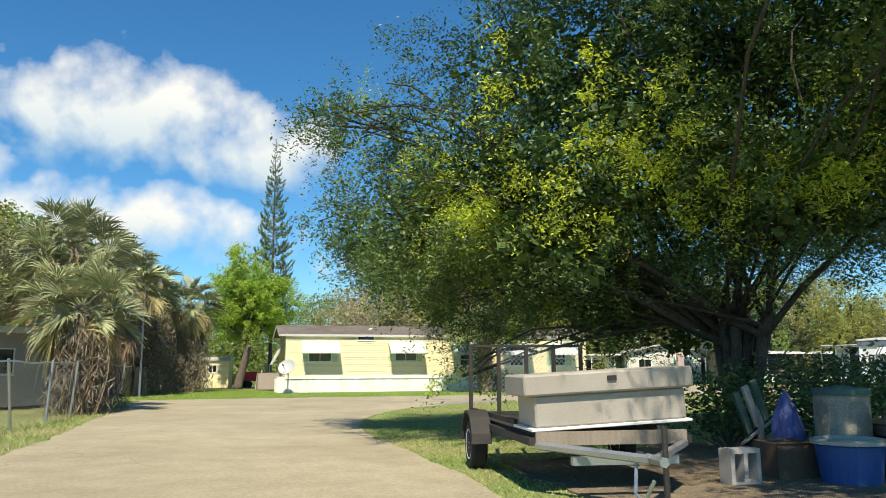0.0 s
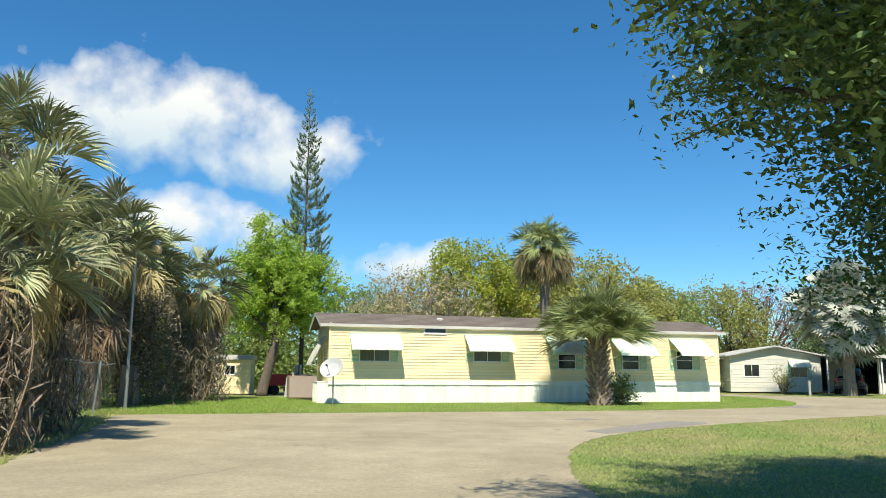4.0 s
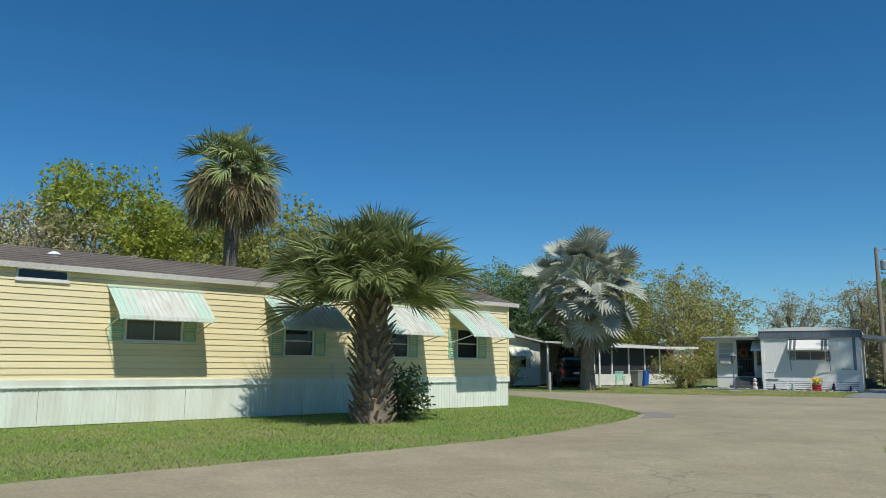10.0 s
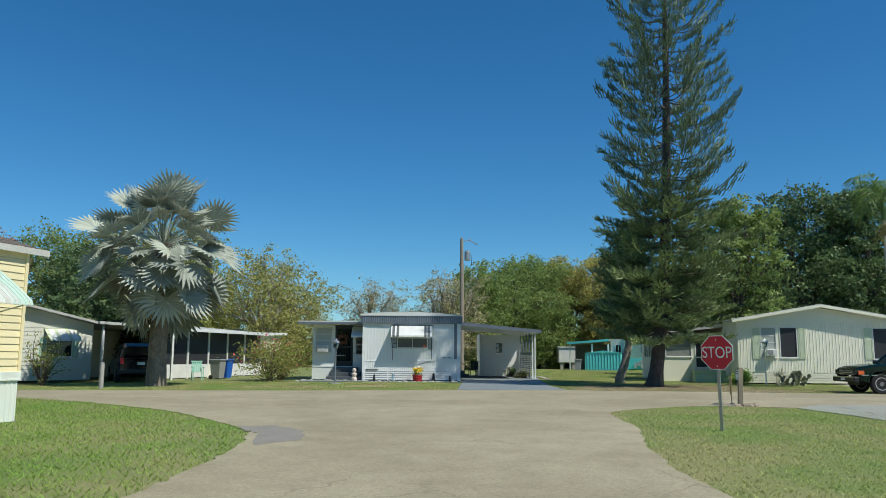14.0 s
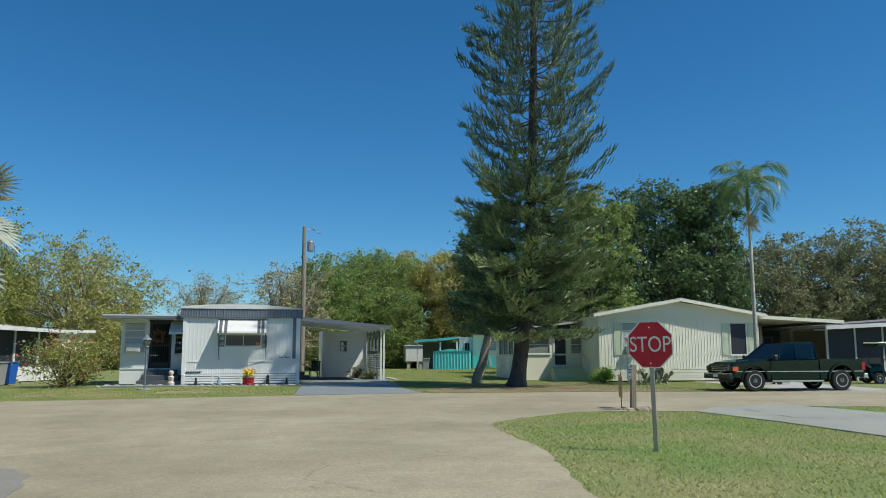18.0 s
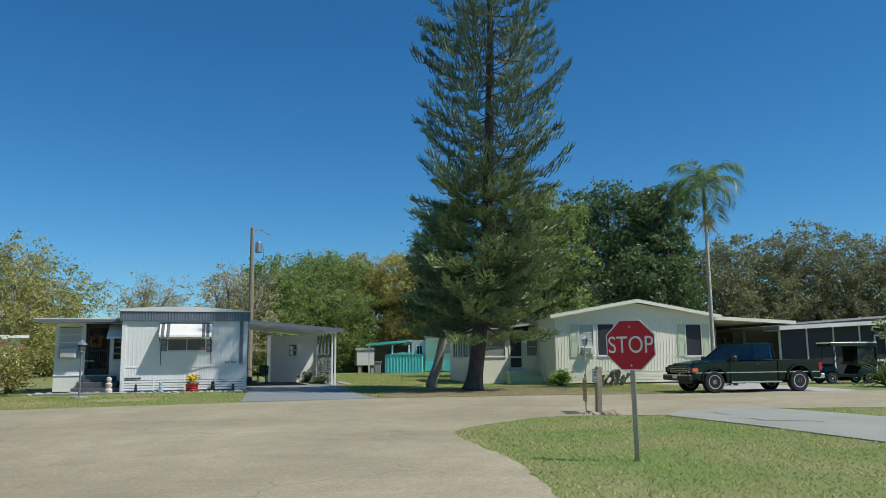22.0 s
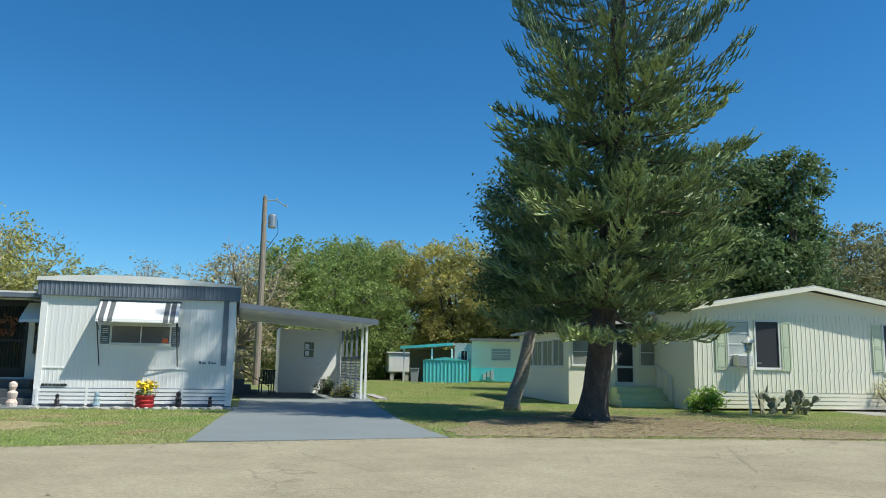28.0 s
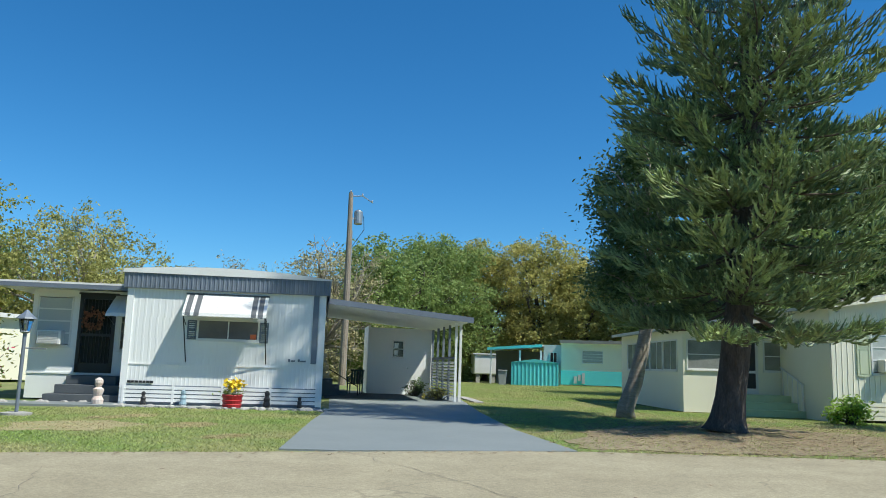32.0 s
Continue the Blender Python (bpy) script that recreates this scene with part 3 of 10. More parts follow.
for i in range(3):
    bm = ribbed(B(), i * YD / 3, (i + 1) * YD / 3 - 0.004, 0.02, YZ0 - 0.05, -0.01, pitch=0.11, depth=0.012, m=pose(0, YD, 0, 0, 0, -90))
    part("skirting_panel", bm, SKIRT, home)
    bm = ribbed(B(), i * YD / 3, (i + 1) * YD / 3 - 0.004, 0.02, YZ0 - 0.05, -0.01, pitch=0.11, depth=0.012, m=pose(YL, 0, 0, 0, 0, 90))
    part("skirting_panel", bm, SKIRT, home)
# roof: low gable with overhangs
DIRTYWHITE = mat("dirty_white_trim", (0.58, 0.57, 0.52), rough=0.7, var=0.12, scale=1.5, second=(0.4, 0.39, 0.34), amount=0.6, stretch=(0.4, 1, 1))
OV = 0.42
rz_e, rz_r = 3.27, 3.85
gable = [(0.0, YZ1), (YD, YZ1), (YD, rz_e), (YD / 2, rz_r - 0.07), (0.0, rz_e)]
for x, s in ((0.02, 1), (YL - 0.02, -1)):
    prism(bm := B(), [(y, z) for y, z in gable], 0, 0.06, m=Matrix.Translation((x, 0, 0)) @ Matrix.Rotation(radians(90), 4, 'Z') @ Matrix.Diagonal((1, s * -1.0, 1, 1)))
    part("gable", bm, YELLOW, home)
for ya, yb, za, zb in ((-0.1, YD / 2, rz_e - 0.04, rz_r), (YD + 0.1, YD / 2, rz_e - 0.04, rz_r)):
    n = 9
    for i in range(n):
        bm = B()
        t0, t1 = i / n, (i + 1) / n
        y0, y1 = ya + (yb - ya) * t0, ya + (yb - ya) * t1
        z0, z1 = za + (zb - za) * t0, za + (zb - za) * t1
        vs = [bm.verts.new(p) for p in ((-OV, y0, z0 + 0.018), (YL + OV, y0, z0 + 0.018), (YL + OV, y1, z1 + 0.004), (-OV, y1, z1 + 0.004), (-OV, y0, z0 - 0.05), (YL + OV, y0, z0 - 0.05), (YL + OV, y1, z1 - 0.06), (-OV, y1, z1 - 0.06))]
        for q in ((0, 1, 2, 3), (7, 6, 5, 4), (0, 4, 5, 1), (1, 5, 6, 2), (3, 2, 6, 7), (0, 3, 7, 4)):
            bm.faces.new([vs[w] for w in q])
        part("roof_course", bm, SHINGLE, home, "dark grey-brown shingle course")
boxpart("fascia", (-OV, YL + OV, -0.14, -0.1, rz_e - 0.14, rz_e - 0.02), DIRTYWHITE, home, "dirty white eave fascia")
boxpart("soffit", (-OV, YL + OV, -0.1, 0.0, rz_e - 0.12, rz_e - 0.105), WHITE, home)
for x in (-OV, YL + OV - 0.03):
    for ya, yb in ((-0.12, YD / 2), (YD + 0.12, YD / 2)):
        bm = B()
        vs = [bm.verts.new((xx, y, z)) for xx in (x - 0.002, x + 0.032) for y, z in ((ya, rz_e - 0.17), (yb, rz_r - 0.12), (yb, rz_r + 0.0), (ya, rz_e - 0.04))]
        for q in ((0, 1, 2, 3), (7, 6, 5, 4), (0, 4, 5, 1), (1, 5, 6, 2), (2, 6, 7, 3), (3, 7, 4, 0)):
            bm.faces.new([vs[i] for i in q])
        part("rake_board", bm, WHITE, home)
lathe(bm := B(), [(0.13, 3.52), (0.12, 3.6), (0.15, 3.61), (0.1, 3.66), (0.02, 3.69)], 14, m=Matrix.Translation((5.0, 1.15, 0)))
part("roof_vent", bm, WHITE, home, "white roof vent cap")
CURTAIN = mat("curtained_pane", (0.1, 0.115, 0.1), rough=0.08, var=0.2, scale=5, second=(0.18, 0.19, 0.16), amount=0.6, bump=0, stretch=(3, 3, 0.2))
for i, (a, b, c, d) in enumerate(wins):
    window(home, "window", a, b, c, d, 0.0, frame_mat=WHITE, split='v' if i < 2 else 'h', glass=CURTAIN if i < 2 else DARKGLASS)
    sw = 0.3 if i < 2 else 0.33
    shutter(home, a - sw - 0.06, a - 0.06, c - 0.02, d + 0.02, MINT, label="mint green shutter")
    shutter(home, b + 0.06, b + sw + 0.06, c - 0.02, d + 0.02, MINT, label="mint green shutter")
window(home, "window", *vent, 0.0, frame_mat=WHITE, split='', glass=DARKGLASS)
for a, b, hi, lo, out in ((0.82, 2.92, 2.86, 2.2, 0.8), (5.8, 7.88, 2.88, 2.2, 0.82), (9.55, 11.5, 2.88, 2.1, 1.08), (12.72, 14.62, 2.88, 2.1, 1.1), (15.76, 17.48, 2.89, 2.12, 1.1)):
    awning(home, a, b, hi, lo, out, AWN, stripe=PALEMINT, stripe_at=(0, 1, 2, 3, 5, 7, 26, 28, 29, 30, 31, 33), arms=WHITE, slats=34, label="weathered white metal awning with mint edge stripes")
awning(home, 1.0, 2.9, 2.75, 1.6, 0.62, AWN, stripe=AWN, m=pose(0, YD, 0, 0, 0, -90), arms=WHITE, slats=14, label="white metal awning on the end wall")
window(home, "window", 1.2, 2.3, 1.5, 2.4, 0.0, frame_mat=WHITE, split='h', m=pose(0, YD, 0, 0, 0, -90), glass=DARKGLASS)
awning(home, 1.0, 2.6, 2.6, 2.1, 0.7, AWN, stripe=MINT, m=pose(YL, 0, 0, 0, 0, 90), arms=WHITE, slats=12)
tube(bm := B(), [(11.62, -0.05, 1.3), (11.62, -0.05, 0.85)], 0.02, 6)
part("drain_pipe", bm, WHITE, home)

# ---- white mobile home with slate trim and carport ----
wh = thing("mobile_home", 31.0, 59.0, 0, -55, "white ribbed mobile home with slate-blue fascia and side carport", "mobile home")
WW, WD = 4.88, 14.0
wwin = (1.76, 3.2, 1.68, 2.12)
bm = B()
holed(bm, 0.0, WW, 0.05, 3.2, 0.02, 0.12, [wwin])
box(bm, 0.0, 0.1, 0.12, WD, 0.0, 3.2)
box(bm, WW - 0.1, WW, 0.12, WD, 0.0, 3.2)
box(bm, 0.1, WW - 0.1, WD - 0.1, WD, 0.0, 3.2)
part("wall", bm, PALEWALL, wh)
for a, b, c, d in cells(0.16, WW - 0.16, 1.02, 2.88, [(wwin[0] - 0.04, wwin[1] + 0.04, wwin[2] - 0.04, wwin[3] + 0.04)]):
    part("wall_panel", ribbed(B(), a, b, c, d, 0.0, pitch=0.16, depth=0.003), PALEWALL, wh)
part("wall_panel", ribbed(B(), 0.16, WW - 0.16, 0.5, 0.99, 0.0, pitch=0.1, depth=0.0045), PALEWALL, wh)
boxpart("belt_trim", (0.0, WW, -0.02, 0.01, 0.99, 1.02), PALEWALL, wh)
for x in (0.0, WW - 0.16):
    boxpart("corner_trim", (x, x + 0.16, -0.03, 0.02, 0.05, 2.9), PALEWALL, wh)
# dark strip that stands in for shade beside the corner trim
boxpart("corner_strip", (WW - 0.32, WW - 0.18, -0.03, 0.02, 1.12, 2.86), SLATE, wh, "slate-coloured strip painted in for shade by the corner")
for k in range(4):
    z = 0.1 + k * 0.1
    boxpart("skirting_slat", (0.02, WW - 0.02, -0.05, -0.02, z, z + 0.075), PALEWALL, wh)
boxpart("skirting_backing", (0.02, WW - 0.02, -0.02, 0.02, 0.0, 0.5), SLATE, wh)
for k in range(5):
    x = 0.1 + k * (WW - 0.2) / 4
    boxpart("skirting_post", (x - 0.03, x + 0.03, -0.062, -0.05, 0.06, 0.5), PALEWALL, wh)
part("fascia_band", ribbed(B(), -0.08, WW + 0.08, 2.88, 3.27, -0.1, pitch=0.11, depth=0.014), SLATE, wh, "ribbed slate-blue metal fascia")
part("fascia_band", ribbed(B(), -0.1, WD, 2.88, 3.27, -0.08, pitch=0.11, depth=0.014, m=pose(WW, 0, 0, 0, 0, 90)), SLATE, wh)
part("fascia_band", ribbed(B(), 0, WD + 0.1, 2.88, 3.27, -0.08, pitch=0.11, depth=0.014, m=pose(0, WD, 0, 0, 0, -90)), SLATE, wh)
boxpart("fascia_soffit", (-0.08, WW + 0.08, -0.1, 0.02, 2.86, 2.885), SLATE, wh)
# bowed roof with white edge
bm = B()
n = 10
prof = [(-0.12 + (WW + 0.24) * i / n, 3.27 + 0.17 * (1 - ((i / n - 0.45) / 0.55) ** 2)) for i in range(n + 1)]
prism(bm, prof + [(WW + 0.12, 3.24), (-0.12, 3.24)], -0.14, WD + 0.1)
part("roof", bm, WHITE, wh, "white bowed metal roof")
# pane colour holds the grey of reflections and of the curtains behind
window(wh, "window", *wwin, 0.0, frame_mat=WHITE, split='v', glass=mat("curtain_reflection_pane", (0.13, 0.125, 0.135), rough=0.08, var=0.15, scale=1.2, second=(0.24, 0.23, 0.24), amount=0.7, bump=0))
shutter(wh, wwin[0] - 0.27, wwin[0] - 0.05, 1.64, 2.12, SLATE, label="slate blue louvred shutter")
shutter(wh, wwin[1] + 0.05, wwin[1] + 0.27, 1.6, 2.12, SLATE, label="slate blue louvred shutter")
GREYSTRIPE = mat("grey_stripe", (0.13, 0.14, 0.145), rough=0.5)
DARKSTEP = mat("dark_slate_step_paint", (0.075, 0.085, 0.095), rough=0.6, var=0.12, scale=2.5, second=(0.12, 0.13, 0.135), amount=0.5)
awning(wh, 1.44, 3.42, 2.76, 2.22, 0.62, WHITE, stripe=GREYSTRIPE, stripe_at=(1, 2, 4, 5, 26, 27, 29, 30), slats=32, arms=DARK, label="white corrugated metal awning with grey stripes")
for x in (1.46, 3.4):
    tube(bm := B(), [(x, -0.6, 2.25), (x + 0.05, -0.04, 1.08)], 0.015, 6)
    part("awning_brace", bm, DARK, wh)
ORANGE = mat("orange_plastic", (0.75, 0.16, 0.05), rough=0.4)
boxpart("window_sticker", (3.02, 3.17, 0.004, 0.01, 1.69, 1.81), ORANGE, wh, "orange notice in the window")
for k, (x0, w) in enumerate(((0.18, 0.08), (0.27, 0.06), (0.35, 0.08), (0.45, 0.07), (0.54, 0.06), (0.62, 0.08), (0.71, 0.07))):
    boxpart("script_bar", (x0, x0 + w, -0.05, -0.018, 0.545, 0.6), DARK, wh)
for k, (x0, w) in enumerate(((4.0, 0.05), (4.07, 0.1), (4.24, 0.05), (4.3, 0.14))):
    boxpart("script_bar", (x0, x0 + w, -0.03, -0.005, 1.16, 1.2 + 0.03 * (k % 2 == 0)), SLATE, wh)
# porch on the far side of the front
PY = 1.5
bm = B()
pdoor, pwin = (-1.52, -0.6, 0.72, 2.76), (-2.52, -1.72, 1.42, 2.66)
holed(bm, -2.68, 0.0, 0.05, 2.86, PY, PY + 0.1, [pdoor, pwin, (-0.44, -0.1, 1.35, 2.3)])
box(bm, -2.68, -2.58, PY + 0.1, 7.0, 0.05, 2.86)
box(bm, -2.58, 0.0, 6.9, 7.0, 0.05, 2.86)
box(bm, -2.58, 0.0, PY + 0.1, 6.9, 0.6, 0.7)
part("porch_wall", bm, PALEWALL, wh)
boxpart("porch_belt", (-2.7, 0.0, PY - 0.025, PY, 0.68, 0.72), PALEWALL, wh)
prism(bm := B(), [(-3.3, 2.84), (0.02, 2.9), (0.02, 3.02), (-3.3, 2.96)], PY - 0.75, 7.2)
part("porch_roof", bm, SOFFIT, wh, "flat white porch roof with slate edge")
boxpart("porch_gutter", (-3.34, 0.0, PY - 0.82, PY - 0.752, 2.84, 2.95), SLATE, wh)
boxpart("porch_roof_edge", (-3.34, 0.0, PY - 0.82, PY - 0.75, 2.954, 3.0), WHITE, wh)
window(wh, "window", *pwin, PY, frame_mat=WHITE, split='jal', glass=mat("frosted_pane", (0.5, 0.53, 0.53), rough=0.15, var=0.06, scale=1.5, bump=0))
window(wh, "window", -0.44, -0.1, 1.35, 2.3, PY, frame_mat=WHITE, split='jal')
d1 = new("screen_door")
d1.parent = wh
d1["label"] = "black screen door with scrollwork bars"
bm = B()
x0, x1, z0, z1 = pdoor
for q in ((x0, x0 + 0.09, z0, z1), (x1 - 0.09, x1, z0, z1), (x0, x1, z1 - 0.12, z1), (x0, x1, z0, z0 + 0.25), (x0, x1, z0 + 0.95, z0 + 1.02)):
    box(bm, q[0], q[1], PY - 0.03, PY + 0.01, q[2], q[3])
part("door_frame", bm, DARK, d1)
for k in range(9):
    x = x0 + 0.12 + k * (x1 - x0 - 0.24) / 8
    tube(bm := B(), [(x, PY - 0.01, z0 + 0.25), (x, PY - 0.01, z1 - 0.12)], 0.008, 5)
    part("door_bar", bm, DARK, d1)
boxpart("door_pane", (x0 + 0.09, x1 - 0.09, PY + 0.02, PY + 0.03, z0 + 0.1, z1 - 0.1), DARKGLASS, d1)
boxpart("door_lintel", (x0 - 0.05, x1 + 0.05, PY - 0.02, PY + 0.02, z1, z1 + 0.05), DARK, wh)
# wreath on the door
rnd = random.Random(5)
v = []
for i in range(260):
    a, rr = rnd.uniform(0, math.tau), rnd.gauss(0.21, 0.05)
    c = np.array((x0 + 0.38 + rr * math.cos(a), PY - 0.07 + rnd.uniform(-0.03, 0.03), z0 + 1.36 + rr * math.sin(a)))
    u1, u2 = np.array([rnd.uniform(-1, 1) for _ in range(3)]) * 0.05, np.array([rnd.uniform(-1, 1) for _ in range(3)]) * 0.03
    v.append([c - u1, c - u2, c + u1, c + u2])
quads("wreath", np.array(v), mat("dry_wreath", (0.3, 0.13, 0.07), rough=0.9, island=0.4), d1, "brown dried twig wreath")
ac = new("air_conditioner")
ac.parent = wh
boxpart("casing", (-2.42, -1.84, PY - 0.3, PY + 0.1, 1.42, 1.78), WHITE, ac, bev=0.015)
for k in range(7):
    boxpart("grille_slat", (-2.37, -1.92, PY - 0.312, PY - 0.298, 1.46 + k * 0.042, 1.485 + k * 0.042), mat("pale_grille", (0.62, 0.62, 0.59), rough=0.6), ac)
boxpart("grille", (-2.38, -1.9, PY - 0.304, PY - 0.3, 1.45, 1.75), METALROOF, ac)
awning(wh, -0.62, 0.0, 2.75, 2.2, 0.95, WHITE, stripe=GREYSTRIPE, m=Matrix.Translation((0.0, PY, 0)), slats=6, arms=DARK, label="small white awning beside the door")
for k, (w, d) in enumerate(((2.1, 1.35), (1.8, 1.0), (1.5, 0.65))):
    boxpart("step", (-1.05 - w / 2 + 0.3, -1.05 + w / 2 + 0.0, PY - d, PY - 0.002, k * 0.22, (k + 1) * 0.22), DARKSTEP, wh, bev=0.01)
boxpart("walk_slab", (-2.9, 0.2, PY - 2.6, PY - 1.37, -0.03, 0.05), PAINTDRIVE, wh)
boxpart("walk_strip", (0.22, WW + 0.15, -0.8, -0.36, -0.03, 0.03), PAINTDRIVE, wh)
boxpart("gravel_bed", (0.02, WW, -0.358, -0.064, -0.02, 0.022), mat("white_gravel", (0.66, 0.65, 0.61), rough=0.9, var=0.25, scale=14, second=(0.4, 0.38, 0.34), amount=0.5, bump=0.9, bscale=60), wh, "band of white gravel below the skirting")
# carport
prism(bm := B(), [(WW + 0.06, 3.0), (9.5, 2.58), (9.5, 2.7), (WW + 0.06, 3.12)], 4.2, 11.6)
part("carport_roof", bm, SOFFIT, wh, "white metal carport roof")
prism(bm := B(), [(WW + 0.06, 2.98), (9.56, 2.55), (9.56, 2.73), (WW + 0.06, 3.15)], 4.1, 4.198)
part("carport_gutter", bm, SLATE, wh)
bm = B()
holed(bm, 6.65, 9.3, 0.02, 2.62, 11.0, 11.1, [(7.66, 8.05, 1.5, 2.1)])
part("store_wall", bm, PALEWALL, wh)
boxpart("store_side", (6.65, 6.75, 11.1, 14.0, 0.02, 2.7), PALEWALL, wh)
window(wh, "window", 7.66, 8.05, 1.5, 2.1, 11.0, split='h', frame_mat=WHITE, glass=DARKGLASS)
for k, z in enumerate((1.55, 1.83)):
    boxpart("pinned_notice", (7.7, 7.86, 10.985, 10.99, z, z + 0.2), SIGNWHITE, wh)
tube(bm := B(), [(8.25, 10.98, 1.05), (8.25, 10.93, 1.05)], 0.03, 8)
part("door_knob", bm, CHROME, wh)
for k in range(5):
    y = 5.45 + k * 1.36
    boxpart("carport_post", (9.2, 9.28, y - 0.04, y + 0.04, 0.02, 2.62), SLATE if k else PALEWALL, wh)
boxpart("carport_post", (9.34, 9.42, 5.36, 5.44, 0.02, 2.6), WHITE, wh)
for y0 in (5.45, 6.81, 8.17, 9.53):
    boxpart("louvre_rail", (9.2, 9.28, y0 + 0.04, y0 + 1.32, 1.42, 1.5), SLATE, wh)
    for k in range(11):
        m = Matrix.Translation((9.24, 0, 0.2 + k * 0.11)) @ Matrix.Rotation(radians(35), 4, 'Y')
        boxpart("louvre", (-0.05, 0.05, y0 + 0.06, y0 + 1.3, -0.008, 0.008), WHITE, wh, m=m)
tube(bm := B(), [(WW + 0.25, 8.2, 0.95), (WW + 1.3, 8.2, 0.35)], 0.02, 6)
tube(bm, [(WW + 1.3, 8.2, 0.0), (WW + 1.3, 8.2, 0.9)], 0.02, 6)
part("hand_rail", bm, DARK, wh)
for k in range(3):
    boxpart("side_step", (WW + 0.02, WW + 0.9 - 0.25 * k, 8.3, 9.4, k * 0.2, (k + 1) * 0.2), DARKSTEP, wh)
# thin dark sheet over the drive below the carport roof
DARKFLOOR = mat("dark_carport_floor", (0.05, 0.055, 0.06), rough=0.9, var=0.15, scale=3)
boxpart("carport_mat", (5.0, 8.0, 6.2, 10.9, 0.02, 0.034), DARKFLOOR, wh)

# ---- pale gabled home with shutters ----
gh = thing("mobile_home", 41.0, 43.4, 0, -61.8, "pale cream double-wide home with low gable and green shutters", "mobile home")
GW, GD, GE, GA = 7.85, 14.0, 3.12, 3.82
gw = [(1.16, 1.83, 1.35, 2.72), (2.06, 2.82, 1.33, 2.74), (6.43, 7.19, 1.28, 2.72)]
bm = B()
holed(bm, 0.0, GW, 0.06, GE, 0.02, 0.12, gw)
box(bm, 0.0, 0.1, 0.12, GD, 0.0, GE)
box(bm, GW - 0.1, GW, 0.12, GD, 0.0, GE)
box(bm, 0.1, GW - 0.1, GD - 0.1, GD, 0, GE)
box(bm, 0.1, GW - 0.1, 0.12, GD - 0.1, 0.5, 0.6)
prism(bm, [(0, GE), (GW, GE), (GW / 2, GA - 0.08)], 0.02, 0.12)
part("wall", bm, CREAM, gh)
for a, b, c, d in cells(0.02, GW - 0.02, 0.58, 2.98, [(h[0] - 0.05, h[1] + 0.05, h[2] - 0.05, h[3] + 0.05) for h in gw]):
    part("wall_panel", ribbed(B(), a, b, c, d, 0.0, pitch=0.15, depth=0.011, flat=0.75), CREAM, gh)
for k in range(4):
    z = 0.08 + k * 0.12
    boxpart("skirting_slat", (-0.02, GW + 0.02, -0.04, -0.01, z, z + 0.1), CREAM, gh)
for ya, yb in ((-0.3, GW / 2), (GW + 0.3, GW / 2)):
    prism(bm := B(), [(ya, GE - 0.04), (yb, GA), (yb, GA + 0.09), (ya, GE + 0.05)] if ya < yb else [(yb, GA), (ya, GE - 0.04), (ya, GE + 0.05), (yb, GA + 0.09)], -0.3, GD + 0.2)
    part("roof", bm, METALROOF, gh, "low metal roof with cream edge")
    prism(bm := B(), [(ya, GE - 0.12), (yb, GA - 0.08), (yb, GA + 0.04), (ya, GE + 0.0)] if ya < yb else [(yb, GA - 0.08), (ya, GE - 0.12), (ya, GE + 0.0), (yb, GA + 0.04)], -0.36, -0.302)
    part("rake_board", bm, CREAM, gh)
SCREEN = mat("dark_window_screen", (0.03, 0.03, 0.035), rough=0.55, var=0.1, scale=40, bump=0.05)
window(gh, "window", *gw[0], 0.0, split='jal', frame_mat=WHITE, glass=mat("bright_jalousie", (0.42, 0.45, 0.42), rough=0.12, var=0.1, scale=3, bump=0))
window(gh, "window", *gw[1], 0.0, split='', frame_mat=WHITE, glass=SCREEN)
window(gh, "window", *gw[2], 0.0, split='', frame_mat=WHITE, glass=SCREEN)
for a, b in ((0.72, 1.08), (2.9, 3.22), (6.0, 6.36), (7.27, 7.6)):
    shutter(gh, a, b, 1.24, 2.74, PALEGREEN, slats=False, label="pale green panel shutter")
ac = new("air_conditioner")
ac.parent = gh
boxpart("casing", (1.3, 1.8, -0.3, 0.05, 1.36, 1.7), WHITE, ac, bev=0.015)
boxpart("grille", (1.34, 1.6, -0.306, -0.3, 1.4, 1.66), mat("grey_grille", (0.3, 0.3, 0.29), rough=0.6), ac)
# porch addition with steps
PORCHPANE = mat("hazy_porch_pane", (0.2, 0.21, 0.2), rough=0.1, var=0.2, scale=1.5, second=(0.34, 0.36, 0.33), amount=0.8, bump=0)
bm = B()
gdoor = (-1.42, -0.72, 0.62, 2.5)
fw = [(-2.9, -1.62, 1.35, 2.2), (-0.5, 0.0, 1.35, 2.2)]
sw = [(3.5 + i * 1.45, 4.8 + i * 1.45, 1.3, 2.2) for i in range(4)]
holed(bm, -3.05, 0.0, 0.02, 2.55, 2.95, 3.05, [gdoor, *fw])
part("porch_wall", bm, CREAM, gh)
bm = B()
M = pose(-3.05, 10.0, 0, 0, 0, -90)
holed(bm, 0.0, 6.95, 0.02, 2.55, 0.0, 0.1, [(10.0 - b, 10.0 - a, c, d) for a, b, c, d in sw], m=M)
part("porch_side_wall", bm, CREAM, gh)
boxpart("porch_floor", (-2.95, 0.0, 3.05, 9.9, 0.5, 0.6), CONCRETE, gh)
boxpart("porch_back", (-3.05, 0.0, 10.0, 10.1, 0.02, 2.55), CREAM, gh)
prism(bm := B(), [(-3.4, 2.52), (0.05, 2.86), (0.05, 2.96), (-3.4, 2.62)], 2.6, 10.3)
part("porch_roof", bm, METALROOF, gh)
for h in fw:
    window(gh, "window", *h, 2.95, split='h', frame_mat=WHITE, glass=PORCHPANE)
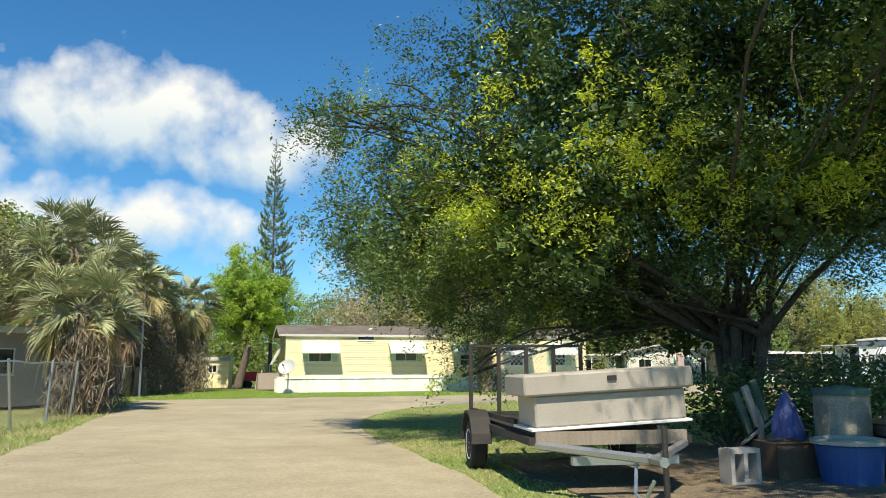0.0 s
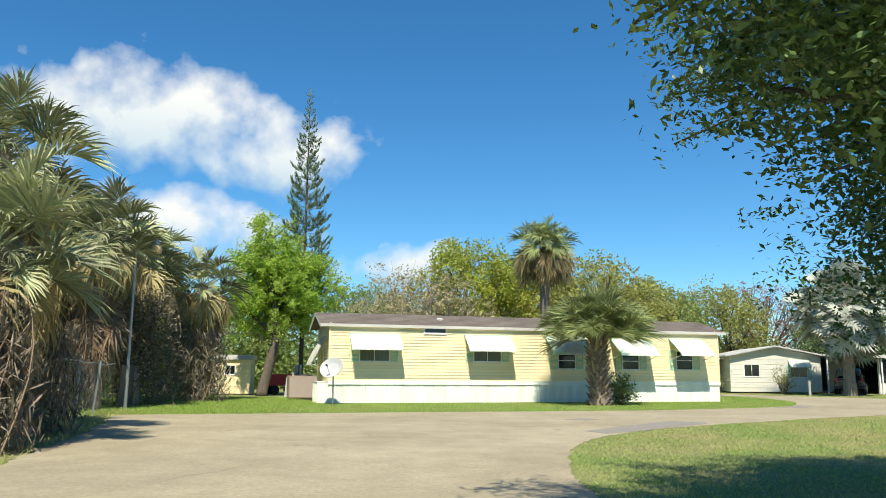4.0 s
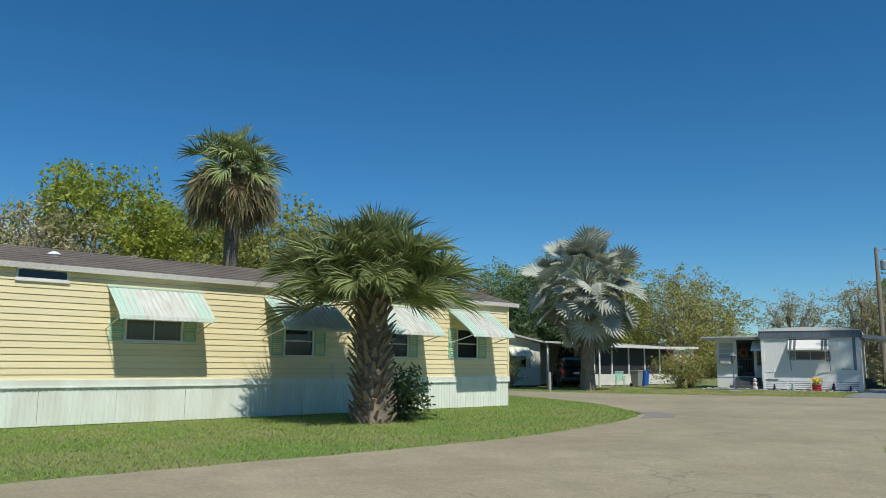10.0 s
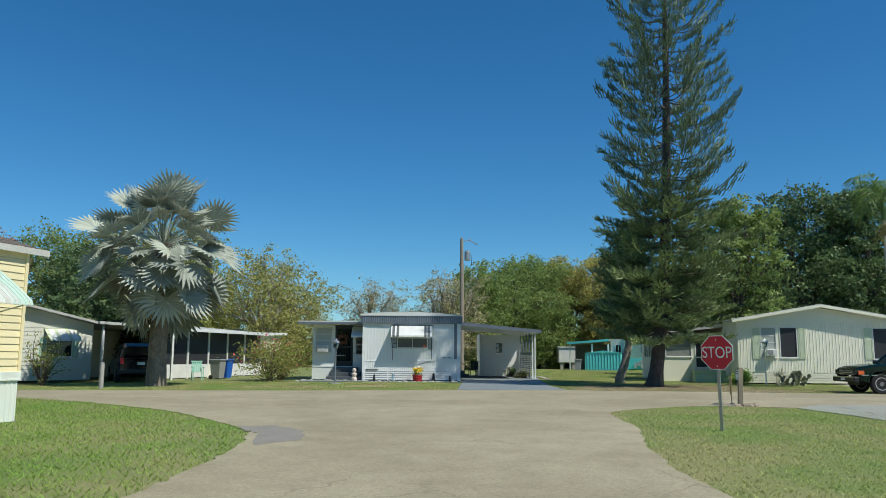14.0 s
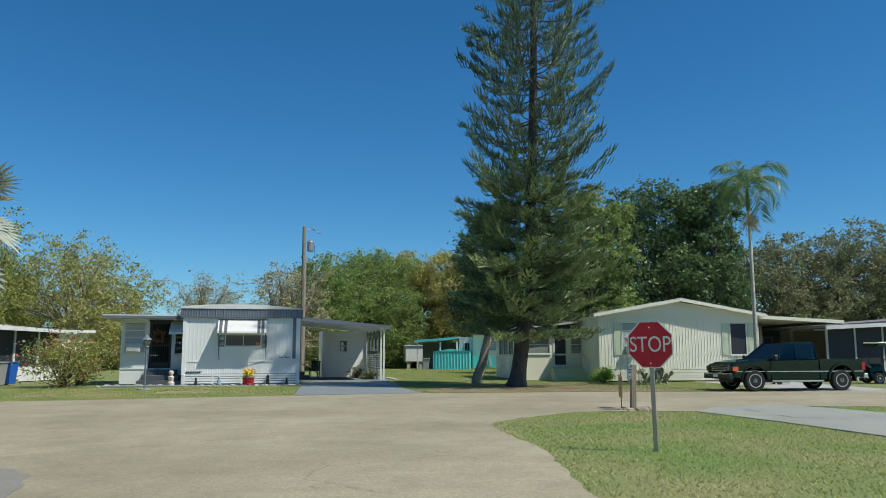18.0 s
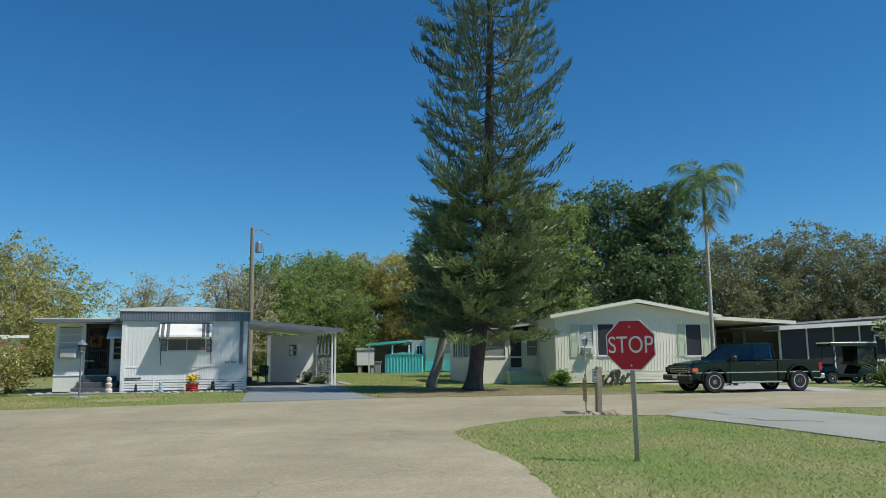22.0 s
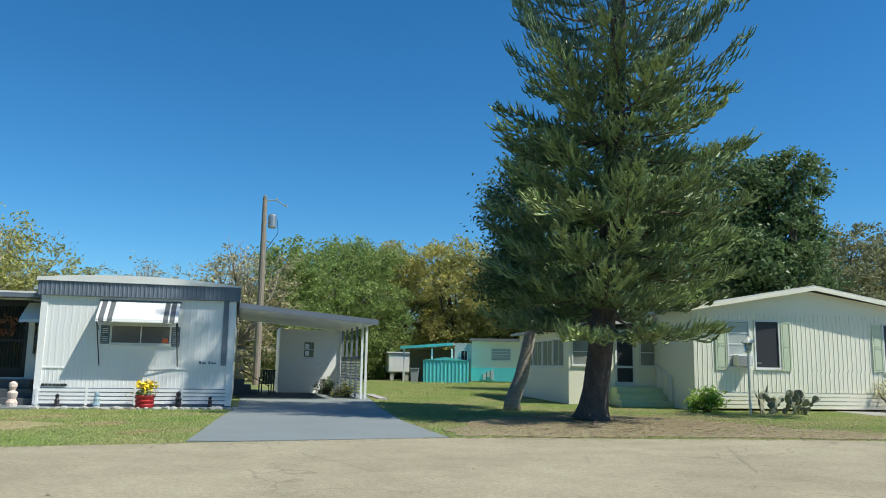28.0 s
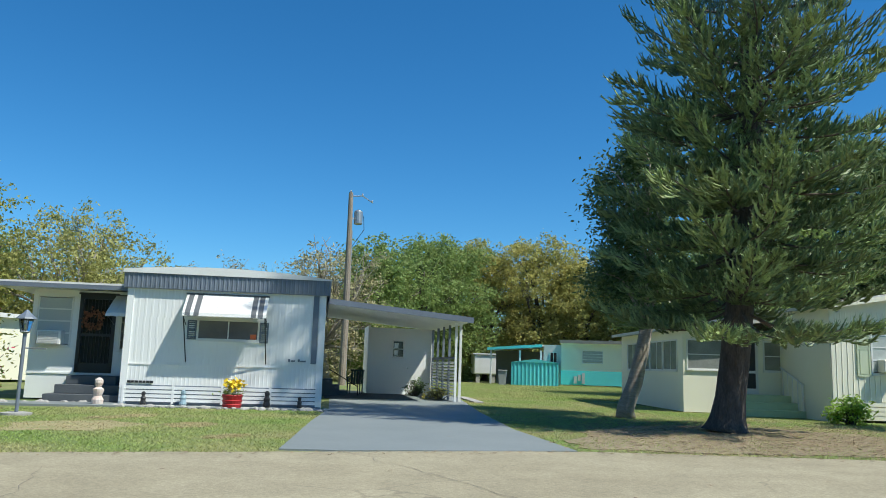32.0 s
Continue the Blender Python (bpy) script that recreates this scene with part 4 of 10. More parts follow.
for a, b, c, d in sw:
    window(gh, "window", 10.0 - b, 10.0 - a, c, d, 0.0, split='v', frame_mat=WHITE, m=M, glass=PORCHPANE)
dr = new("screen_door")
dr.parent = gh
bm = B()
x0, x1, z0, z1 = gdoor
for q in ((x0, x0 + 0.07, z0, z1), (x1 - 0.07, x1, z0, z1), (x0, x1, z1 - 0.07, z1), (x0, x1, z0, z0 + 0.16), (x0, x1, z0 + 0.62, z0 + 0.7)):
    box(bm, q[0], q[1], 2.92, 2.95, q[2], q[3])
part("door_frame", bm, WHITE, dr)
boxpart("door_screen", (x0 + 0.07, x1 - 0.07, 2.955, 2.965, z0 + 0.1, z1 - 0.07), SCREEN, dr)
for k, (d, h) in enumerate(((1.5, 0.2), (1.05, 0.4), (0.6, 0.6))):
    boxpart("step", (-1.75 + 0.08 * k, 0.0, 2.95 - d, 2.945 if k == 2 else 2.95 - d + 0.45, 0.0, h), LIME, gh, "pale lime painted step", bev=0.01)
bm = B()
tube(bm, [(-0.06, 2.85, 1.45), (-0.06, 1.5, 0.95)], 0.025, 8)
tube(bm, [(-0.06, 1.5, 0.0), (-0.06, 1.5, 0.98)], 0.035, 8)
for k in range(4):
    y = 1.8 + k * 0.3
    tube(bm, [(-0.06, y, 0.25 + 0.12 * k), (-0.06, y, 1.06 + k * 0.11)], 0.012, 6)
part("hand_rail", bm, WHITE, gh, "white step railing")
# carport on the other side
prism(bm := B(), [(GW + 0.05, 2.98), (12.35, 2.74), (12.35, 2.9), (GW + 0.05, 3.14)], 0.2, 9.5)
part("carport_roof", bm, CREAM, gh, "flat cream carport roof")
for x, y in ((12.1, 0.5), (12.1, 4.5), (10.2, 4.2), (12.1, 9.0)):
    boxpart("carport_post", (x - 0.06, x + 0.06, y - 0.06, y + 0.06, 0.0, 2.76), WHITE, gh)
bm = holed(B(), GW, 12.3, 0.02, 2.9, 6.0, 6.1, [(8.4, 9.6, 1.0, 2.2), (10.4, 11.8, 1.0, 2.2)])
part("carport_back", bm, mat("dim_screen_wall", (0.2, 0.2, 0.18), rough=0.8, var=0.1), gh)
for a in (8.4, 10.4):
    window(gh, "window", a, a + (1.2 if a < 9 else 1.4), 1.0, 2.2, 6.0, split='h', frame_mat=WHITE)

# ---- plants ----
LEAF_FICUS = mat("ficus_leaf", (0.085, 0.15, 0.042), rough=0.48, var=0.1, scale=0.4, second=(0.12, 0.185, 0.045), amount=0.55, bump=0, island=0.4, translucent=0.24, sharp=0.1)
# bright colour for new growth, also painted in for sprays that catch the sun
LEAF_FICUS_NEW_LIT = mat("ficus_new_lit_leaf", (0.5, 0.58, 0.06), rough=0.4, var=0.1, scale=1.5, bump=0, island=0.25, translucent=0.45)
LEAF_BRIGHT = mat("bright_leaf", (0.34, 0.5, 0.08), rough=0.5, var=0.1, scale=0.6, second=(0.45, 0.56, 0.11), amount=0.6, bump=0, island=0.3, translucent=0.5, spec=0.35)
LEAF_OLIVE = mat("olive_leaf", (0.32, 0.35, 0.1), rough=0.55, var=0.1, scale=0.4, second=(0.43, 0.4, 0.13), amount=0.5, bump=0, island=0.3, translucent=0.45, spec=0.25)
LEAF_OAK = mat("oak_leaf", (0.25, 0.26, 0.135), rough=0.6, var=0.1, scale=0.35, second=(0.3, 0.29, 0.16), amount=0.6, bump=0, island=0.14, translucent=0.3, spec=0.1)
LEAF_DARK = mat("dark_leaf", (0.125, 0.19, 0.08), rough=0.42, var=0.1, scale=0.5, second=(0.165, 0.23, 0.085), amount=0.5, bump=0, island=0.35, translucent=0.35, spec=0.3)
LEAF_MID = mat("mid_leaf", (0.23, 0.32, 0.1), rough=0.5, var=0.1, scale=0.5, second=(0.33, 0.37, 0.12), amount=0.5, bump=0, island=0.3, translucent=0.45, spec=0.25)
LEAF_BROWN = mat("brown_twig_leaf", (0.42, 0.37, 0.22), rough=0.8, var=0.1, scale=0.5, second=(0.38, 0.38, 0.17), amount=0.5, bump=0, island=0.3, translucent=0.3, spec=0.2)
LEAF_RUSSET = mat("russet_leaf", (0.34, 0.2, 0.14), rough=0.7, var=0.1, scale=0.5, bump=0, island=0.3, translucent=0.25, spec=0.2)
LEAF_GOLD = mat("golden_leaf", (0.52, 0.46, 0.15), rough=0.55, var=0.1, scale=0.5, second=(0.33, 0.36, 0.11), amount=0.7, bump=0, island=0.3, translucent=0.45, spec=0.25)
PALM_GREEN = mat("palm_frond", (0.25, 0.315, 0.125), rough=0.38, var=0.12, scale=3, second=(0.36, 0.385, 0.15), amount=0.55, bump=0.05, per=0.4, island=0.3, translucent=0.3)
PALM_TIRED = mat("yellowing_palm_frond", (0.36, 0.33, 0.14), rough=0.55, var=0.15, scale=3, second=(0.38, 0.28, 0.15), amount=0.7, bump=0.05, per=0.3, island=0.25, translucent=0.2)
PALM_DEAD = mat("dead_frond", (0.28, 0.205, 0.13), rough=0.85, var=0.15, scale=3, bump=0.1, per=0.3, translucent=0.12)
PALM_SILVER = mat("silver_frond", (0.37, 0.405, 0.335), rough=0.6, var=0.1, scale=2, second=(0.47, 0.48, 0.39), amount=0.4, bump=0.05, per=0.35, island=0.15, translucent=0.15)
PINE_UP = mat("pine_foliage", (0.15, 0.225, 0.125), rough=0.5, var=0.12, scale=1.5, second=(0.19, 0.25, 0.11), amount=0.5, bump=0, per=0.25, island=0.4, translucent=0.2)
PINE_LOW = mat("pine_bushy_foliage", (0.19, 0.27, 0.12), rough=0.5, var=0.12, scale=1.5, second=(0.27, 0.33, 0.115), amount=0.6, bump=0, per=0.3, island=0.4, translucent=0.22)
PALM_DUSTY = mat("dusty_palm_frond", (0.25, 0.3, 0.14), rough=0.55, var=0.15, scale=2, second=(0.36, 0.34, 0.2), amount=0.6, bump=0.05, per=0.45, island=0.35, translucent=0.2)
BOOT = mat("pale_leaf_boot", (0.29, 0.23, 0.175), rough=0.95, var=0.2, scale=6, bump=0.4, bscale=25, per=0.35)
DARKBARK = mat("dark_fig_bark", (0.075, 0.063, 0.05), rough=0.95, var=0.3, scale=5, second=(0.04, 0.034, 0.028), amount=0.7, bump=0.7, bscale=22)
PALM_TRUNK = mat("palm_trunk", (0.24, 0.2, 0.155), rough=0.95, var=0.25, scale=4, second=(0.09, 0.07, 0.055), amount=0.6, bump=0.6, bscale=18, per=0.3)


def leaf_quads(c, rng, size, aspect=0.45, droop=0.0):
    """Diamond leaves at the points c, facing mostly upward."""
    n = len(c)
    d = rng.normal(size=(n, 3))
    d[:, 2] = d[:, 2] * 0.6 - droop
    d /= np.linalg.norm(d, axis=1, keepdims=True) + 1e-9
    w = rng.normal(size=(n, 3))
    w[:, 2] *= 0.5
    w -= d * (w * d).sum(1, keepdims=True)
    w /= np.linalg.norm(w, axis=1, keepdims=True) + 1e-9
    s = size * rng.uniform(0.65, 1.25, (n, 1))
    a = c - d * s * 0.5
    b = c + w * s * aspect * 0.5 - d * s * 0.05
    e = c + d * s * 0.5
    f = c - w * s * aspect * 0.5 - d * s * 0.05
    return np.stack([a, b, e, f], 1)


def blob_points(blobs, clumps, per, rng, clump_r, shell=0.55, lump=0.25, spray=0.0):
    """Clump centres in the outer parts of blobs, and the leaf points round them."""
    vol = np.array([b[3] * b[4] * b[5] for b in blobs]) ** 0.7
    pick = rng.choice(len(blobs), clumps, p=vol / vol.sum())
    bl = np.array(blobs)[pick]
    d = rng.normal(size=(clumps, 3))
    d /= np.linalg.norm(d, axis=1, keepdims=True)
    r = shell + (1 - shell) * rng.uniform(0, 1, (clumps, 1)) ** 0.6
    r *= 1 + lump * rng.normal(size=(clumps, 1)) * 0.5
    cc = bl[:, :3] + d * r * bl[:, 3:6]
    if spray:
        # leafy boughs with hollows between them
        keep = np.argsort([-noise.noise(Vector(c) * 0.75) - 0.4 * noise.noise(Vector(c) * 2.1) for c in cc])[:int(clumps * 0.5)]
        keep = np.concatenate([keep, rng.choice(keep, clumps - len(keep))])
        cc, d = cc[keep] + rng.normal(size=(clumps, 3)) * 0.12, d[keep]
    k = np.repeat(np.arange(clumps), per)
    sz = clump_r * rng.uniform(0.6, 1.4, (clumps, 1))
    p = cc[k] + rng.normal(size=(len(k), 3)) * sz[k] * np.array([1, 1, 0.65]) * 0.6
    if spray:
        ax = d + rng.normal(size=(clumps, 3)) * 0.45 - np.array((0, 0, 0.35))
        ax /= np.linalg.norm(ax, axis=1, keepdims=True)
        p = cc[k] + ax[k] * (rng.uniform(-0.3, 1, (len(k), 1)) * sz[k] * spray) + rng.normal(size=(len(k), 3)) * sz[k] * 0.22
    return cc, p


def limb(bm, a, b, ra, rb, rnd, bend=0.15, seg=6, n=5):
    a, b = Vector(a), Vector(b)
    ln = (b - a).length
    off = Vector((rnd.uniform(-1, 1), rnd.uniform(-1, 1), rnd.uniform(0.0, 1))) * ln * bend
    pts = [a.lerp(b, i / n) + off * math.sin(math.pi * i / n) for i in range(n + 1)]
    tube(bm, pts, [ra + (rb - ra) * i / n for i in range(n + 1)], seg)
    return pts


def tree(x, y, blobs, trunk_top, tr, leaf, clumps, per, size, clump_r, seed, label, name="tree", bark=None, twigs=60, shell=0.5, aspect=0.45, lean=(0, 0), stems=1, group="", second=None, share2=0.2, spray=0.0, core=0, core_size=1.25, young_lit=(), roof=0, shade_from=-99):
    rnd, rng = random.Random(seed), np.random.default_rng(seed)
    t = thing(name, x, y, 0, 0, label, "tree", group)
    bm = B()
    top = Vector((lean[0], lean[1], trunk_top))
    tops = []
    for s in range(stems):
        off = Vector((rnd.uniform(-1, 1), rnd.uniform(-1, 1), 0)) * (tr * 1.6 if stems > 1 else 0)
        tp = top + Vector((rnd.uniform(-1, 1), rnd.uniform(-1, 1), rnd.uniform(-0.3, 0.3))) * (trunk_top * 0.3 if stems > 1 else 0)
        pts = [off, off * 0.7 + Vector((0, 0, 0.25)), *[off.lerp(tp, q) + Vector((rnd.uniform(-1, 1), rnd.uniform(-1, 1), 0)) * tr * 0.2 for q in (0.35, 0.65)], tp]
        tube(bm, pts, [tr * 1.35, tr * 1.12, tr, tr * 0.9, tr * 0.8], 10)
        tops.append(tp)
    cc, p = blob_points(blobs, clumps, per, rng, clump_r, shell, spray=spray)
    for b in blobs:
        tp = rnd.choice(tops)
        c = Vector(b[:3])
        ln = (c - tp).length
        over = b[1] < shade_from or b[2] > 9
        pts = limb(bm, tp - Vector((0, 0, 0.2)), c + Vector((0, 0, b[5] * 0.6 if over else 0)), tr * (0.3 if over or b[3] < 1.2 else 0.6), max(0.012, tr * 0.22), rnd)
        for q in range(0 if over else max(2, twigs // len(blobs))):
            e = c + Vector((rnd.gauss(0, 1) * b[3], rnd.gauss(0, 1) * b[4], abs(rnd.gauss(0, 1)) * b[5])) * 0.45
            limb(bm, rnd.choice(pts[2:]), e, max(0.025, tr * 0.16), 0.012, rnd, 0.2, 5, 4)
    part("trunk", bm, bark or BARK, t, smooth=True)
    p[:, 2] = np.maximum(p[:, 2], 0.15)
    if second:
        drift = np.array([noise.noise(Vector(c) * 0.55) for c in cc]) + 0.1 * rng.normal(size=clumps)
        for yc, yr in young_lit:
            drift += 2.2 * np.exp(-(((cc - np.array(yc)) / np.array(yr)) ** 2).sum(1))
        mm = np.repeat(drift > np.quantile(drift, 1 - share2), per)
        o2 = quads("young_leaves", leaf_quads(p[mm], rng, size, aspect), second, t)
        o2["kind"] = "stuff"
        p = p[~mm]
    v = leaf_quads(p, rng, size, aspect)
    if core:
        v = np.concatenate([v, leaf_quads(blob_points([(*b[:3], b[3] * 0.8, b[4] * 0.8, b[5] * 0.8) for b in blobs], core // 12, 12, rng, 0.3, 0.6, 0.1)[1], rng, size * core_size, 0.5)])
        v = np.concatenate([v, leaf_quads(blob_points([(*b[:3], b[3] * 0.6, b[4] * 0.6, b[5] * 0.6) for b in blobs if b[3] > 1.6], core // 48, 12, rng, 0.3, 0.3, 0.1)[1], rng, size * 2.8, 0.7)])
    # extra leaves for the unseen overhead blobs, added to cast denser shade
    if roof:
        over = [b for b in blobs if b[1] < shade_from or b[2] > 9]
        v = np.concatenate([v, leaf_quads(blob_points(over, roof // 14, 14, rng, 0.4, 0.15)[1], rng, size * 1.15, 0.5)])
    o = quads("crown", v, leaf, t)
    o["kind"] = "stuff"
    return t


def fan_mesh(name, R, pet, nseg, spread, fold, droop, width, material, seed, joined=0.4, ragged=0.15, tilt=20, limp=0.25):
    """One fan frond along +x: stalk, then stiff pleated segments that part and droop at their tips."""
    rnd = random.Random(seed)
    vs, fs = [], []
    tb = B()
    tube(tb, [(0, 0, 0), (pet * 0.5, 0, 0.05 * pet), (pet, 0, 0.0)], [0.03, 0.02, 0.015], 5)
    tb.verts.index_update()
    vs += [tuple(v.co) for v in tb.verts]
    fs += [tuple(v.index for v in f.verts) for f in tb.faces]
    tb.free()
    ct, st = math.cos(radians(-tilt)), math.sin(radians(-tilt))
    for i in range(nseg):
        th = radians(-spread / 2 + spread * i / (nseg - 1)) + rnd.uniform(-0.02, 0.02)
        ln = R * (0.7 + 0.3 * math.cos(th * 0.6)) * rnd.uniform(1 - ragged, 1.05)
        half = radians(spread / (nseg - 1)) * 0.5 * width * R * joined
        lp = limp * rnd.uniform(0.3, 1.6)
        dx, dy = math.cos(th), math.sin(th)
        def P(r, off, z):
            x = r * dx - off * dy
            y = r * dy + off * dx
            q = r / R
            zz = z + fold * abs(y) - droop * r * q - lp * R * max(0.0, q - 0.55) ** 2 * 2.2
            return (pet + x * ct - zz * st, y, x * st + zz * ct)
        k = len(vs)
        rm = ln * joined
        rq = ln * 0.74
        vs += [P(0.03, 0, 0), P(rm, -half, 0), P(rm, 0, half * 0.5), P(rm, half, 0), P(rq, -half * 0.62, 0), P(rq, half * 0.62, 0), P(ln, 0, 0)]
        fs += [(k, k + 1, k + 2), (k, k + 2, k + 3), (k + 1, k + 4, k + 2), (k + 2, k + 4, k + 5), (k + 2, k + 5, k + 3), (k + 4, k + 6, k + 5)]
    me = bpy.data.meshes.new(name)
    me.from_pydata(vs, [], fs)
    me.update()
    me.materials.append(material)
    return me


def fan_palm(x, y, H, tr, R, pet, green, dead, n_green, n_dead, seed, label, boots=0, boot_from=0.3, low=-35, high=82, spread=270, nseg=26, droop=0.45, width=1.0, lean=(0, 0), skirt=(-86, -62), skirt_drop=0.5, scale_v=0.15, tilt=(5, 35), limp=0.3, vfold=0.3, twist=35, joined=0.4, jitter=9):
    rnd = random.Random(seed)
    t = thing("palm_tree", x, y, 0, 0, label, "palm tree")
    bm = B()
    n = 10
    pts = [Vector((lean[0] * (i / n) ** 1.5, lean[1] * (i / n) ** 1.5, H * i / n)) for i in range(n + 1)]
    tube(bm, pts, [tr * (1.25 - 0.25 * min(1, i / 2)) * rnd.uniform(0.94, 1.06) for i in range(n + 1)], 12)
    part("trunk", bm, PALM_TRUNK, t, smooth=False)
    if boots:
        bme = B()
        box(bme, 0.0, 0.03, -0.055, 0.055, 0.0, 0.24)
        for vv in bme.verts:
            if vv.co.z > 0.2:
                vv.co.y *= 0.45
                vv.co.x += 0.11
        me = bpy.data.meshes.new("boot")
        bme.to_mesh(me)
        bme.free()
        me.materials.append(BOOT)
        for i in range(boots):
            q = boot_from + (1 - boot_from) * i / boots
            a = i * 2.39996
            r = tr * rnd.uniform(0.86, 1.0)
            zz = H * q - 0.1
            share("leaf_boot", me, t, Matrix.Translation((lean[0] * q ** 1.5 + r * math.cos(a), lean[1] * q ** 1.5 + r * math.sin(a), zz)) @ Matrix.Rotation(a, 4, 'Z') @ Matrix.Rotation(radians(rnd.uniform(2, 20)), 4, 'Y') @ Matrix.Diagonal((1, rnd.uniform(0.8, 1.2), rnd.uniform(0.8, 1.25), 1)))
    gm = [fan_mesh("frond", R, pet, nseg, spread, vfold * rnd.uniform(0.6, 1.3), droop * rnd.uniform(0.6, 1.3), width, green, seed * 7 + k, joined=joined, tilt=rnd.uniform(*tilt), limp=limp) for k in range(6)]
    dm = [fan_mesh("frond", R * 0.9, pet * 0.85, nseg * 2 // 3, spread * 0.7, 0.7, 0.35, 0.8, dead, seed * 9 + k, joined=0.35, ragged=0.4, tilt=30, limp=0.5) for k in range(3)]
    top = Vector((lean[0], lean[1], H))
    for i in range(n_green):
        q = (i + 0.5) / n_green
        el = high + (low - high) * q ** 0.8 + rnd.uniform(-jitter, jitter)
        az = i * 2.39996 + rnd.uniform(-0.25, 0.25)
        s = rnd.uniform(1 - scale_v, 1 + scale_v) * (0.8 + 0.2 * min(1, q * 4))
        share("frond", gm[i % 6], t, Matrix.Translation(top - Vector((0, 0, 0.35 * q))) @ Matrix.Rotation(az, 4, 'Z') @ Matrix.Rotation(radians(-el), 4, 'Y') @ Matrix.Rotation(radians(rnd.uniform(-twist, twist)), 4, 'X') @ Matrix.Scale(s, 4))
    for i in range(n_dead):
        el = rnd.uniform(*skirt)
        az = i * 2.39996 + rnd.uniform(-0.4, 0.4)
        drop = rnd.uniform(0.2, 0.2 + skirt_drop)
        share("dead_frond", dm[i % 3], t, Matrix.Translation(top - Vector((0, 0, drop))) @ Matrix.Rotation(az, 4, 'Z') @ Matrix.Translation((tr * 0.6, 0, 0)) @ Matrix.Rotation(radians(-el), 4, 'Y') @ Matrix.Rotation(radians(rnd.uniform(-60, 60)), 4, 'X') @ Matrix.Scale(rnd.uniform(0.7, 1.1), 4))
    return t


PINEBARK = mat("pine_bark", (0.105, 0.088, 0.074), rough=0.95, var=0.3, scale=4, second=(0.05, 0.042, 0.036), amount=0.75, bump=1.0, bscale=16, stretch=(2.2, 2.2, 0.7))


def rope_branch(name, material, seed, n_rope, rope_len, rope_r, curl, start=0.3, sag=0.08, flare=1.0, lift=(0.5, 1.3), shoots=5):
    """A branch of length 1 along +x: a bare stem that lifts at its end and carries rope-like shoots that turn upward."""
    rnd = random.Random(seed)
    vs, fs = [], []
    def C(t):
        return np.array((t * 0.97, 0.03 * math.sin(5 * t + seed), -sag * math.sin(math.pi * t) + curl * t ** 2.5))
    tb = B()
    tube(tb, [tuple(C(i / 7)) for i in range(8)], [0.013 * (1 - 0.8 * i / 7) for i in range(8)], 5)
    tb.verts.index_update()
    vs += [tuple(v.co) for v in tb.verts]
    fs += [tuple(v.index for v in f.verts) for f in tb.faces]
    stem = len(fs)
    tb.free()
    def rope(base, d0, up, ln, r0):
        line = [base + d0 * ln * (q - 0.2 * q * q) + np.array((0, 0, up)) * ln * q * q * 0.8 for q in (0.0, 0.45, 1.0)]
        b = 0
        for k, p in enumerate(line):
            ax = line[min(k + 1, 2)] - line[max(k - 1, 0)]
            ax /= np.linalg.norm(ax) + 1e-9
            u = np.cross(ax, (0.3, 0.9, 0.2))
            u /= np.linalg.norm(u) + 1e-9
            w = np.cross(ax, u)
            r = r0 * (0.4, 0.6, 0.25)[k]
            j = len(vs)
            vs.extend(tuple(p + (u * math.cos(a) + w * math.sin(a)) * r) for a in (0.0, 2.094, 4.189))
            if k:
                fs.extend((b + m, b + (m + 1) % 3, j + (m + 1) % 3, j + m) for m in range(3))
            a0 = rnd.uniform(0, 6.28)
            for m in range((4, 6, 7)[k]):
                a = a0 + m * 6.28 / (4, 6, 7)[k] + rnd.uniform(-0.3, 0.3)
                o = u * math.cos(a) + w * math.sin(a)
                tn = w * math.cos(a) - u * math.sin(a)
                q = p + ax * ln * rnd.uniform(-0.16, 0.1)
                e = q + (o * rnd.uniform(0.8, 1.15) + ax * rnd.uniform(1.0, 1.9)) * r0 * flare
                c = len(vs)
                vs.extend((tuple(q + tn * r0 * 0.2), tuple(q - tn * r0 * 0.2), tuple(e)))
                fs.append((c, c + 1, c + 2))
            b = j
    for i in range(n_rope):
        t = start + (1 - start) * (i + 0.5) / n_rope
        base = C(t)
        side = 1 if i % 2 else -1
        ln = 0.26 * rnd.uniform(0.6, 1.2) * (1.3 - 0.75 * t)
        yaw = side * rnd.uniform(0.5, 1.2) * (1.15 - 0.45 * t)
        if i >= n_rope - 2:
            yaw, ln = rnd.uniform(-0.3, 0.3), 0.1
        d = np.array((math.cos(yaw), math.sin(yaw), rnd.uniform(-0.12, 0.2)))
        for k in range(shoots):
            q = (k + 0.6) / shoots
            y2 = yaw + rnd.uniform(-0.9, 0.9)
            rope(base + d * ln * q, np.array((math.cos(y2), math.sin(y2), rnd.uniform(-0.05, 0.5))), rnd.uniform(*lift), rope_len * rnd.uniform(0.65, 1.25), rope_r * rnd.uniform(0.85, 1.2))
    me = bpy.data.meshes.new(name)
    me.from_pydata(vs, [], fs)
    me.update()
    me.materials.append(material)
    me.materials.append(BARK)
    me.polygons.foreach_set("material_index", [1] * stem + [0] * (len(fs) - stem))
    return me


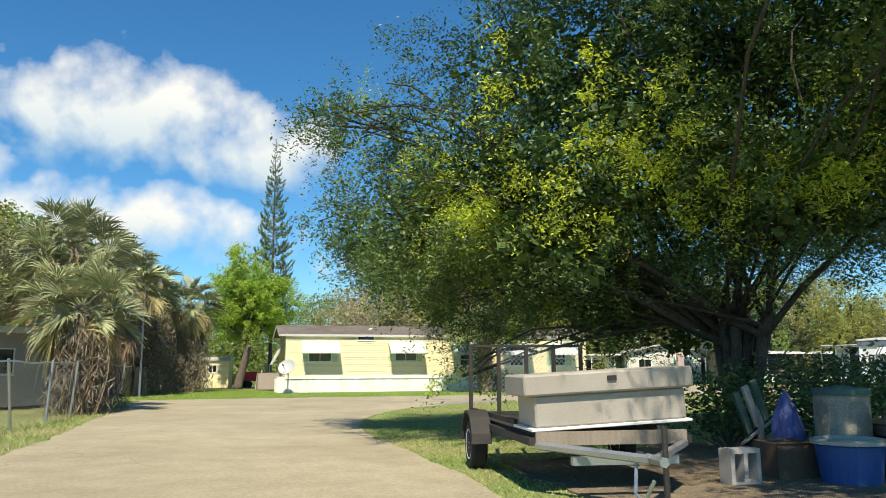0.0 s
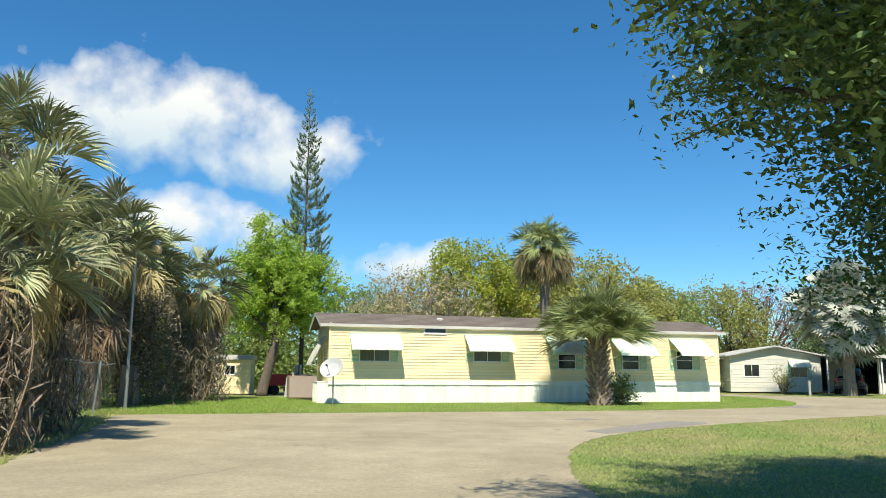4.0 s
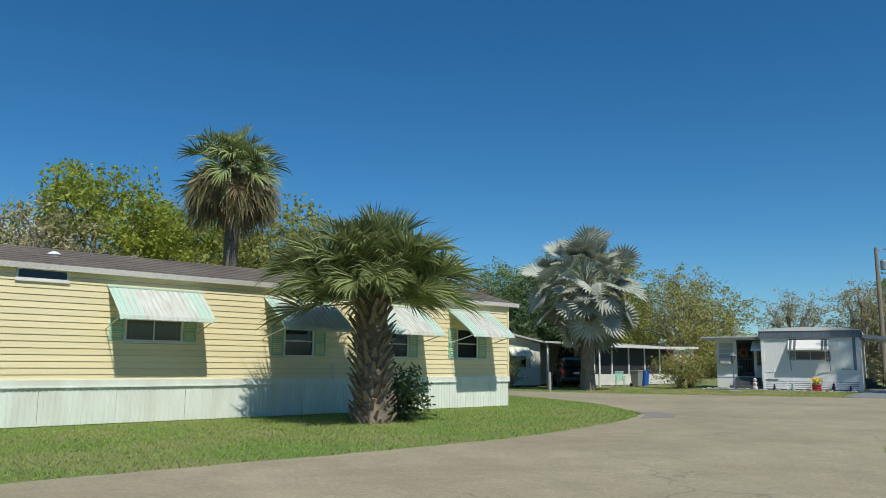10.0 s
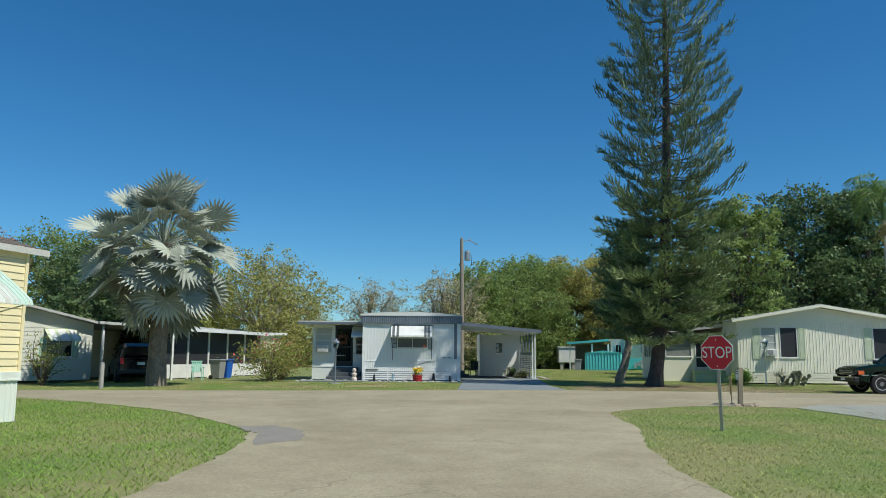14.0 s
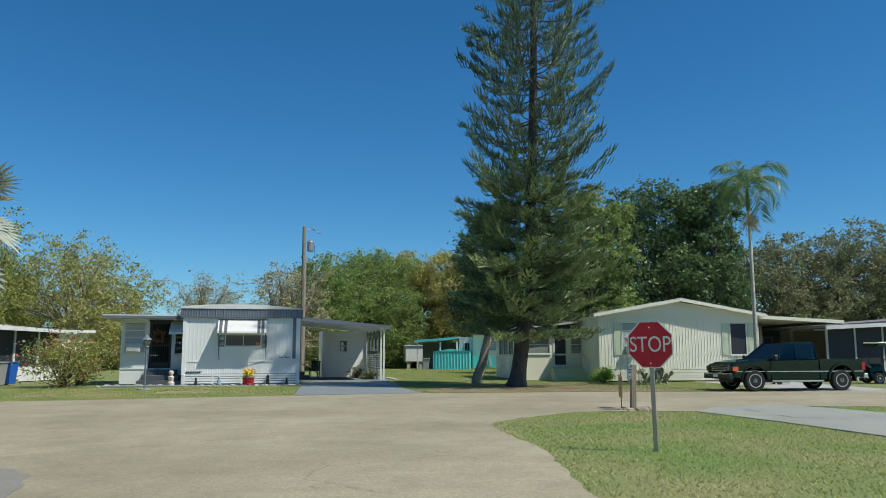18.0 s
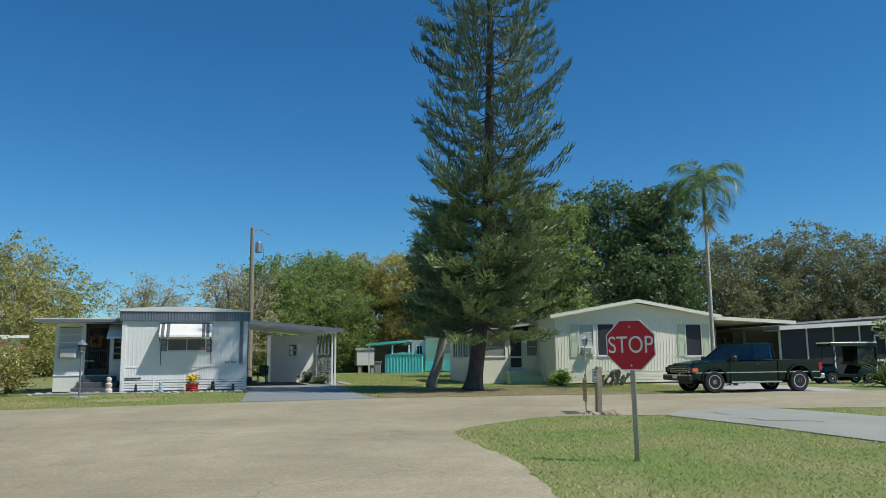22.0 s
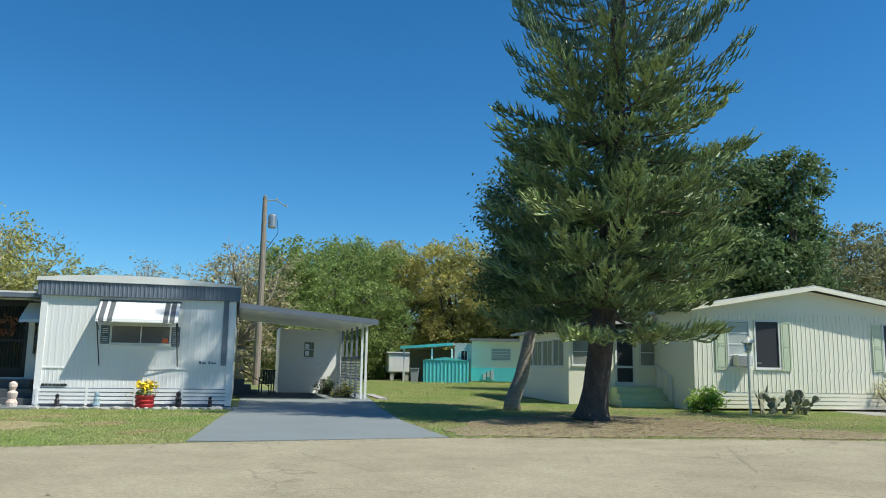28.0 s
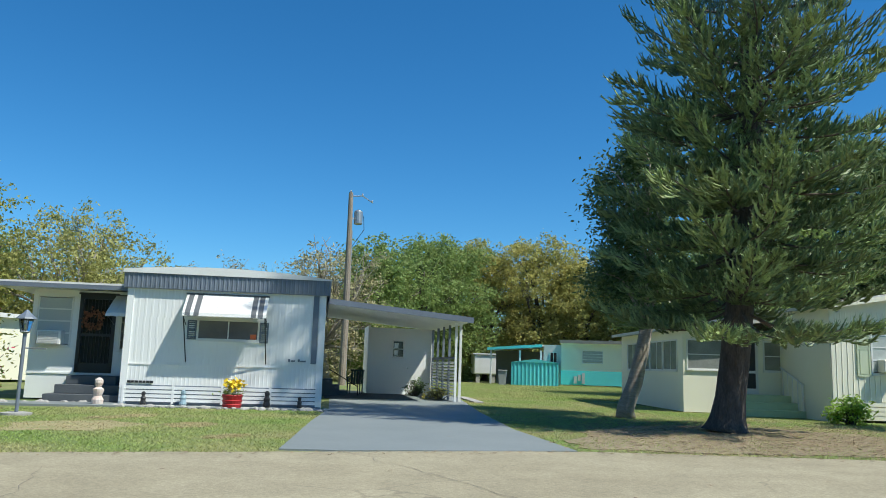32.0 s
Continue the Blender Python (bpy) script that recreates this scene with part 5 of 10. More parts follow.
def pine(x, y, H, radius, z_low, whorl_gap, tr, seed, label, n_per=7, bush_to=0.0, el_low=-10, el_high=18, rope=0.078, rr=0.015, lean=(0, 0), n_rope=14, start=0.3, inner=0):
    rnd = random.Random(seed)
    t = thing("pine_tree", x, y, 0, 0, label, "pine tree")
    bm = B()
    def axis(z):
        k = 1 - math.exp(-z / 6.5)
        return lean[0] * k, lean[1] * k
    zs = [0, 0.12, 0.3, 0.7, 1.4, 2.4, 3.6, 5, 7, 10, 14, 18, H]
    tube(bm, [(*axis(z), z) for z in zs], [tr * (1.6 if z == 0 else 1.35 if z < 0.2 else 1.15 if z < 0.5 else 1.0) * (1 - 0.93 * z / H) for z in zs], 14)
    part("trunk", bm, PINEBARK, t, smooth=True)
    up = [rope_branch("branch", PINE_UP, seed * 3 + k, n_rope, rope, rr, 0.16 + 0.08 * k, start=start + 0.08, sag=0.1, flare=1.0, lift=(0.8, 1.5)) for k in range(4)]
    lowm = [rope_branch("branch", PINE_LOW, seed * 5 + k, n_rope + 1, rope * 1.15, rr * 1.2, 0.06 + 0.06 * k, start=start, sag=0.1, flare=1.15, lift=(0.3, 1.0)) for k in range(3)]
    z = z_low
    while z < H - 0.15:
        r = radius(z)
        el = el_low + (el_high - el_low) * ((z - z_low) / (H - z_low)) ** 0.8
        bush = z < bush_to
        k = n_per if bush else max(6, n_per - 1)
        a0 = rnd.uniform(0, 6.28)
        for j in range(k):
            L = r * rnd.uniform(0.68, 1.02)
            share("branch", rnd.choice(lowm if bush else up), t, Matrix.Translation((*axis(z), z + rnd.uniform(-0.16, 0.16))) @ Matrix.Rotation(a0 + j * math.tau / k + rnd.uniform(-0.22, 0.22), 4, 'Z') @ Matrix.Rotation(radians(-(el + rnd.uniform(-7, 7))), 4, 'Y') @ Matrix.Rotation(radians(rnd.uniform(-14, 14)), 4, 'X') @ Matrix.Scale(L, 4))
        for j in range(inner if bush else inner // 2):
            L = r * rnd.uniform(0.38, 0.68)
            share("branch", rnd.choice(lowm if bush else up), t, Matrix.Translation((*axis(z), z + whorl_gap * rnd.uniform(0.25, 0.75))) @ Matrix.Rotation(a0 + (j + 0.5) * math.tau / (inner if bush else inner // 2), 4, 'Z') @ Matrix.Rotation(radians(-(el + rnd.uniform(0, 20))), 4, 'Y') @ Matrix.Rotation(radians(rnd.uniform(-25, 25)), 4, 'X') @ Matrix.Scale(L, 4))
        z += whorl_gap * rnd.uniform(0.85, 1.15) * (0.8 if bush else 1.12 if z < H * 0.75 else 0.85)
    bm = B()
    tube(bm, [(lean[0], lean[1], H - 0.6), (lean[0], lean[1], H + 0.35)], [0.06, 0.01], 6)
    part("leader", bm, PINE_UP, t)
    return t


# pine by the junction
def r_big(z):
    return 2.85 + 0.05 * (z - 2) if z < 11.2 else max(0.35, 3.31 * (1 - ((z - 11.2) / 14.2) ** 1.75))


pine(34.35, 45.4, 25.0, r_big, 2.5, 0.72, 0.31, 3, "tall dark green pine with upswept rope-like branches", n_per=9, bush_to=8.2, lean=(0.45, -0.95), el_low=-13, el_high=16, inner=9)
pine(-12.85, 57.0, 18.3, lambda z: max(0.3, 2.3 * (1 - (z / 18.8) ** 1.9)), 5.0, 0.6, 0.15, 9, "tall slender pine with sparse tiered branches", n_per=8, rope=0.13, rr=0.033, el_low=-4, el_high=24, n_rope=7, start=0.3, inner=5)

# palms
def arch_mesh(name, R, pet, n, material, seed, el, recurve=75, vfold=38, droop=0.5, wid=0.04, ragged=0.15):
    """A cabbage-palm frond along +x for a stalk that rises at el degrees: an arching rib with folded leaflets whose tips hang."""
    rnd = random.Random(seed)
    vs, fs = [], []
    tb = B()
    tube(tb, [(0, 0, 0), (pet * 0.5, 0, 0.03 * pet), (pet, 0, 0)], [0.03, 0.02, 0.016], 5)
    tb.verts.index_update()
    vs += [tuple(v.co) for v in tb.verts]
    fs += [tuple(v.index for v in f.verts) for f in tb.faces]
    tb.free()
    e = radians(el)
    g = np.array((-math.sin(e), 0.0, -math.cos(e)))
    rib, p, k = [], np.array((pet, 0.0, 0.0)), 12
    for i in range(k + 1):
        a = -radians(recurve) * (i / k) ** 1.2
        rib.append((p.copy(), np.array((math.cos(a), 0.0, math.sin(a))), np.array((-math.sin(a), 0.0, math.cos(a)))))
        p = p + rib[-1][1] * R * 0.55 / k
    half = n // 2
    for s in (-1, 1):
        for i in range(half):
            q = i / (half - 1)
            c, T, N = rib[int(q ** 1.2 * k)]
            a = radians(98 * (1 - q) ** 0.85 + 5) + rnd.uniform(-0.06, 0.06)
            vf = radians(vfold * rnd.uniform(0.7, 1.25))
            d = T * math.cos(a) + np.array((0, s, 0)) * math.sin(a) * math.cos(vf) + N * math.sin(a) * math.sin(vf)
            ln = R * (0.62 + 0.3 * math.sin(math.pi * (0.25 + 0.6 * q))) * rnd.uniform(1 - ragged, 1.08)
            w = np.cross(d, N * math.cos(vf) - np.array((0, s, 0)) * math.sin(vf))
            w /= np.linalg.norm(w) + 1e-9
            hang = droop * rnd.uniform(0.4, 1.7)
            j = len(vs)
            for t, ww in ((0.0, 0.3), (0.3, 1.0), (0.66, 0.72)):
                m = c + d * ln * t + g * ln * hang * t ** 2.6
                vs += [tuple(m - w * wid * ww), tuple(m + w * wid * ww)]
            vs.append(tuple(c + d * ln * (1 - 0.25 * hang) + g * ln * hang))
            fs += [(j, j + 1, j + 3, j + 2), (j + 2, j + 3, j + 5, j + 4), (j + 4, j + 5, j + 6)]
    me = bpy.data.meshes.new(name)
    me.from_pydata(vs, [], fs)
    me.update()
    me.materials.append(material)
    return me


def cabbage_palm(x, y, H, tr, R, pet, n_green, n_tired, n_dead, seed, label, low=-10, boots=0, lean=(0, 0), skirt=(-88, -40), skirt_drop=0.5, n=44, wid=0.036, droop=0.5, recurve=75, flat=1.0, green=PALM_GREEN):
    rnd = random.Random(seed)
    t = thing("palm_tree", x, y, 0, 0, label, "palm tree")
    bm = B()
    k = 12
    tube(bm, [(lean[0] * (i / k) ** 1.5, lean[1] * (i / k) ** 1.5, H * i / k) for i in range(k + 1)], [tr * (1.3 - 0.3 * min(1, i / 2)) * rnd.uniform(0.94, 1.06) for i in range(k + 1)], 12)
    part("trunk", bm, PALM_TRUNK, t)
    if boots:
        bme = B()
        box(bme, 0.0, 0.035, -0.06, 0.06, 0.0, 0.26)
        for vv in bme.verts:
            if vv.co.z > 0.2:
                vv.co.y *= 0.4
                vv.co.x += 0.13
        me = bpy.data.meshes.new("boot")
        bme.to_mesh(me)
        bme.free()
        me.materials.append(BOOT)
        for i in range(boots):
            q = (i + 1) / boots
            a = i * 2.39996 + rnd.uniform(-0.1, 0.1)
            r = tr * rnd.uniform(0.84, 1.0) * (1.2 if q < 0.08 else 1)
            share("leaf_boot", me, t, Matrix.Translation((lean[0] * q ** 1.5 + r * math.cos(a), lean[1] * q ** 1.5 + r * math.sin(a), H * q - 0.16)) @ Matrix.Rotation(a, 4, 'Z') @ Matrix.Rotation(radians(rnd.uniform(2, 24)), 4, 'Y') @ Matrix.Rotation(radians(rnd.uniform(-12, 12)), 4, 'X') @ Matrix.Diagonal((1, rnd.uniform(0.75, 1.25), rnd.uniform(0.75, 1.25), 1)))
    bins = (80, 55, 30, 5, -20)
    gm = [[arch_mesh("frond", R, pet, n, green, seed * 7 + q * 3 + v, el, recurve=recurve * (0.55 if el > 60 else 1), droop=droop * (0.7 if el > 60 else 1), wid=wid) for v in range(2)] for q, el in enumerate(bins)]
    tm = [arch_mesh("frond", R, pet * 0.95, n, PALM_TIRED, seed * 5 + v, -15, recurve=85, droop=0.8, wid=wid, ragged=0.3) for v in range(2)]
    dm = [arch_mesh("frond", R * 0.95, pet * 0.8, n * 2 // 3, PALM_DEAD, seed * 9 + v, -65, recurve=50, vfold=65, droop=0.5, wid=wid, ragged=0.4) for v in range(3)]
    top = Vector((lean[0], lean[1], H))
    for i in range(n_green + n_tired):
        q = (i + 0.5) / n_green
        tired = i >= n_green
        el = rnd.uniform(low - 22, low + 4) if tired else math.degrees(math.asin(0.995 + (math.sin(radians(low)) - 0.995) * q)) + rnd.uniform(-8, 8)
        me = rnd.choice(tm) if tired else rnd.choice(gm[min(range(5), key=lambda b: abs(bins[b] - el))])
        share("frond", me, t, Matrix.Translation(top - Vector((0, 0, 0.3 * min(1, q)))) @ Matrix.Rotation(i * 2.39996 + rnd.uniform(-0.25, 0.25), 4, 'Z') @ Matrix.Rotation(radians(-el), 4, 'Y') @ Matrix.Rotation(radians(rnd.uniform(-22, 22)), 4, 'X') @ Matrix.Scale(rnd.uniform(0.86, 1.08) * (0.66 if i % 4 == 2 else 1) / math.hypot(math.cos(radians(el)), math.sin(radians(el)) / flat), 4))
    for i in range(n_dead):
        el = rnd.uniform(*skirt)
        drop = rnd.uniform(0.15, 0.2 + skirt_drop)
        share("dead_frond", dm[i % 3], t, Matrix.Translation(top - Vector((0, 0, drop))) @ Matrix.Rotation(i * 2.39996 + rnd.uniform(-0.4, 0.4), 4, 'Z') @ Matrix.Translation((tr * 0.6, 0, 0)) @ Matrix.Rotation(radians(-el), 4, 'Y') @ Matrix.Rotation(radians(rnd.uniform(-50, 50)), 4, 'X') @ Matrix.Scale(rnd.uniform(0.7, 1.1), 4))
    return t


cabbage_palm(2.1, 43.75, 2.9, 0.34, 1.3, 1.3, 112, 0, 0, 11, "short cabbage palm with rough criss-cross trunk by the yellow home", low=5, boots=190, wid=0.021, n=64, droop=0.24, recurve=34, flat=0.75)
cabbage_palm(1.5, 58.2, 9.0, 0.27, 1.25, 1.0, 46, 44, 60, 12, "tall cabbage palm with a skirt of dead fronds", low=-10, skirt=(-75, -25), skirt_drop=0.5, wid=0.026, n=52, droop=0.3, recurve=38, flat=0.88)
fan_palm(20.6, 61.0, 5.7, 0.34, 1.0, 2.0, PALM_SILVER, PALM_DEAD, 130, 18, 13, "large silver-blue fan palm with stiff fronds", boots=30, boot_from=0.55, low=-72, high=84, spread=250, nseg=22, droop=0.03, width=1.25, skirt=(-88, -70), skirt_drop=1.6, tilt=(5, 42), limp=0.05, vfold=0.3, twist=50, joined=0.5, jitter=16, scale_v=0.32)
for k, (px, py, h, ng, nt, nd, lab) in enumerate((
        (-11.3, 24.1, 3.3, 30, 12, 8, "cabbage palm with a vine-covered trunk behind the fence"), (-12.5, 25.9, 5.4, 34, 12, 12, "tall dusty cabbage palm with brown hanging fronds"),
        (-14.4, 28.2, 4.3, 34, 14, 14, "dusty cabbage palm with yellowing fronds"), (-15.3, 36.4, 5.8, 34, 18, 30, "shaggy cabbage palm with long skirt of dead fronds"),
        (-16.0, 41.0, 5.6, 30, 20, 34, "shaggy cabbage palm with long skirt of dead fronds"), (-14.7, 44.6, 5.0, 26, 20, 40, "cabbage palm with dead brown fronds to the ground"),
        (-17.0, 31.5, 5.6, 34, 14, 20, "cabbage palm behind the fence"), (-17.2, 38.6, 5.4, 30, 18, 34, "cabbage palm with dead brown fronds"), (-17.4, 44.2, 5.6, 30, 18, 34, "cabbage palm with dead brown fronds"))):
    cabbage_palm(px, py, h, 0.24, 1.05, 0.95, ng, nt, nd, 30 + k, lab, low=-20, skirt=(-88, -58), skirt_drop=1.3 if k < 3 else h * 0.55, wid=0.026 if k < 3 else 0.036, n=50 if k < 3 else 38, droop=0.26, recurve=30, green=PALM_DUSTY)


def feather_mesh(name, L, material, seed, el):
    """A feather frond that rises at el degrees and arches over to its tip."""
    rnd = random.Random(seed)
    vs, fs = [], []
    line, p = [Vector((0, 0, 0))], Vector((0, 0, 0))
    for i in range(24):
        e = radians(el - 140 * ((i + 1) / 24) ** 1.5)
        p = p + Vector((math.cos(e), 0, math.sin(e))) * L / 24
        line.append(p.copy())
    tb = B()
    tube(tb, line[::3], [0.022 * (1 - 0.85 * i / 8) for i in range(9)], 5)
    tb.verts.index_update()
    vs += [tuple(v.co) for v in tb.verts]
    fs += [tuple(v.index for v in f.verts) for f in tb.faces]
    tb.free()
    for i in range(3, 24):
        fw = (line[i + 1] - line[i - 1]).normalized()
        t = i / 24
        ln = L * 0.34 * math.sin(math.pi * (0.15 + 0.8 * (1 - t))) + 0.08
        for s, sh in ((-1, 0.0), (-1, 0.5), (1, 0.0), (1, 0.5)):
            d = (fw * 0.55 + Vector((0, s * 0.75, rnd.uniform(-0.45, 0.05)))).normalized()
            c = line[i] + (line[i + 1] - line[i]) * sh
            w = fw * 0.022
            k = len(vs)
            md = c + d * ln * 0.5
            vs += [tuple(c - w * 0.3), tuple(md - w), tuple(c + d * ln + Vector((0, 0, -0.25 * ln))), tuple(md + w)]
            fs.append((k, k + 1, k + 2, k + 3))
    me = bpy.data.meshes.new(name)
    me.from_pydata(vs, [], fs)
    me.update()
    me.materials.append(material)
    return me


def feather_palm(x, y, H, seed, L=2.05, n=15):
    rnd = random.Random(seed)
    t = thing("palm_tree", x, y, 0, 0, "tall thin feather palm with a pale ringed trunk", "palm tree")
    bm = B()
    k = 40
    tube(bm, [(0.04 * math.sin(i * 0.2), 0, (H - 0.9) * i / k) for i in range(k + 1)], [0.088 * (1.35 if i == 0 else 1) * (1 - 0.3 * i / k) * (1.05 if i % 2 else 0.97) for i in range(k + 1)], 10)
    part("trunk", bm, mat("pale_ringed_palm_bark", (0.58, 0.54, 0.45), rough=0.9, var=0.15, scale=5, second=(0.4, 0.36, 0.28), amount=0.6, bump=0.3, stretch=(1, 1, 4)), t)
    bm = B()
    tube(bm, [(0, 0, H - 1.0), (0, 0, H - 0.6), (0, 0, H)], [0.085, 0.1, 0.05], 10)
    part("crownshaft", bm, mat("palm_crownshaft", (0.13, 0.2, 0.05), rough=0.4), t)
    fm = mat("feather_frond", (0.155, 0.24, 0.06), rough=0.45, bump=0, per=0.2, translucent=0.3)
    me = [feather_mesh("frond", L, fm, seed + q, (80, 62, 44, 26, 8)[q]) for q in range(5)]
    for i in range(n):
        share("frond", me[i * 5 // n], t, Matrix.Translation((0, 0, H - 0.05)) @ Matrix.Rotation(i * 2.39996, 4, 'Z') @ Matrix.Rotation(radians(rnd.uniform(-10, 10)), 4, 'X') @ Matrix.Scale(rnd.uniform(0.85, 1.1), 4))
    v = []
    for i in range(260):
        a, q = rnd.uniform(0, 6.28), rnd.uniform(0, 1)
        c = np.array((0.42 * q * math.cos(a), 0.42 * q * math.sin(a), H - 1.25 - q * 0.5 + rnd.uniform(-0.25, 0.25)))
        u, w = np.array((math.cos(a) * 0.09, math.sin(a) * 0.09, -0.1)), np.array((0.012, 0.012, 0))
        v.append([c - u, c - w, c + u, c + w])
    quads("flower_stalk", np.array(v), mat("flower_stalk", (0.55, 0.4, 0.1), rough=0.7, island=0.3), t, "yellowed flower stalks")
    return t


feather_palm(38.9, 36.6, 8.2, 5)

# broadleaf trees near the road
# fig blobs at y < -5 or z > 9: unseen canopy added to cast shade
tree(4.9, 13.2, [(-1.6, 0.5, 4.8, 4.0, 3.6, 2.2), (1.5, 1.5, 5.8, 4.6, 4.3, 2.8), (-4.4, 2.6, 4.4, 2.6, 2.5, 1.8), (-5.5, 0.4, 3.7, 1.3, 1.6, 1.3), (0.6, -1.2, 4.1, 2.8, 2.2, 1.3), (-3.2, -0.2, 3.3, 1.8, 1.5, 1.1), (-3.6, 5.2, 3.9, 2.3, 2.3, 1.7), (3.0, 3.6, 4.8, 2.4, 2.4, 1.5), (-2.4, 2.5, 7.6, 3.4, 3.0, 1.8), (-1.0, 5.8, 2.7, 2.2, 1.6, 1.4), (2.5, -2.5, 5.6, 2.6, 2.2, 2.0), (-3.0, 7.0, 2.9, 1.5, 1.5, 1.2), (-6.1, 2.8, 4.4, 1.4, 1.4, 1.2), (-6.5, 1.8, 6.0, 1.1, 1.1, 0.8), (-7.6, 2.3, 6.3, 0.8, 0.8, 0.5), (-5.7, 2.2, 4.3, 1.3, 1.4, 1.1), (-4.2, 3.8, 4.5, 2.0, 2.0, 1.3), (-2.2, 4.6, 3.9, 2.2, 2.0, 1.3), (0.4, 5.4, 3.4, 2.2, 1.8, 1.2), (1.0, 0.0, 7.8, 4.2, 3.2, 1.8), (1.5, -2.2, 9.9, 4.4, 3.0, 1.4), (-2.6, -0.8, 9.7, 3.4, 3.0, 1.2),
                 (-0.6, -5.8, 7.4, 2.7, 2.4, 1.2), (2.6, -5.8, 6.6, 3.2, 2.8, 1.5), (5.0, -3.0, 5.2, 2.6, 2.6, 2.0), (0.8, 4.4, 2.3, 2.0, 1.3, 1.0), (0.3, -9.0, 6.7, 3.2, 2.4, 1.2), (4.0, -8.5, 6.2, 3.2, 2.8, 1.5), (4.6, -5.6, 5.2, 2.6, 2.4, 1.7), (-4.6, 1.2, 1.15, 0.4, 0.4, 0.22), (-4.8, 2.2, 5.9, 1.6, 1.7, 1.1), (-6.7, 2.9, 3.7, 0.7, 0.9, 0.5), (-5.9, 3.4, 3.1, 0.8, 0.9, 0.5), (-5.0, 3.5, 2.7, 0.8, 0.9, 0.5)], 2.0, 0.1,
     LEAF_FICUS, 8200, 50, 0.08, 0.34, 21, "broad spreading fig tree with dense glossy leaves over the verge", shell=0.7, stems=13, twigs=220, second=LEAF_FICUS_NEW_LIT, share2=0.085, aspect=0.38, bark=DARKBARK, spray=1.6, core=130000,
     # the last two spots put bright leaves where sprays look sunlit
     young_lit=(((-3.4, -2.0, 4.3), (1.3, 1.4, 1.2)), ((-4.9, 1.2, 4.2), (0.9, 1.5, 0.9)), ((-0.6, -2.2, 3.7), (0.8, 0.9, 0.4)), ((0.8, -2.6, 4.3), (0.9, 0.9, 0.5))), roof=56000, shade_from=-5.0)
tree(-14.1, 53.2, [(0.6, 0.3, 5.6, 2.3, 2.3, 2.2), (1.9, 0.6, 5.6, 2.1, 2.0, 1.8), (-0.7, 0.3, 6.4, 1.7, 1.7, 2.3), (0.1, 0.6, 8.6, 1.4, 1.5, 1.5), (-1.1, 0.2, 4.4, 1.2, 1.3, 1.1), (1.4, 0.3, 7.0, 1.7, 1.7, 1.3)], 3.2, 0.26,
     LEAF_BRIGHT, 1500, 34, 0.15, 0.4, 22, "bright green leafy tree with a leaning trunk", lean=(0.7, 0), shell=0.5, twigs=60, spray=1.2, core=5000)
tree(-20.6, 51.2, [(0.2, 0, 3.8, 1.4, 1.4, 1.0), (1.2, 1.2, 4.8, 1.0, 1.0, 0.8), (-0.6, 0.4, 2.6, 1.3, 1.3, 1.2)], 1.4, 0.12, LEAF_BRIGHT, 260, 18, 0.15, 0.35, 23, "straggly green bush with bare pale limbs", bark=PALEBARK, twigs=40)
tree(-15.6, 24.6, [(0, 0, 3.6, 1.5, 1.5, 1.4), (0.5, 0.4, 5.2, 1.2, 1.2, 1.0), (-0.8, 0.3, 4.4, 1.3, 1.3, 1.1)], 1.8, 0.1, LEAF_OAK, 420, 22, 0.12, 0.34, 26, "straggly olive-brown tree with bare twigs beyond the fence", twigs=50)
tree(37.6, 48.2, [(0.6, -0.4, 4.3, 1.2, 1.2, 1.3), (0.6, 0.0, 5.9, 1.1, 1.1, 1.3), (0.8, -0.6, 7.2, 0.9, 0.9, 0.9), (0.1, 0.0, 3.5, 1.0, 1.0, 0.7)], 2.6, 0.2, LEAF_DARK, 700, 30, 0.14, 0.34, 24, "dark leafy tree with a pale leaning trunk", bark=PALEBARK, lean=(0.25, -0.55))


def leaf_tris(c, rng, size, aspect=0.8):
    """Three-cornered leaf sprays at the points c, for far crowns."""
    n = len(c)
    d = rng.normal(size=(n, 3))
    d[:, 2] *= 0.7
    d /= np.linalg.norm(d, axis=1, keepdims=True) + 1e-9
    w = np.cross(d, rng.normal(size=(n, 3)))
    w /= np.linalg.norm(w, axis=1, keepdims=True) + 1e-9
    s = size * rng.uniform(0.6, 1.3, (n, 1))
    return np.stack([c - d * s * 0.5 - w * s * aspect * 0.5, c - d * s * 0.5 + w * s * aspect * 0.5, c + d * s * 0.6], 1)


def tris(name, v, material, parent=None):
    n = len(v)
    me = bpy.data.meshes.new(name)
    me.vertices.add(3 * n)
    me.vertices.foreach_set("co", v.reshape(-1).astype(np.float32))
    me.loops.add(3 * n)
    me.loops.foreach_set("vertex_index", np.arange(3 * n, dtype=np.int32))
    me.polygons.add(n)
    me.polygons.foreach_set("loop_start", np.arange(n, dtype=np.int32) * 3)
    me.update(calc_edges=True)
    return finish(name, me, material, parent)


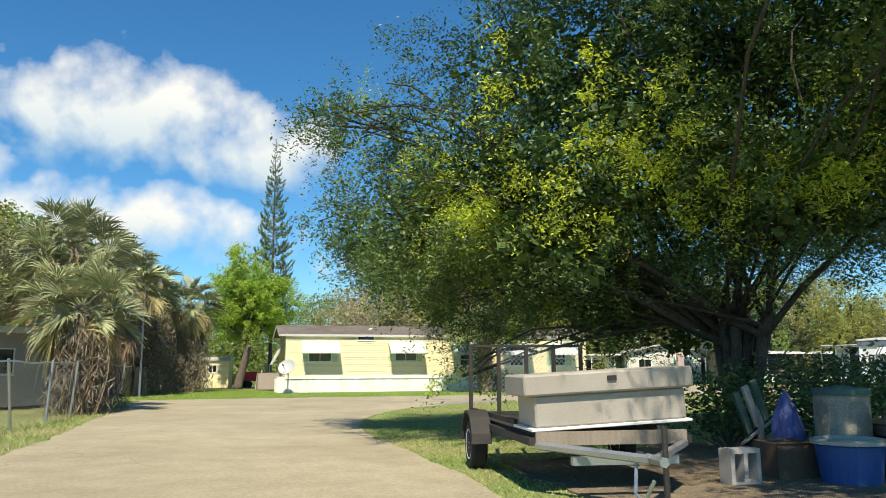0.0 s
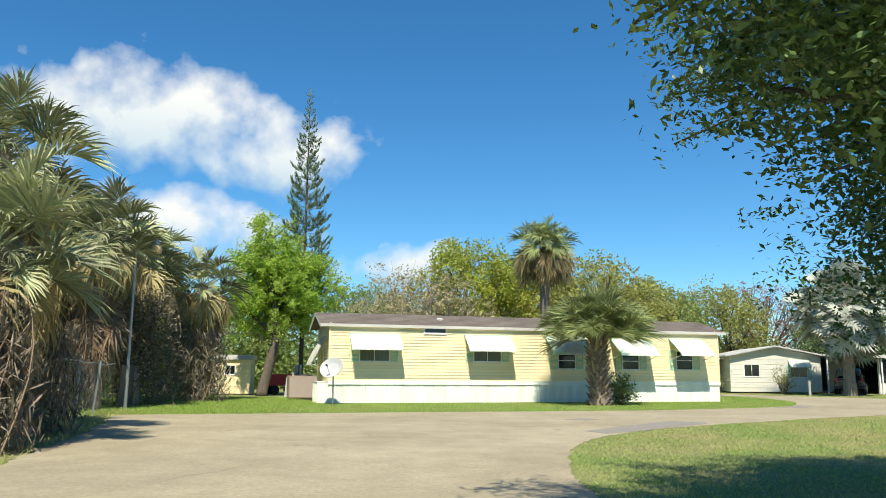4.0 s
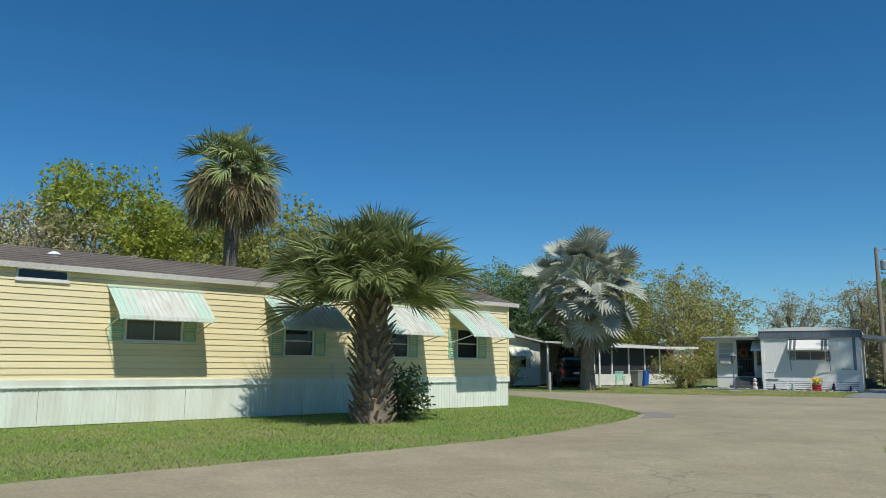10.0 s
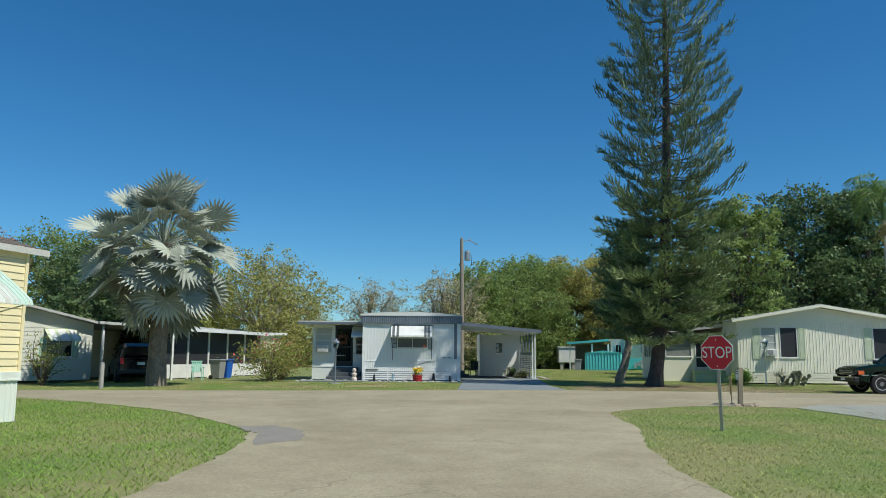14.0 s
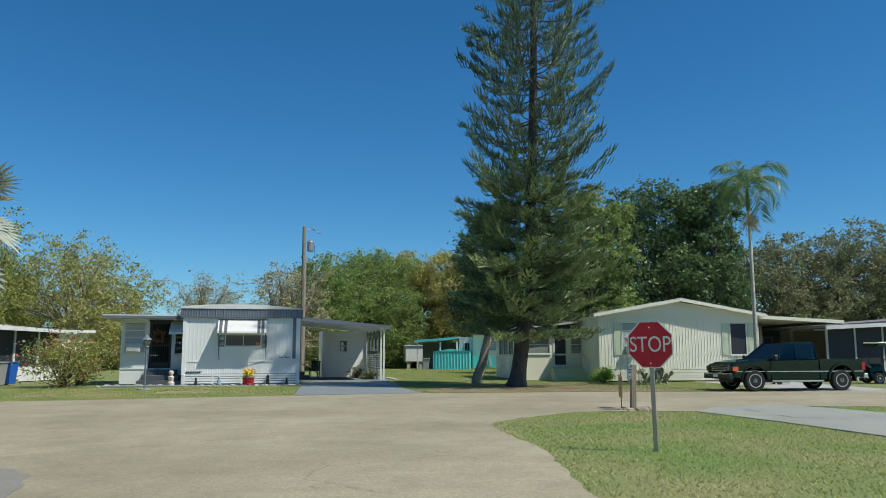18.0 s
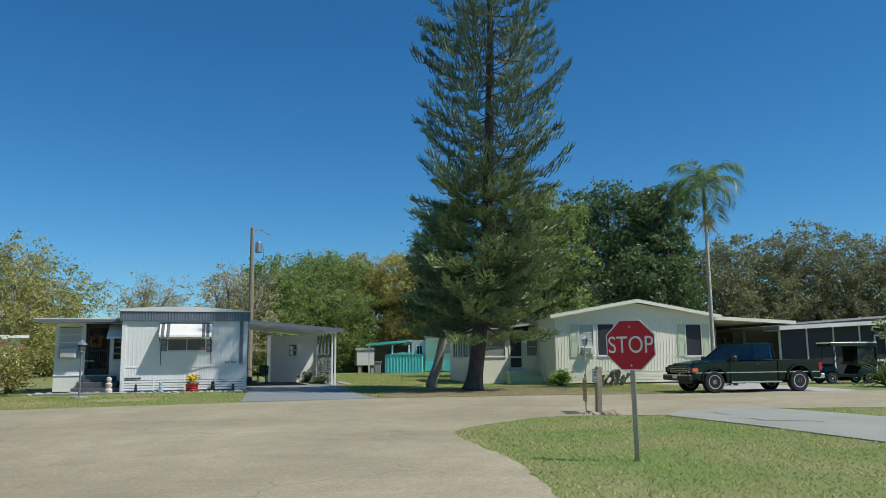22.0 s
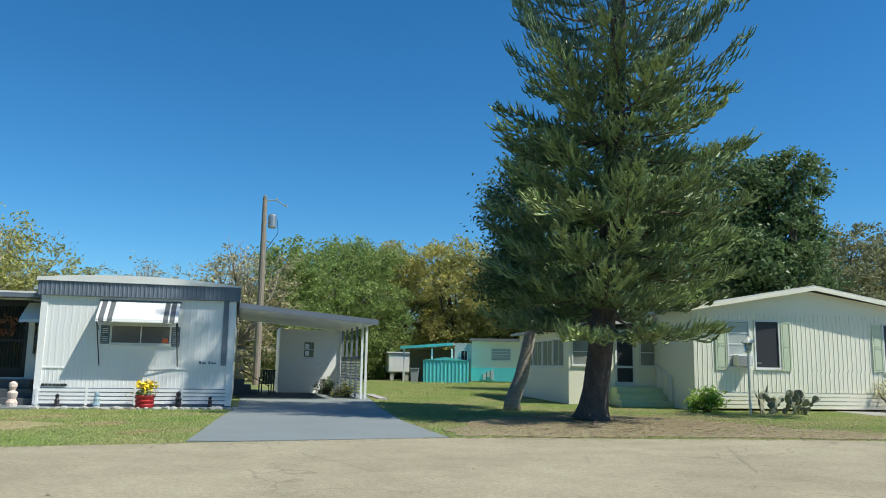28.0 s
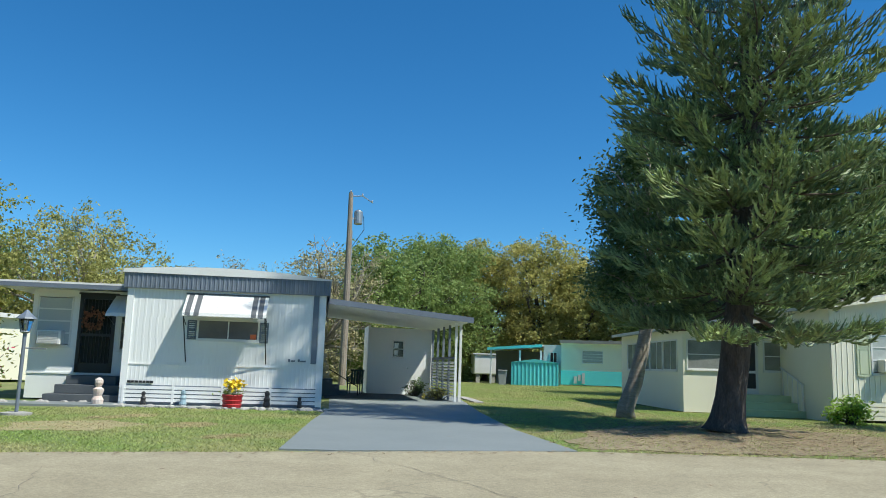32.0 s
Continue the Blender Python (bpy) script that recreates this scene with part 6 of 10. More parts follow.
def far_tree(x, y, h, w, leaf, seed, label, bark=None, n=21000, size=0.26, trunk=0.3, lo=0.1, aspect=0.8, lumps=26, tight=False):
    """A full crown of many lumps over a forked trunk."""
    rnd, rng = random.Random(seed), np.random.default_rng(seed)
    t = thing("tree", x, y, 0, 0, label, "tree")
    bl = []
    for i in range(lumps):
        q = (i + 0.5) / lumps
        a = i * 2.39996 + rnd.uniform(-0.4, 0.4)
        zz = lo + (0.93 - lo) * q
        env = math.sqrt(max(0.05, 1 - ((zz - 0.5) / 0.52) ** 2))
        r = w * env * rnd.uniform(0.35, 0.8)
        s = w * rnd.uniform(0.26, 0.42)
        bl.append((r * math.cos(a), r * math.sin(a), h * min(zz, 0.9), s, s, min(s * 0.85, h * 0.2)))
    bm = B()
    fork = Vector((rnd.uniform(-0.3, 0.3), rnd.uniform(-0.3, 0.3), h * 0.3))
    tube(bm, [(0, 0, 0), (fork.x * 0.4, fork.y * 0.4, h * 0.12), tuple(fork)], [trunk * 1.3, trunk, trunk * 0.75], 8)
    bare = aspect < 0.7
    for b in bl:
        pts = limb(bm, fork - Vector((0, 0, 0.2)), Vector(b[:3]), trunk * 0.45, 0.04, rnd, 0.12, 5, 4)
        for q in range(9 if bare else 2):
            limb(bm, pts[rnd.choice((2, 3))], Vector(b[:3]) + Vector((rnd.gauss(0, 1), rnd.gauss(0, 1), abs(rnd.gauss(0, 1)))) * b[3] * 0.45, 0.04, 0.012, rnd, 0.15, 4, 3)
    part("trunk", bm, bark or BARK, t, smooth=True)
    cl = max(60, n // 24)
    cc, p = blob_points(bl, cl, 24, rng, w * (0.06 if tight else 0.1), 0.7 if tight else 0.55, 0.15 if tight else 0.3)
    p[:, 2] = np.maximum(p[:, 2], 0.15)
    o = tris("crown", leaf_tris(p, rng, size, aspect), leaf, t)
    o["kind"] = "stuff"
    return t

# ---- trees behind the homes ----
LEAF_YELLOW = mat("yellow_green_leaf", (0.38, 0.42, 0.07), rough=0.5, var=0.1, scale=0.5, second=(0.26, 0.33, 0.07), amount=0.6, bump=0, island=0.3, translucent=0.45, spec=0.25)
LEAF_STRAW = mat("straw_green_leaf", (0.42, 0.4, 0.14), rough=0.55, var=0.1, scale=0.5, second=(0.34, 0.36, 0.12), amount=0.6, bump=0, island=0.3, translucent=0.4, spec=0.25)
WOODS_NORTH = [
    (-3, 71.5, 11.6, 5, LEAF_YELLOW, "large yellow-green tree behind the home", None),
    (2.1, 74.1, 10.6, 4.6, LEAF_YELLOW, "large yellow-green tree behind the home", None),
    (-4.5, 68, 8.4, 4.6, LEAF_BROWN, "bare grey-brown tree behind the home", PALEBARK),
    (6, 70, 9.8, 5.2, LEAF_OLIVE, "yellow-green tree behind the home", None),
    (10.5, 74, 8.6, 4.6, LEAF_OLIVE, "yellow-green tree behind the home", None),
    (2, 76, 9.6, 5.5, LEAF_OLIVE, "yellow-green tree behind the home", None),
    (15, 84, 9, 5, LEAF_MID, "green tree in the woods", None),
    (23, 90, 9.5, 6, LEAF_OLIVE, "olive tree in the woods", None),
    (29, 96, 11, 5.5, LEAF_RUSSET, "russet tree in the woods", None),
    (-8, 74, 9.6, 5, LEAF_BROWN, "brown winter tree in the woods", PALEBARK),
    (-19, 74, 9.5, 5, LEAF_MID, "green tree in the woods", None),
    (-27, 70, 10, 5.5, LEAF_OLIVE, "olive green tree in the woods", None),
    (-24, 58, 8, 4.2, LEAF_MID, "green tree behind the shed", None),
    (-31, 56, 10, 5, LEAF_DARK, "dark green tree in the woods", None),
    (-24, 47, 9.5, 4.5, LEAF_MID, "green tree behind the palms", None),
    (-22, 38, 9, 4.2, LEAF_MID, "green tree behind the palms", None),
    (-20, 29, 8.2, 3.8, LEAF_OLIVE, "olive green tree behind the palms", None),
]
WOODS_BEHIND = [
    (36, 95, 11, 5.5, LEAF_MID, "green tree in the woods", None),
    (33, 86, 8.5, 4.5, LEAF_DARK, "dark green tree behind the homes", None),
    (40, 88, 12.5, 5.5, LEAF_OLIVE, "olive tree with open crown", PALEBARK),
    (46, 92, 11.5, 5.5, LEAF_OLIVE, "yellow-green tree in the woods", None),
    (52, 97, 9.5, 4.6, LEAF_MID, "green tree in the woods", None),
    (57, 92, 12.2, 5, LEAF_STRAW, "yellow-green open-crowned tree in the woods", PALEBARK),
    (62.5, 94, 8.8, 5, LEAF_STRAW, "yellow-green open-crowned tree in the woods", PALEBARK),
    (51.5, 88, 9.2, 5, LEAF_STRAW, "yellow-green open-crowned tree in the woods", PALEBARK),
    (70, 90, 9.6, 5, LEAF_BROWN, "bare wide-crowned tree in the woods", PALEBARK),
    (58.5, 72, 8.2, 4.4, LEAF_BROWN, "bare grey-brown tree behind the home", PALEBARK),
    (65, 72.5, 9.4, 4.6, LEAF_MID, "green tree behind the carport", None),
    (72.5, 73, 11.2, 4.8, LEAF_MID, "tall green tree behind the carport", None),
    (76, 72, 11.8, 4.8, LEAF_MID, "green tree in the woods", None),
    (80.5, 70.5, 12.4, 4.4, LEAF_GOLD, "golden-leaved tree in the woods", None),
    (82, 66, 12.6, 5, LEAF_GOLD, "golden-leaved tree in the woods", None),
    (86, 57, 11, 5, LEAF_OLIVE, "olive tree in the woods", None),
    (56.5, 46.8, 12.4, 3.6, LEAF_MID, "bright green tree behind the cream home", None),
    (60.5, 43.4, 13.6, 4.2, LEAF_DARK, "large dark green tree behind the cream home", None),
    (61.5, 39.6, 13.6, 3.3, LEAF_DARK, "large dark green tree behind the cream home", None),
    (82, 50, 11, 5, LEAF_DARK, "dark green tree in the woods", None),
]
WOODS_EAST = [
    (76, 35, 10.4, 6.2, LEAF_OAK, "wide spreading olive-brown oak", None),
    (81, 28, 11.6, 7.2, LEAF_OAK, "wide spreading olive-brown oak", None),
    (83, 20, 10.9, 7.2, LEAF_OAK, "wide spreading olive-brown oak", None),
    (82, 12, 7.6, 6.8, LEAF_OAK, "wide spreading olive-brown oak", None),
    (86, 42, 10.5, 5.5, LEAF_OAK, "olive tree in the woods", None),
    (78, 4, 9, 5.2, LEAF_MID, "green tree in the woods", None),
    (90, 2, 9, 5.2, LEAF_DARK, "dark green tree in the woods", None),
    (82.5, 62.2, 10.5, 4.6, LEAF_GOLD, "golden-leaved tree behind the turquoise home", None),
    (82, 56, 10.5, 4.8, LEAF_MID, "green tree in the woods", None),
    (28, 74.5, 5.5, 3.4, LEAF_DARK, "broad dark green tree beside the home", None),
    (30.5, 76, 5.6, 3, LEAF_MID, "broad green tree beside the home", None),
    (10, 92, 9, 5.5, LEAF_OLIVE, "olive tree in the woods", None),
    (0, 90, 8.5, 5.5, LEAF_BROWN, "brown winter tree in the woods", None),
    (-12, 84, 9, 5.5, LEAF_MID, "green tree in the woods", None),
    (-34, 40, 10, 5, LEAF_MID, "green tree in the woods", None),
    (-30, 22, 9, 5, LEAF_OLIVE, "olive tree in the woods", None),
    (-26, 8, 9, 5, LEAF_MID, "green tree in the woods", None),
]
for k, (fx, fy, fh, fw2, lf, lab, bk) in enumerate(WOODS_NORTH + WOODS_BEHIND + WOODS_EAST):
    thin = lf in (LEAF_BROWN, LEAF_RUSSET)
    far_tree(fx, fy, fh, fw2, lf, 100 + k, lab, bark=bk, n=9000 if thin or fx < -25 or fy < 5 else 12000 if lf is LEAF_STRAW else 46000 if lf is LEAF_OAK else 32000 if fx > 60 else 20000 if lf is LEAF_OLIVE else 24000, size=0.19 if thin else 0.2, aspect=0.6 if thin else 0.8, lo=0.06 if fh < 12 else 0.12, tight=lf is LEAF_OAK, lumps=40 if lf is LEAF_OAK else 26)

# low scrub and undergrowth along the edge of the woods
rng = np.random.default_rng(77)
pts = []
for (ax, ay), (bx, by) in (((-40, 20), (-30, 66)), ((-30, 66), (-5, 80)), ((-5, 80), (30, 98)), ((30, 98), (72, 94)), ((72, 94), (92, 60)), ((92, 60), (96, 0)), ((96, 0), (70, -40))):
    n = 13000
    t = rng.uniform(0, 1, n)
    px = ax + (bx - ax) * t + rng.normal(size=n) * 2.2
    py = ay + (by - ay) * t + rng.normal(size=n) * 2.2
    hh = 1.8 + 3.6 * (0.5 + 0.5 * np.sin(t * 23 + ax)) * rng.uniform(0.4, 1, n)
    pts.append(np.stack([px, py, hh * rng.uniform(0, 1, n) ** 0.8], 1))
pts = np.concatenate(pts)
us = tris("undergrowth", leaf_tris(pts, rng, 0.3), LEAF_MID)
tagged(us, "tangled green undergrowth along the edge of the woods", "undergrowth", kind="stuff")

# clouds, far beyond the trees
cm = bpy.data.materials.new("cloud")
cm.use_nodes = True
cn, cl = cm.node_tree.nodes, cm.node_tree.links
cn.clear()
co = cn.new("ShaderNodeOutputMaterial")
tcc = cn.new("ShaderNodeTexCoord")
nz = cn.new("ShaderNodeTexNoise")
nz.inputs["Scale"].default_value, nz.inputs["Detail"].default_value, nz.inputs["Roughness"].default_value = 0.006, 7, 0.5
cl.new(tcc.outputs["Object"], nz.inputs["Vector"])
gr = cn.new("ShaderNodeSeparateXYZ")
cl.new(tcc.outputs["UV"], gr.inputs[0])


def cmath(op, a, b):
    nd = cn.new("ShaderNodeMath")
    nd.operation = op
    for i, vv in enumerate((a, b)):
        if isinstance(vv, (int, float)):
            nd.inputs[i].default_value = vv
        else:
            cl.new(vv, nd.inputs[i])
    return nd.outputs[0]


# the sheet thins out towards its edges (u, v run from -1 to 1)
rad = cmath('SQRT', cmath('ADD', cmath('MULTIPLY', gr.outputs[0], gr.outputs[0]), cmath('MULTIPLY', gr.outputs[1], gr.outputs[1])), 0)
dens = cmath('SUBTRACT', cmath('ADD', cmath('MULTIPLY', cmath('SUBTRACT', nz.outputs["Fac"], 0.5), 1.8), 0.74), rad)
mr = cn.new("ShaderNodeMapRange")
mr.inputs["From Min"].default_value, mr.inputs["From Max"].default_value = 0.0, 0.6
cl.new(dens, mr.inputs["Value"])
em = cn.new("ShaderNodeEmission")
cr = cn.new("ShaderNodeMix")
cr.data_type = 'RGBA'
cr.inputs["A"].default_value, cr.inputs["B"].default_value = (0.38, 0.53, 0.67, 1), (0.74, 0.765, 0.78, 1)
sh = cn.new("ShaderNodeMapRange")
sh.inputs["From Min"].default_value, sh.inputs["From Max"].default_value = -0.7, 0.35
cl.new(gr.outputs[1], sh.inputs["Value"])
cl.new(sh.outputs[0], cr.inputs["Factor"])
cl.new(cr.outputs["Result"], em.inputs["Color"])
em.inputs["Strength"].default_value = 0.95
tp = cn.new("ShaderNodeBsdfTransparent")
mx = cn.new("ShaderNodeMixShader")
cl.new(mr.outputs[0], mx.inputs[0])
cl.new(tp.outputs[0], mx.inputs[1])
cl.new(em.outputs[0], mx.inputs[2])
cl.new(mx.outputs[0], co.inputs["Surface"])


def cloud(az, el, w, h, roll=0):
    """A far cloud bank seen at an azimuth from +y and an elevation, in degrees."""
    D = 2600
    c = Vector((-math.sin(radians(az)) * math.cos(radians(el)), math.cos(radians(az)) * math.cos(radians(el)), math.sin(radians(el)))) * D
    me = bpy.data.meshes.new("cloud")
    hw, hh = D * math.tan(radians(w / 2)), D * math.tan(radians(h / 2))
    me.from_pydata([(-hw, -hh, 0), (hw, -hh, 0), (hw, hh, 0), (-hw, hh, 0)], [], [(0, 1, 2, 3)])
    uv = me.uv_layers.new(name="UVMap")
    for i, q in enumerate(((-1, -1), (1, -1), (1, 1), (-1, 1))):
        uv.data[i].uv = q
    ob = finish("cloud", me, cm)
    ob.matrix_basis = look(c, (0, 0, 0), roll)
    ob.visible_shadow = False
    tagged(ob, "bright white cumulus cloud bank low in the blue sky", "cloud", group="clouds", kind="structure")


cloud(23, 17.6, 30, 11)
cloud(13, 15.5, 16, 8)
cloud(24, 10.0, 34, 8)
cloud(40, 13, 26, 17)
cloud(4, 8.0, 12, 5)
cloud(-104, 3.2, 16, 4.5)

# ---- vehicles ----


def arch(cx, r, z0, n=9):
    return [(cx + r * math.cos(math.pi * i / (n - 1)), z0 + r * math.sin(math.pi * i / (n - 1))) for i in range(n)]


ALLOY = mat("silver_alloy", (0.55, 0.55, 0.56), rough=0.35, var=0.05, metal=0.25, bump=0)


def wheel(parent, x, y, r, w=0.22, rim=ALLOY, side=1):
    o = new("wheel")
    o.parent = parent
    o.matrix_basis = Matrix.Translation((x, y, r)) @ Matrix.Rotation(radians(90), 4, 'X')
    part("tyre", lathe(B(), [(r * 0.62, -w / 2), (r * 0.9, -w / 2), (r, -w * 0.36), (r, w * 0.36), (r * 0.9, w / 2), (r * 0.62, w / 2)], 24), RUBBER, o)
    part("rim", lathe(B(), [(r * 0.6, -w * 0.4), (r * 0.63, -w * 0.52), (r * 0.56, -w * 0.5), (r * 0.5, -w * 0.3), (r * 0.5, w * 0.3), (r * 0.56, w * 0.5), (r * 0.63, w * 0.52), (r * 0.6, w * 0.4)], 20), rim, o)
    for k in range(6):
        bm = box(B(), -r * 0.12, r * 0.12, r * 0.1, r * 0.56, -w * 0.46 if side < 0 else w * 0.34, -w * 0.34 if side < 0 else w * 0.46, m=Matrix.Rotation(k * math.tau / 6, 4, 'Z'))
        part("spoke", bm, rim, o)
    part("hub", lathe(B(), [(r * 0.22, -w * 0.5), (r * 0.22, w * 0.5)], 12), rim, o)
    return o


def softbox(bm, secs):
    """A body from cross-sections: (x, half width low, half width high, z low, z high)."""
    rings = []
    for x, wl, wh, zl, zh in secs:
        c = min(0.07, (zh - zl) * 0.3)
        rings.append([bm.verts.new(p) for p in ((x, -wl, zl), (x, wl, zl), (x, (wl + wh) / 2 + 0.012, (zl + zh) / 2), (x, wh, zh - c), (x, wh - c, zh), (x, -wh + c, zh), (x, -wh, zh - c), (x, -(wl + wh) / 2 - 0.012, (zl + zh) / 2))])
    for a, b in zip(rings, rings[1:]):
        for k in range(8):
            bm.faces.new((a[k], a[(k + 1) % 8], b[(k + 1) % 8], b[k]))
    bm.faces.new(rings[0])
    bm.faces.new(rings[-1][::-1])
    return bm


def pickup(x, y, rz):
    t = thing("pickup_truck", x, y, 0, rz, "dark green extended-cab pickup truck parked at the road edge", "truck")
    R = 0.37
    HW = 0.88
    # side panels with arches, front fenders, doors, bed
    fx, rx = 1.6, -1.62
    def side(name, poly, y0, y1):
        bm = prism(B(), poly, y0, y1)
        bmesh.ops.recalc_face_normals(bm, faces=bm.faces[:])
        part(name, bm, TRUCKGREEN, t)
    for s in (-1, 1):
        ya, yb = (HW - 0.09, HW) if s > 0 else (-HW, -HW + 0.09)
        side("front_fender", [(1.02, 0.42), *[p for p in arch(fx, 0.45, 0.4)][::-1], (2.36, 0.5), (2.4, 0.82), (2.3, 0.93), (1.02, 1.03)], ya, yb)
        side("door_panel", [(-0.78, 0.4), (1.0, 0.4), (1.0, 1.03), (-0.78, 1.06)], ya + 0.01 * s, yb - 0.0)
        side("bed_side", [(-2.5, 0.55), (-2.12, 0.46), *arch(rx, 0.47, 0.42)[::-1], (-0.82, 0.42), (-0.82, 1.05), (-2.5, 1.07)], ya, yb)
        boxpart("side_moulding", (-2.45, 2.3, yb if s > 0 else ya - 0.008, yb + 0.008 if s > 0 else ya, 0.66, 0.69), CHROME, t)
        boxpart("running_step", (-0.9, 1.0, (yb - 0.02) if s > 0 else ya - 0.06, yb + 0.06 if s > 0 else ya + 0.02, 0.33, 0.38), CHROME, t)
        for hx in (0.0, ):
            boxpart("door_handle", (-0.12, 0.06, yb if s > 0 else ya - 0.03, yb + 0.03 if s > 0 else ya, 0.93, 0.97), DARK, t)
        # flare over the rear wheel
        part("wheel_flare", prism(B(), [*arch(rx, 0.53, 0.42, 11), *arch(rx, 0.46, 0.42, 11)[::-1]], yb if s > 0 else ya - 0.05, yb + 0.05 if s > 0 else ya), TRUCKGREEN, t)
        part("wheel_flare", prism(B(), [*arch(fx, 0.5, 0.42, 11), *arch(fx, 0.44, 0.42, 11)[::-1]], yb if s > 0 else ya - 0.03, yb + 0.03 if s > 0 else ya), TRUCKGREEN, t)
    part("hood", softbox(B(), [(1.0, 0.8, 0.76, 0.8, 1.1), (1.6, 0.8, 0.76, 0.8, 1.07), (2.2, 0.8, 0.74, 0.75, 0.99), (2.4, 0.78, 0.7, 0.75, 0.9)]), TRUCKGREEN, t, smooth=False)
    part("cab", softbox(B(), [(-0.8, 0.84, 0.8, 0.42, 1.08), (1.02, 0.84, 0.8, 0.42, 1.1)]), TRUCKGREEN, t)
    # greenhouse
    roofz = 1.68
    part("cab_roof", softbox(B(), [(-0.78, 0.66, 0.62, roofz - 0.1, roofz - 0.02), (-0.3, 0.68, 0.64, roofz - 0.1, roofz), (0.3, 0.67, 0.62, roofz - 0.1, roofz - 0.03)]), TRUCKGREEN, t)
    cabglass = glass_mat("truck_window_glass", (0.08, 0.1, 0.095))
    def pane(name, pts, m=cabglass):
        bm = B()
        bm.faces.new([bm.verts.new(p) for p in pts])
        r = bmesh.ops.solidify(bm, geom=bm.faces[:], thickness=0.012)
        part(name, bm, m, t)
    pane("windscreen", [(1.0, -0.72, 1.09), (1.0, 0.72, 1.09), (0.32, 0.61, roofz - 0.07), (0.32, -0.61, roofz - 0.07)], DARKGLASS)
    pane("rear_window", [(-0.8, 0.7, 1.1), (-0.8, -0.7, 1.1), (-0.78, -0.6, roofz - 0.1), (-0.78, 0.6, roofz - 0.1)])
    for s in (-1, 1):
        pane("side_window", [(0.92, s * 0.795, 1.08), (0.02, s * 0.795, 1.08), (0.02, s * 0.66, roofz - 0.1), (0.36, s * 0.66, roofz - 0.1)])
        pane("quarter_window", [(-0.06, s * 0.795, 1.08), (-0.72, s * 0.795, 1.1), (-0.7, s * 0.66, roofz - 0.1), (-0.06, s * 0.66, roofz - 0.1)])
        for (xa, za), (xb, zb) in (((1.02, 1.06), (0.32, roofz - 0.05)), ((-0.02, 1.06), (-0.02, roofz - 0.05)), ((-0.78, 1.06), (-0.76, roofz - 0.05))):
            tube(bm := B(), [(xa, s * 0.79, za), (xb, s * 0.655, zb)], 0.035, 6)
            part("pillar", bm, TRUCKGREEN, t)
        m = new("mirror")
        m.parent = t
        boxpart("mirror_shell", (0.82, 0.94, s * 0.95 - 0.1, s * 0.95 + 0.1, 1.06, 1.22), DARK, m, bev=0.02)
        boxpart("mirror_arm", (0.85, 0.9, min(s * 0.8, s * 0.9), max(s * 0.8, s * 0.9), 1.08, 1.12), DARK, m)
        boxpart("headlight", (2.36, 2.45, s * 0.72 - 0.13, s * 0.72 + 0.13, 0.68, 0.86), GLASS, t)
        boxpart("headlight_reflector", (2.34, 2.36, s * 0.72 - 0.13, s * 0.72 + 0.13, 0.68, 0.86), CHROME, t)
        boxpart("turn_signal", (2.2, 2.4, s * 0.87 - 0.025, s * 0.87 + 0.02, 0.7, 0.84), ORANGE, t)
        boxpart("tail_light", (-2.53, -2.4, s * 0.86 - 0.05, s * 0.86 + 0.03, 0.72, 0.98), RED, t)
        wheel(t, fx, s * 0.78, R, side=-s)
        wheel(t, rx, s * 0.78, R, side=-s)
    for s in (-1, 1):
        boxpart("seat_back", (-0.32, -0.18, s * 0.36 - 0.24, s * 0.36 + 0.24, 1.05, 1.42), DARK, t, bev=0.04)
    part("steering_wheel", lathe(B(), [(0.17, -0.012), (0.19, 0.0), (0.17, 0.012)], 16, m=Matrix.Translation((0.55, 0.36, 1.16)) @ Matrix.Rotation(radians(65), 4, 'Y')), DARK, t)
    boxpart("bed_floor", (-2.48, -0.84, -0.79, 0.79, 0.6, 0.66), DARK, t)
    boxpart("bed_front", (-0.9, -0.83, -0.79, 0.79, 0.6, 1.05), TRUCKGREEN, t)
    boxpart("tailgate", (-2.52, -2.45, -0.79, 0.79, 0.6, 1.06), TRUCKGREEN, t)
    boxpart("bed_cover", (-2.46, -0.84, -0.8, 0.8, 1.055, 1.085), DARK, t, "black bed cover")
    boxpart("front_bumper", (2.36, 2.56, -0.87, 0.87, 0.42, 0.62), DARK, t, bev=0.03)
    boxpart("bumper_strip", (2.555, 2.57, -0.8, 0.8, 0.58, 0.62), CHROME, t)
    boxpart("rear_bumper", (-2.66, -2.5, -0.85, 0.85, 0.45, 0.6), CHROME, t, bev=0.02)
    boxpart("grille", (2.36, 2.42, -0.55, 0.55, 0.66, 0.86), DARK, t)
    for k in range(3):
        boxpart("grille_bar", (2.415, 2.43, -0.55, 0.55, 0.69 + k * 0.06, 0.705 + k * 0.06), CHROME, t)
    boxpart("number_plate", (2.57, 2.578, -0.15, 0.15, 0.48, 0.58), SIGNWHITE, t)
    boxpart("chassis", (-2.3, 2.2, -0.45, 0.45, 0.3, 0.45), DARK, t)
    return t


pickup(34.78, 35.74, 121)


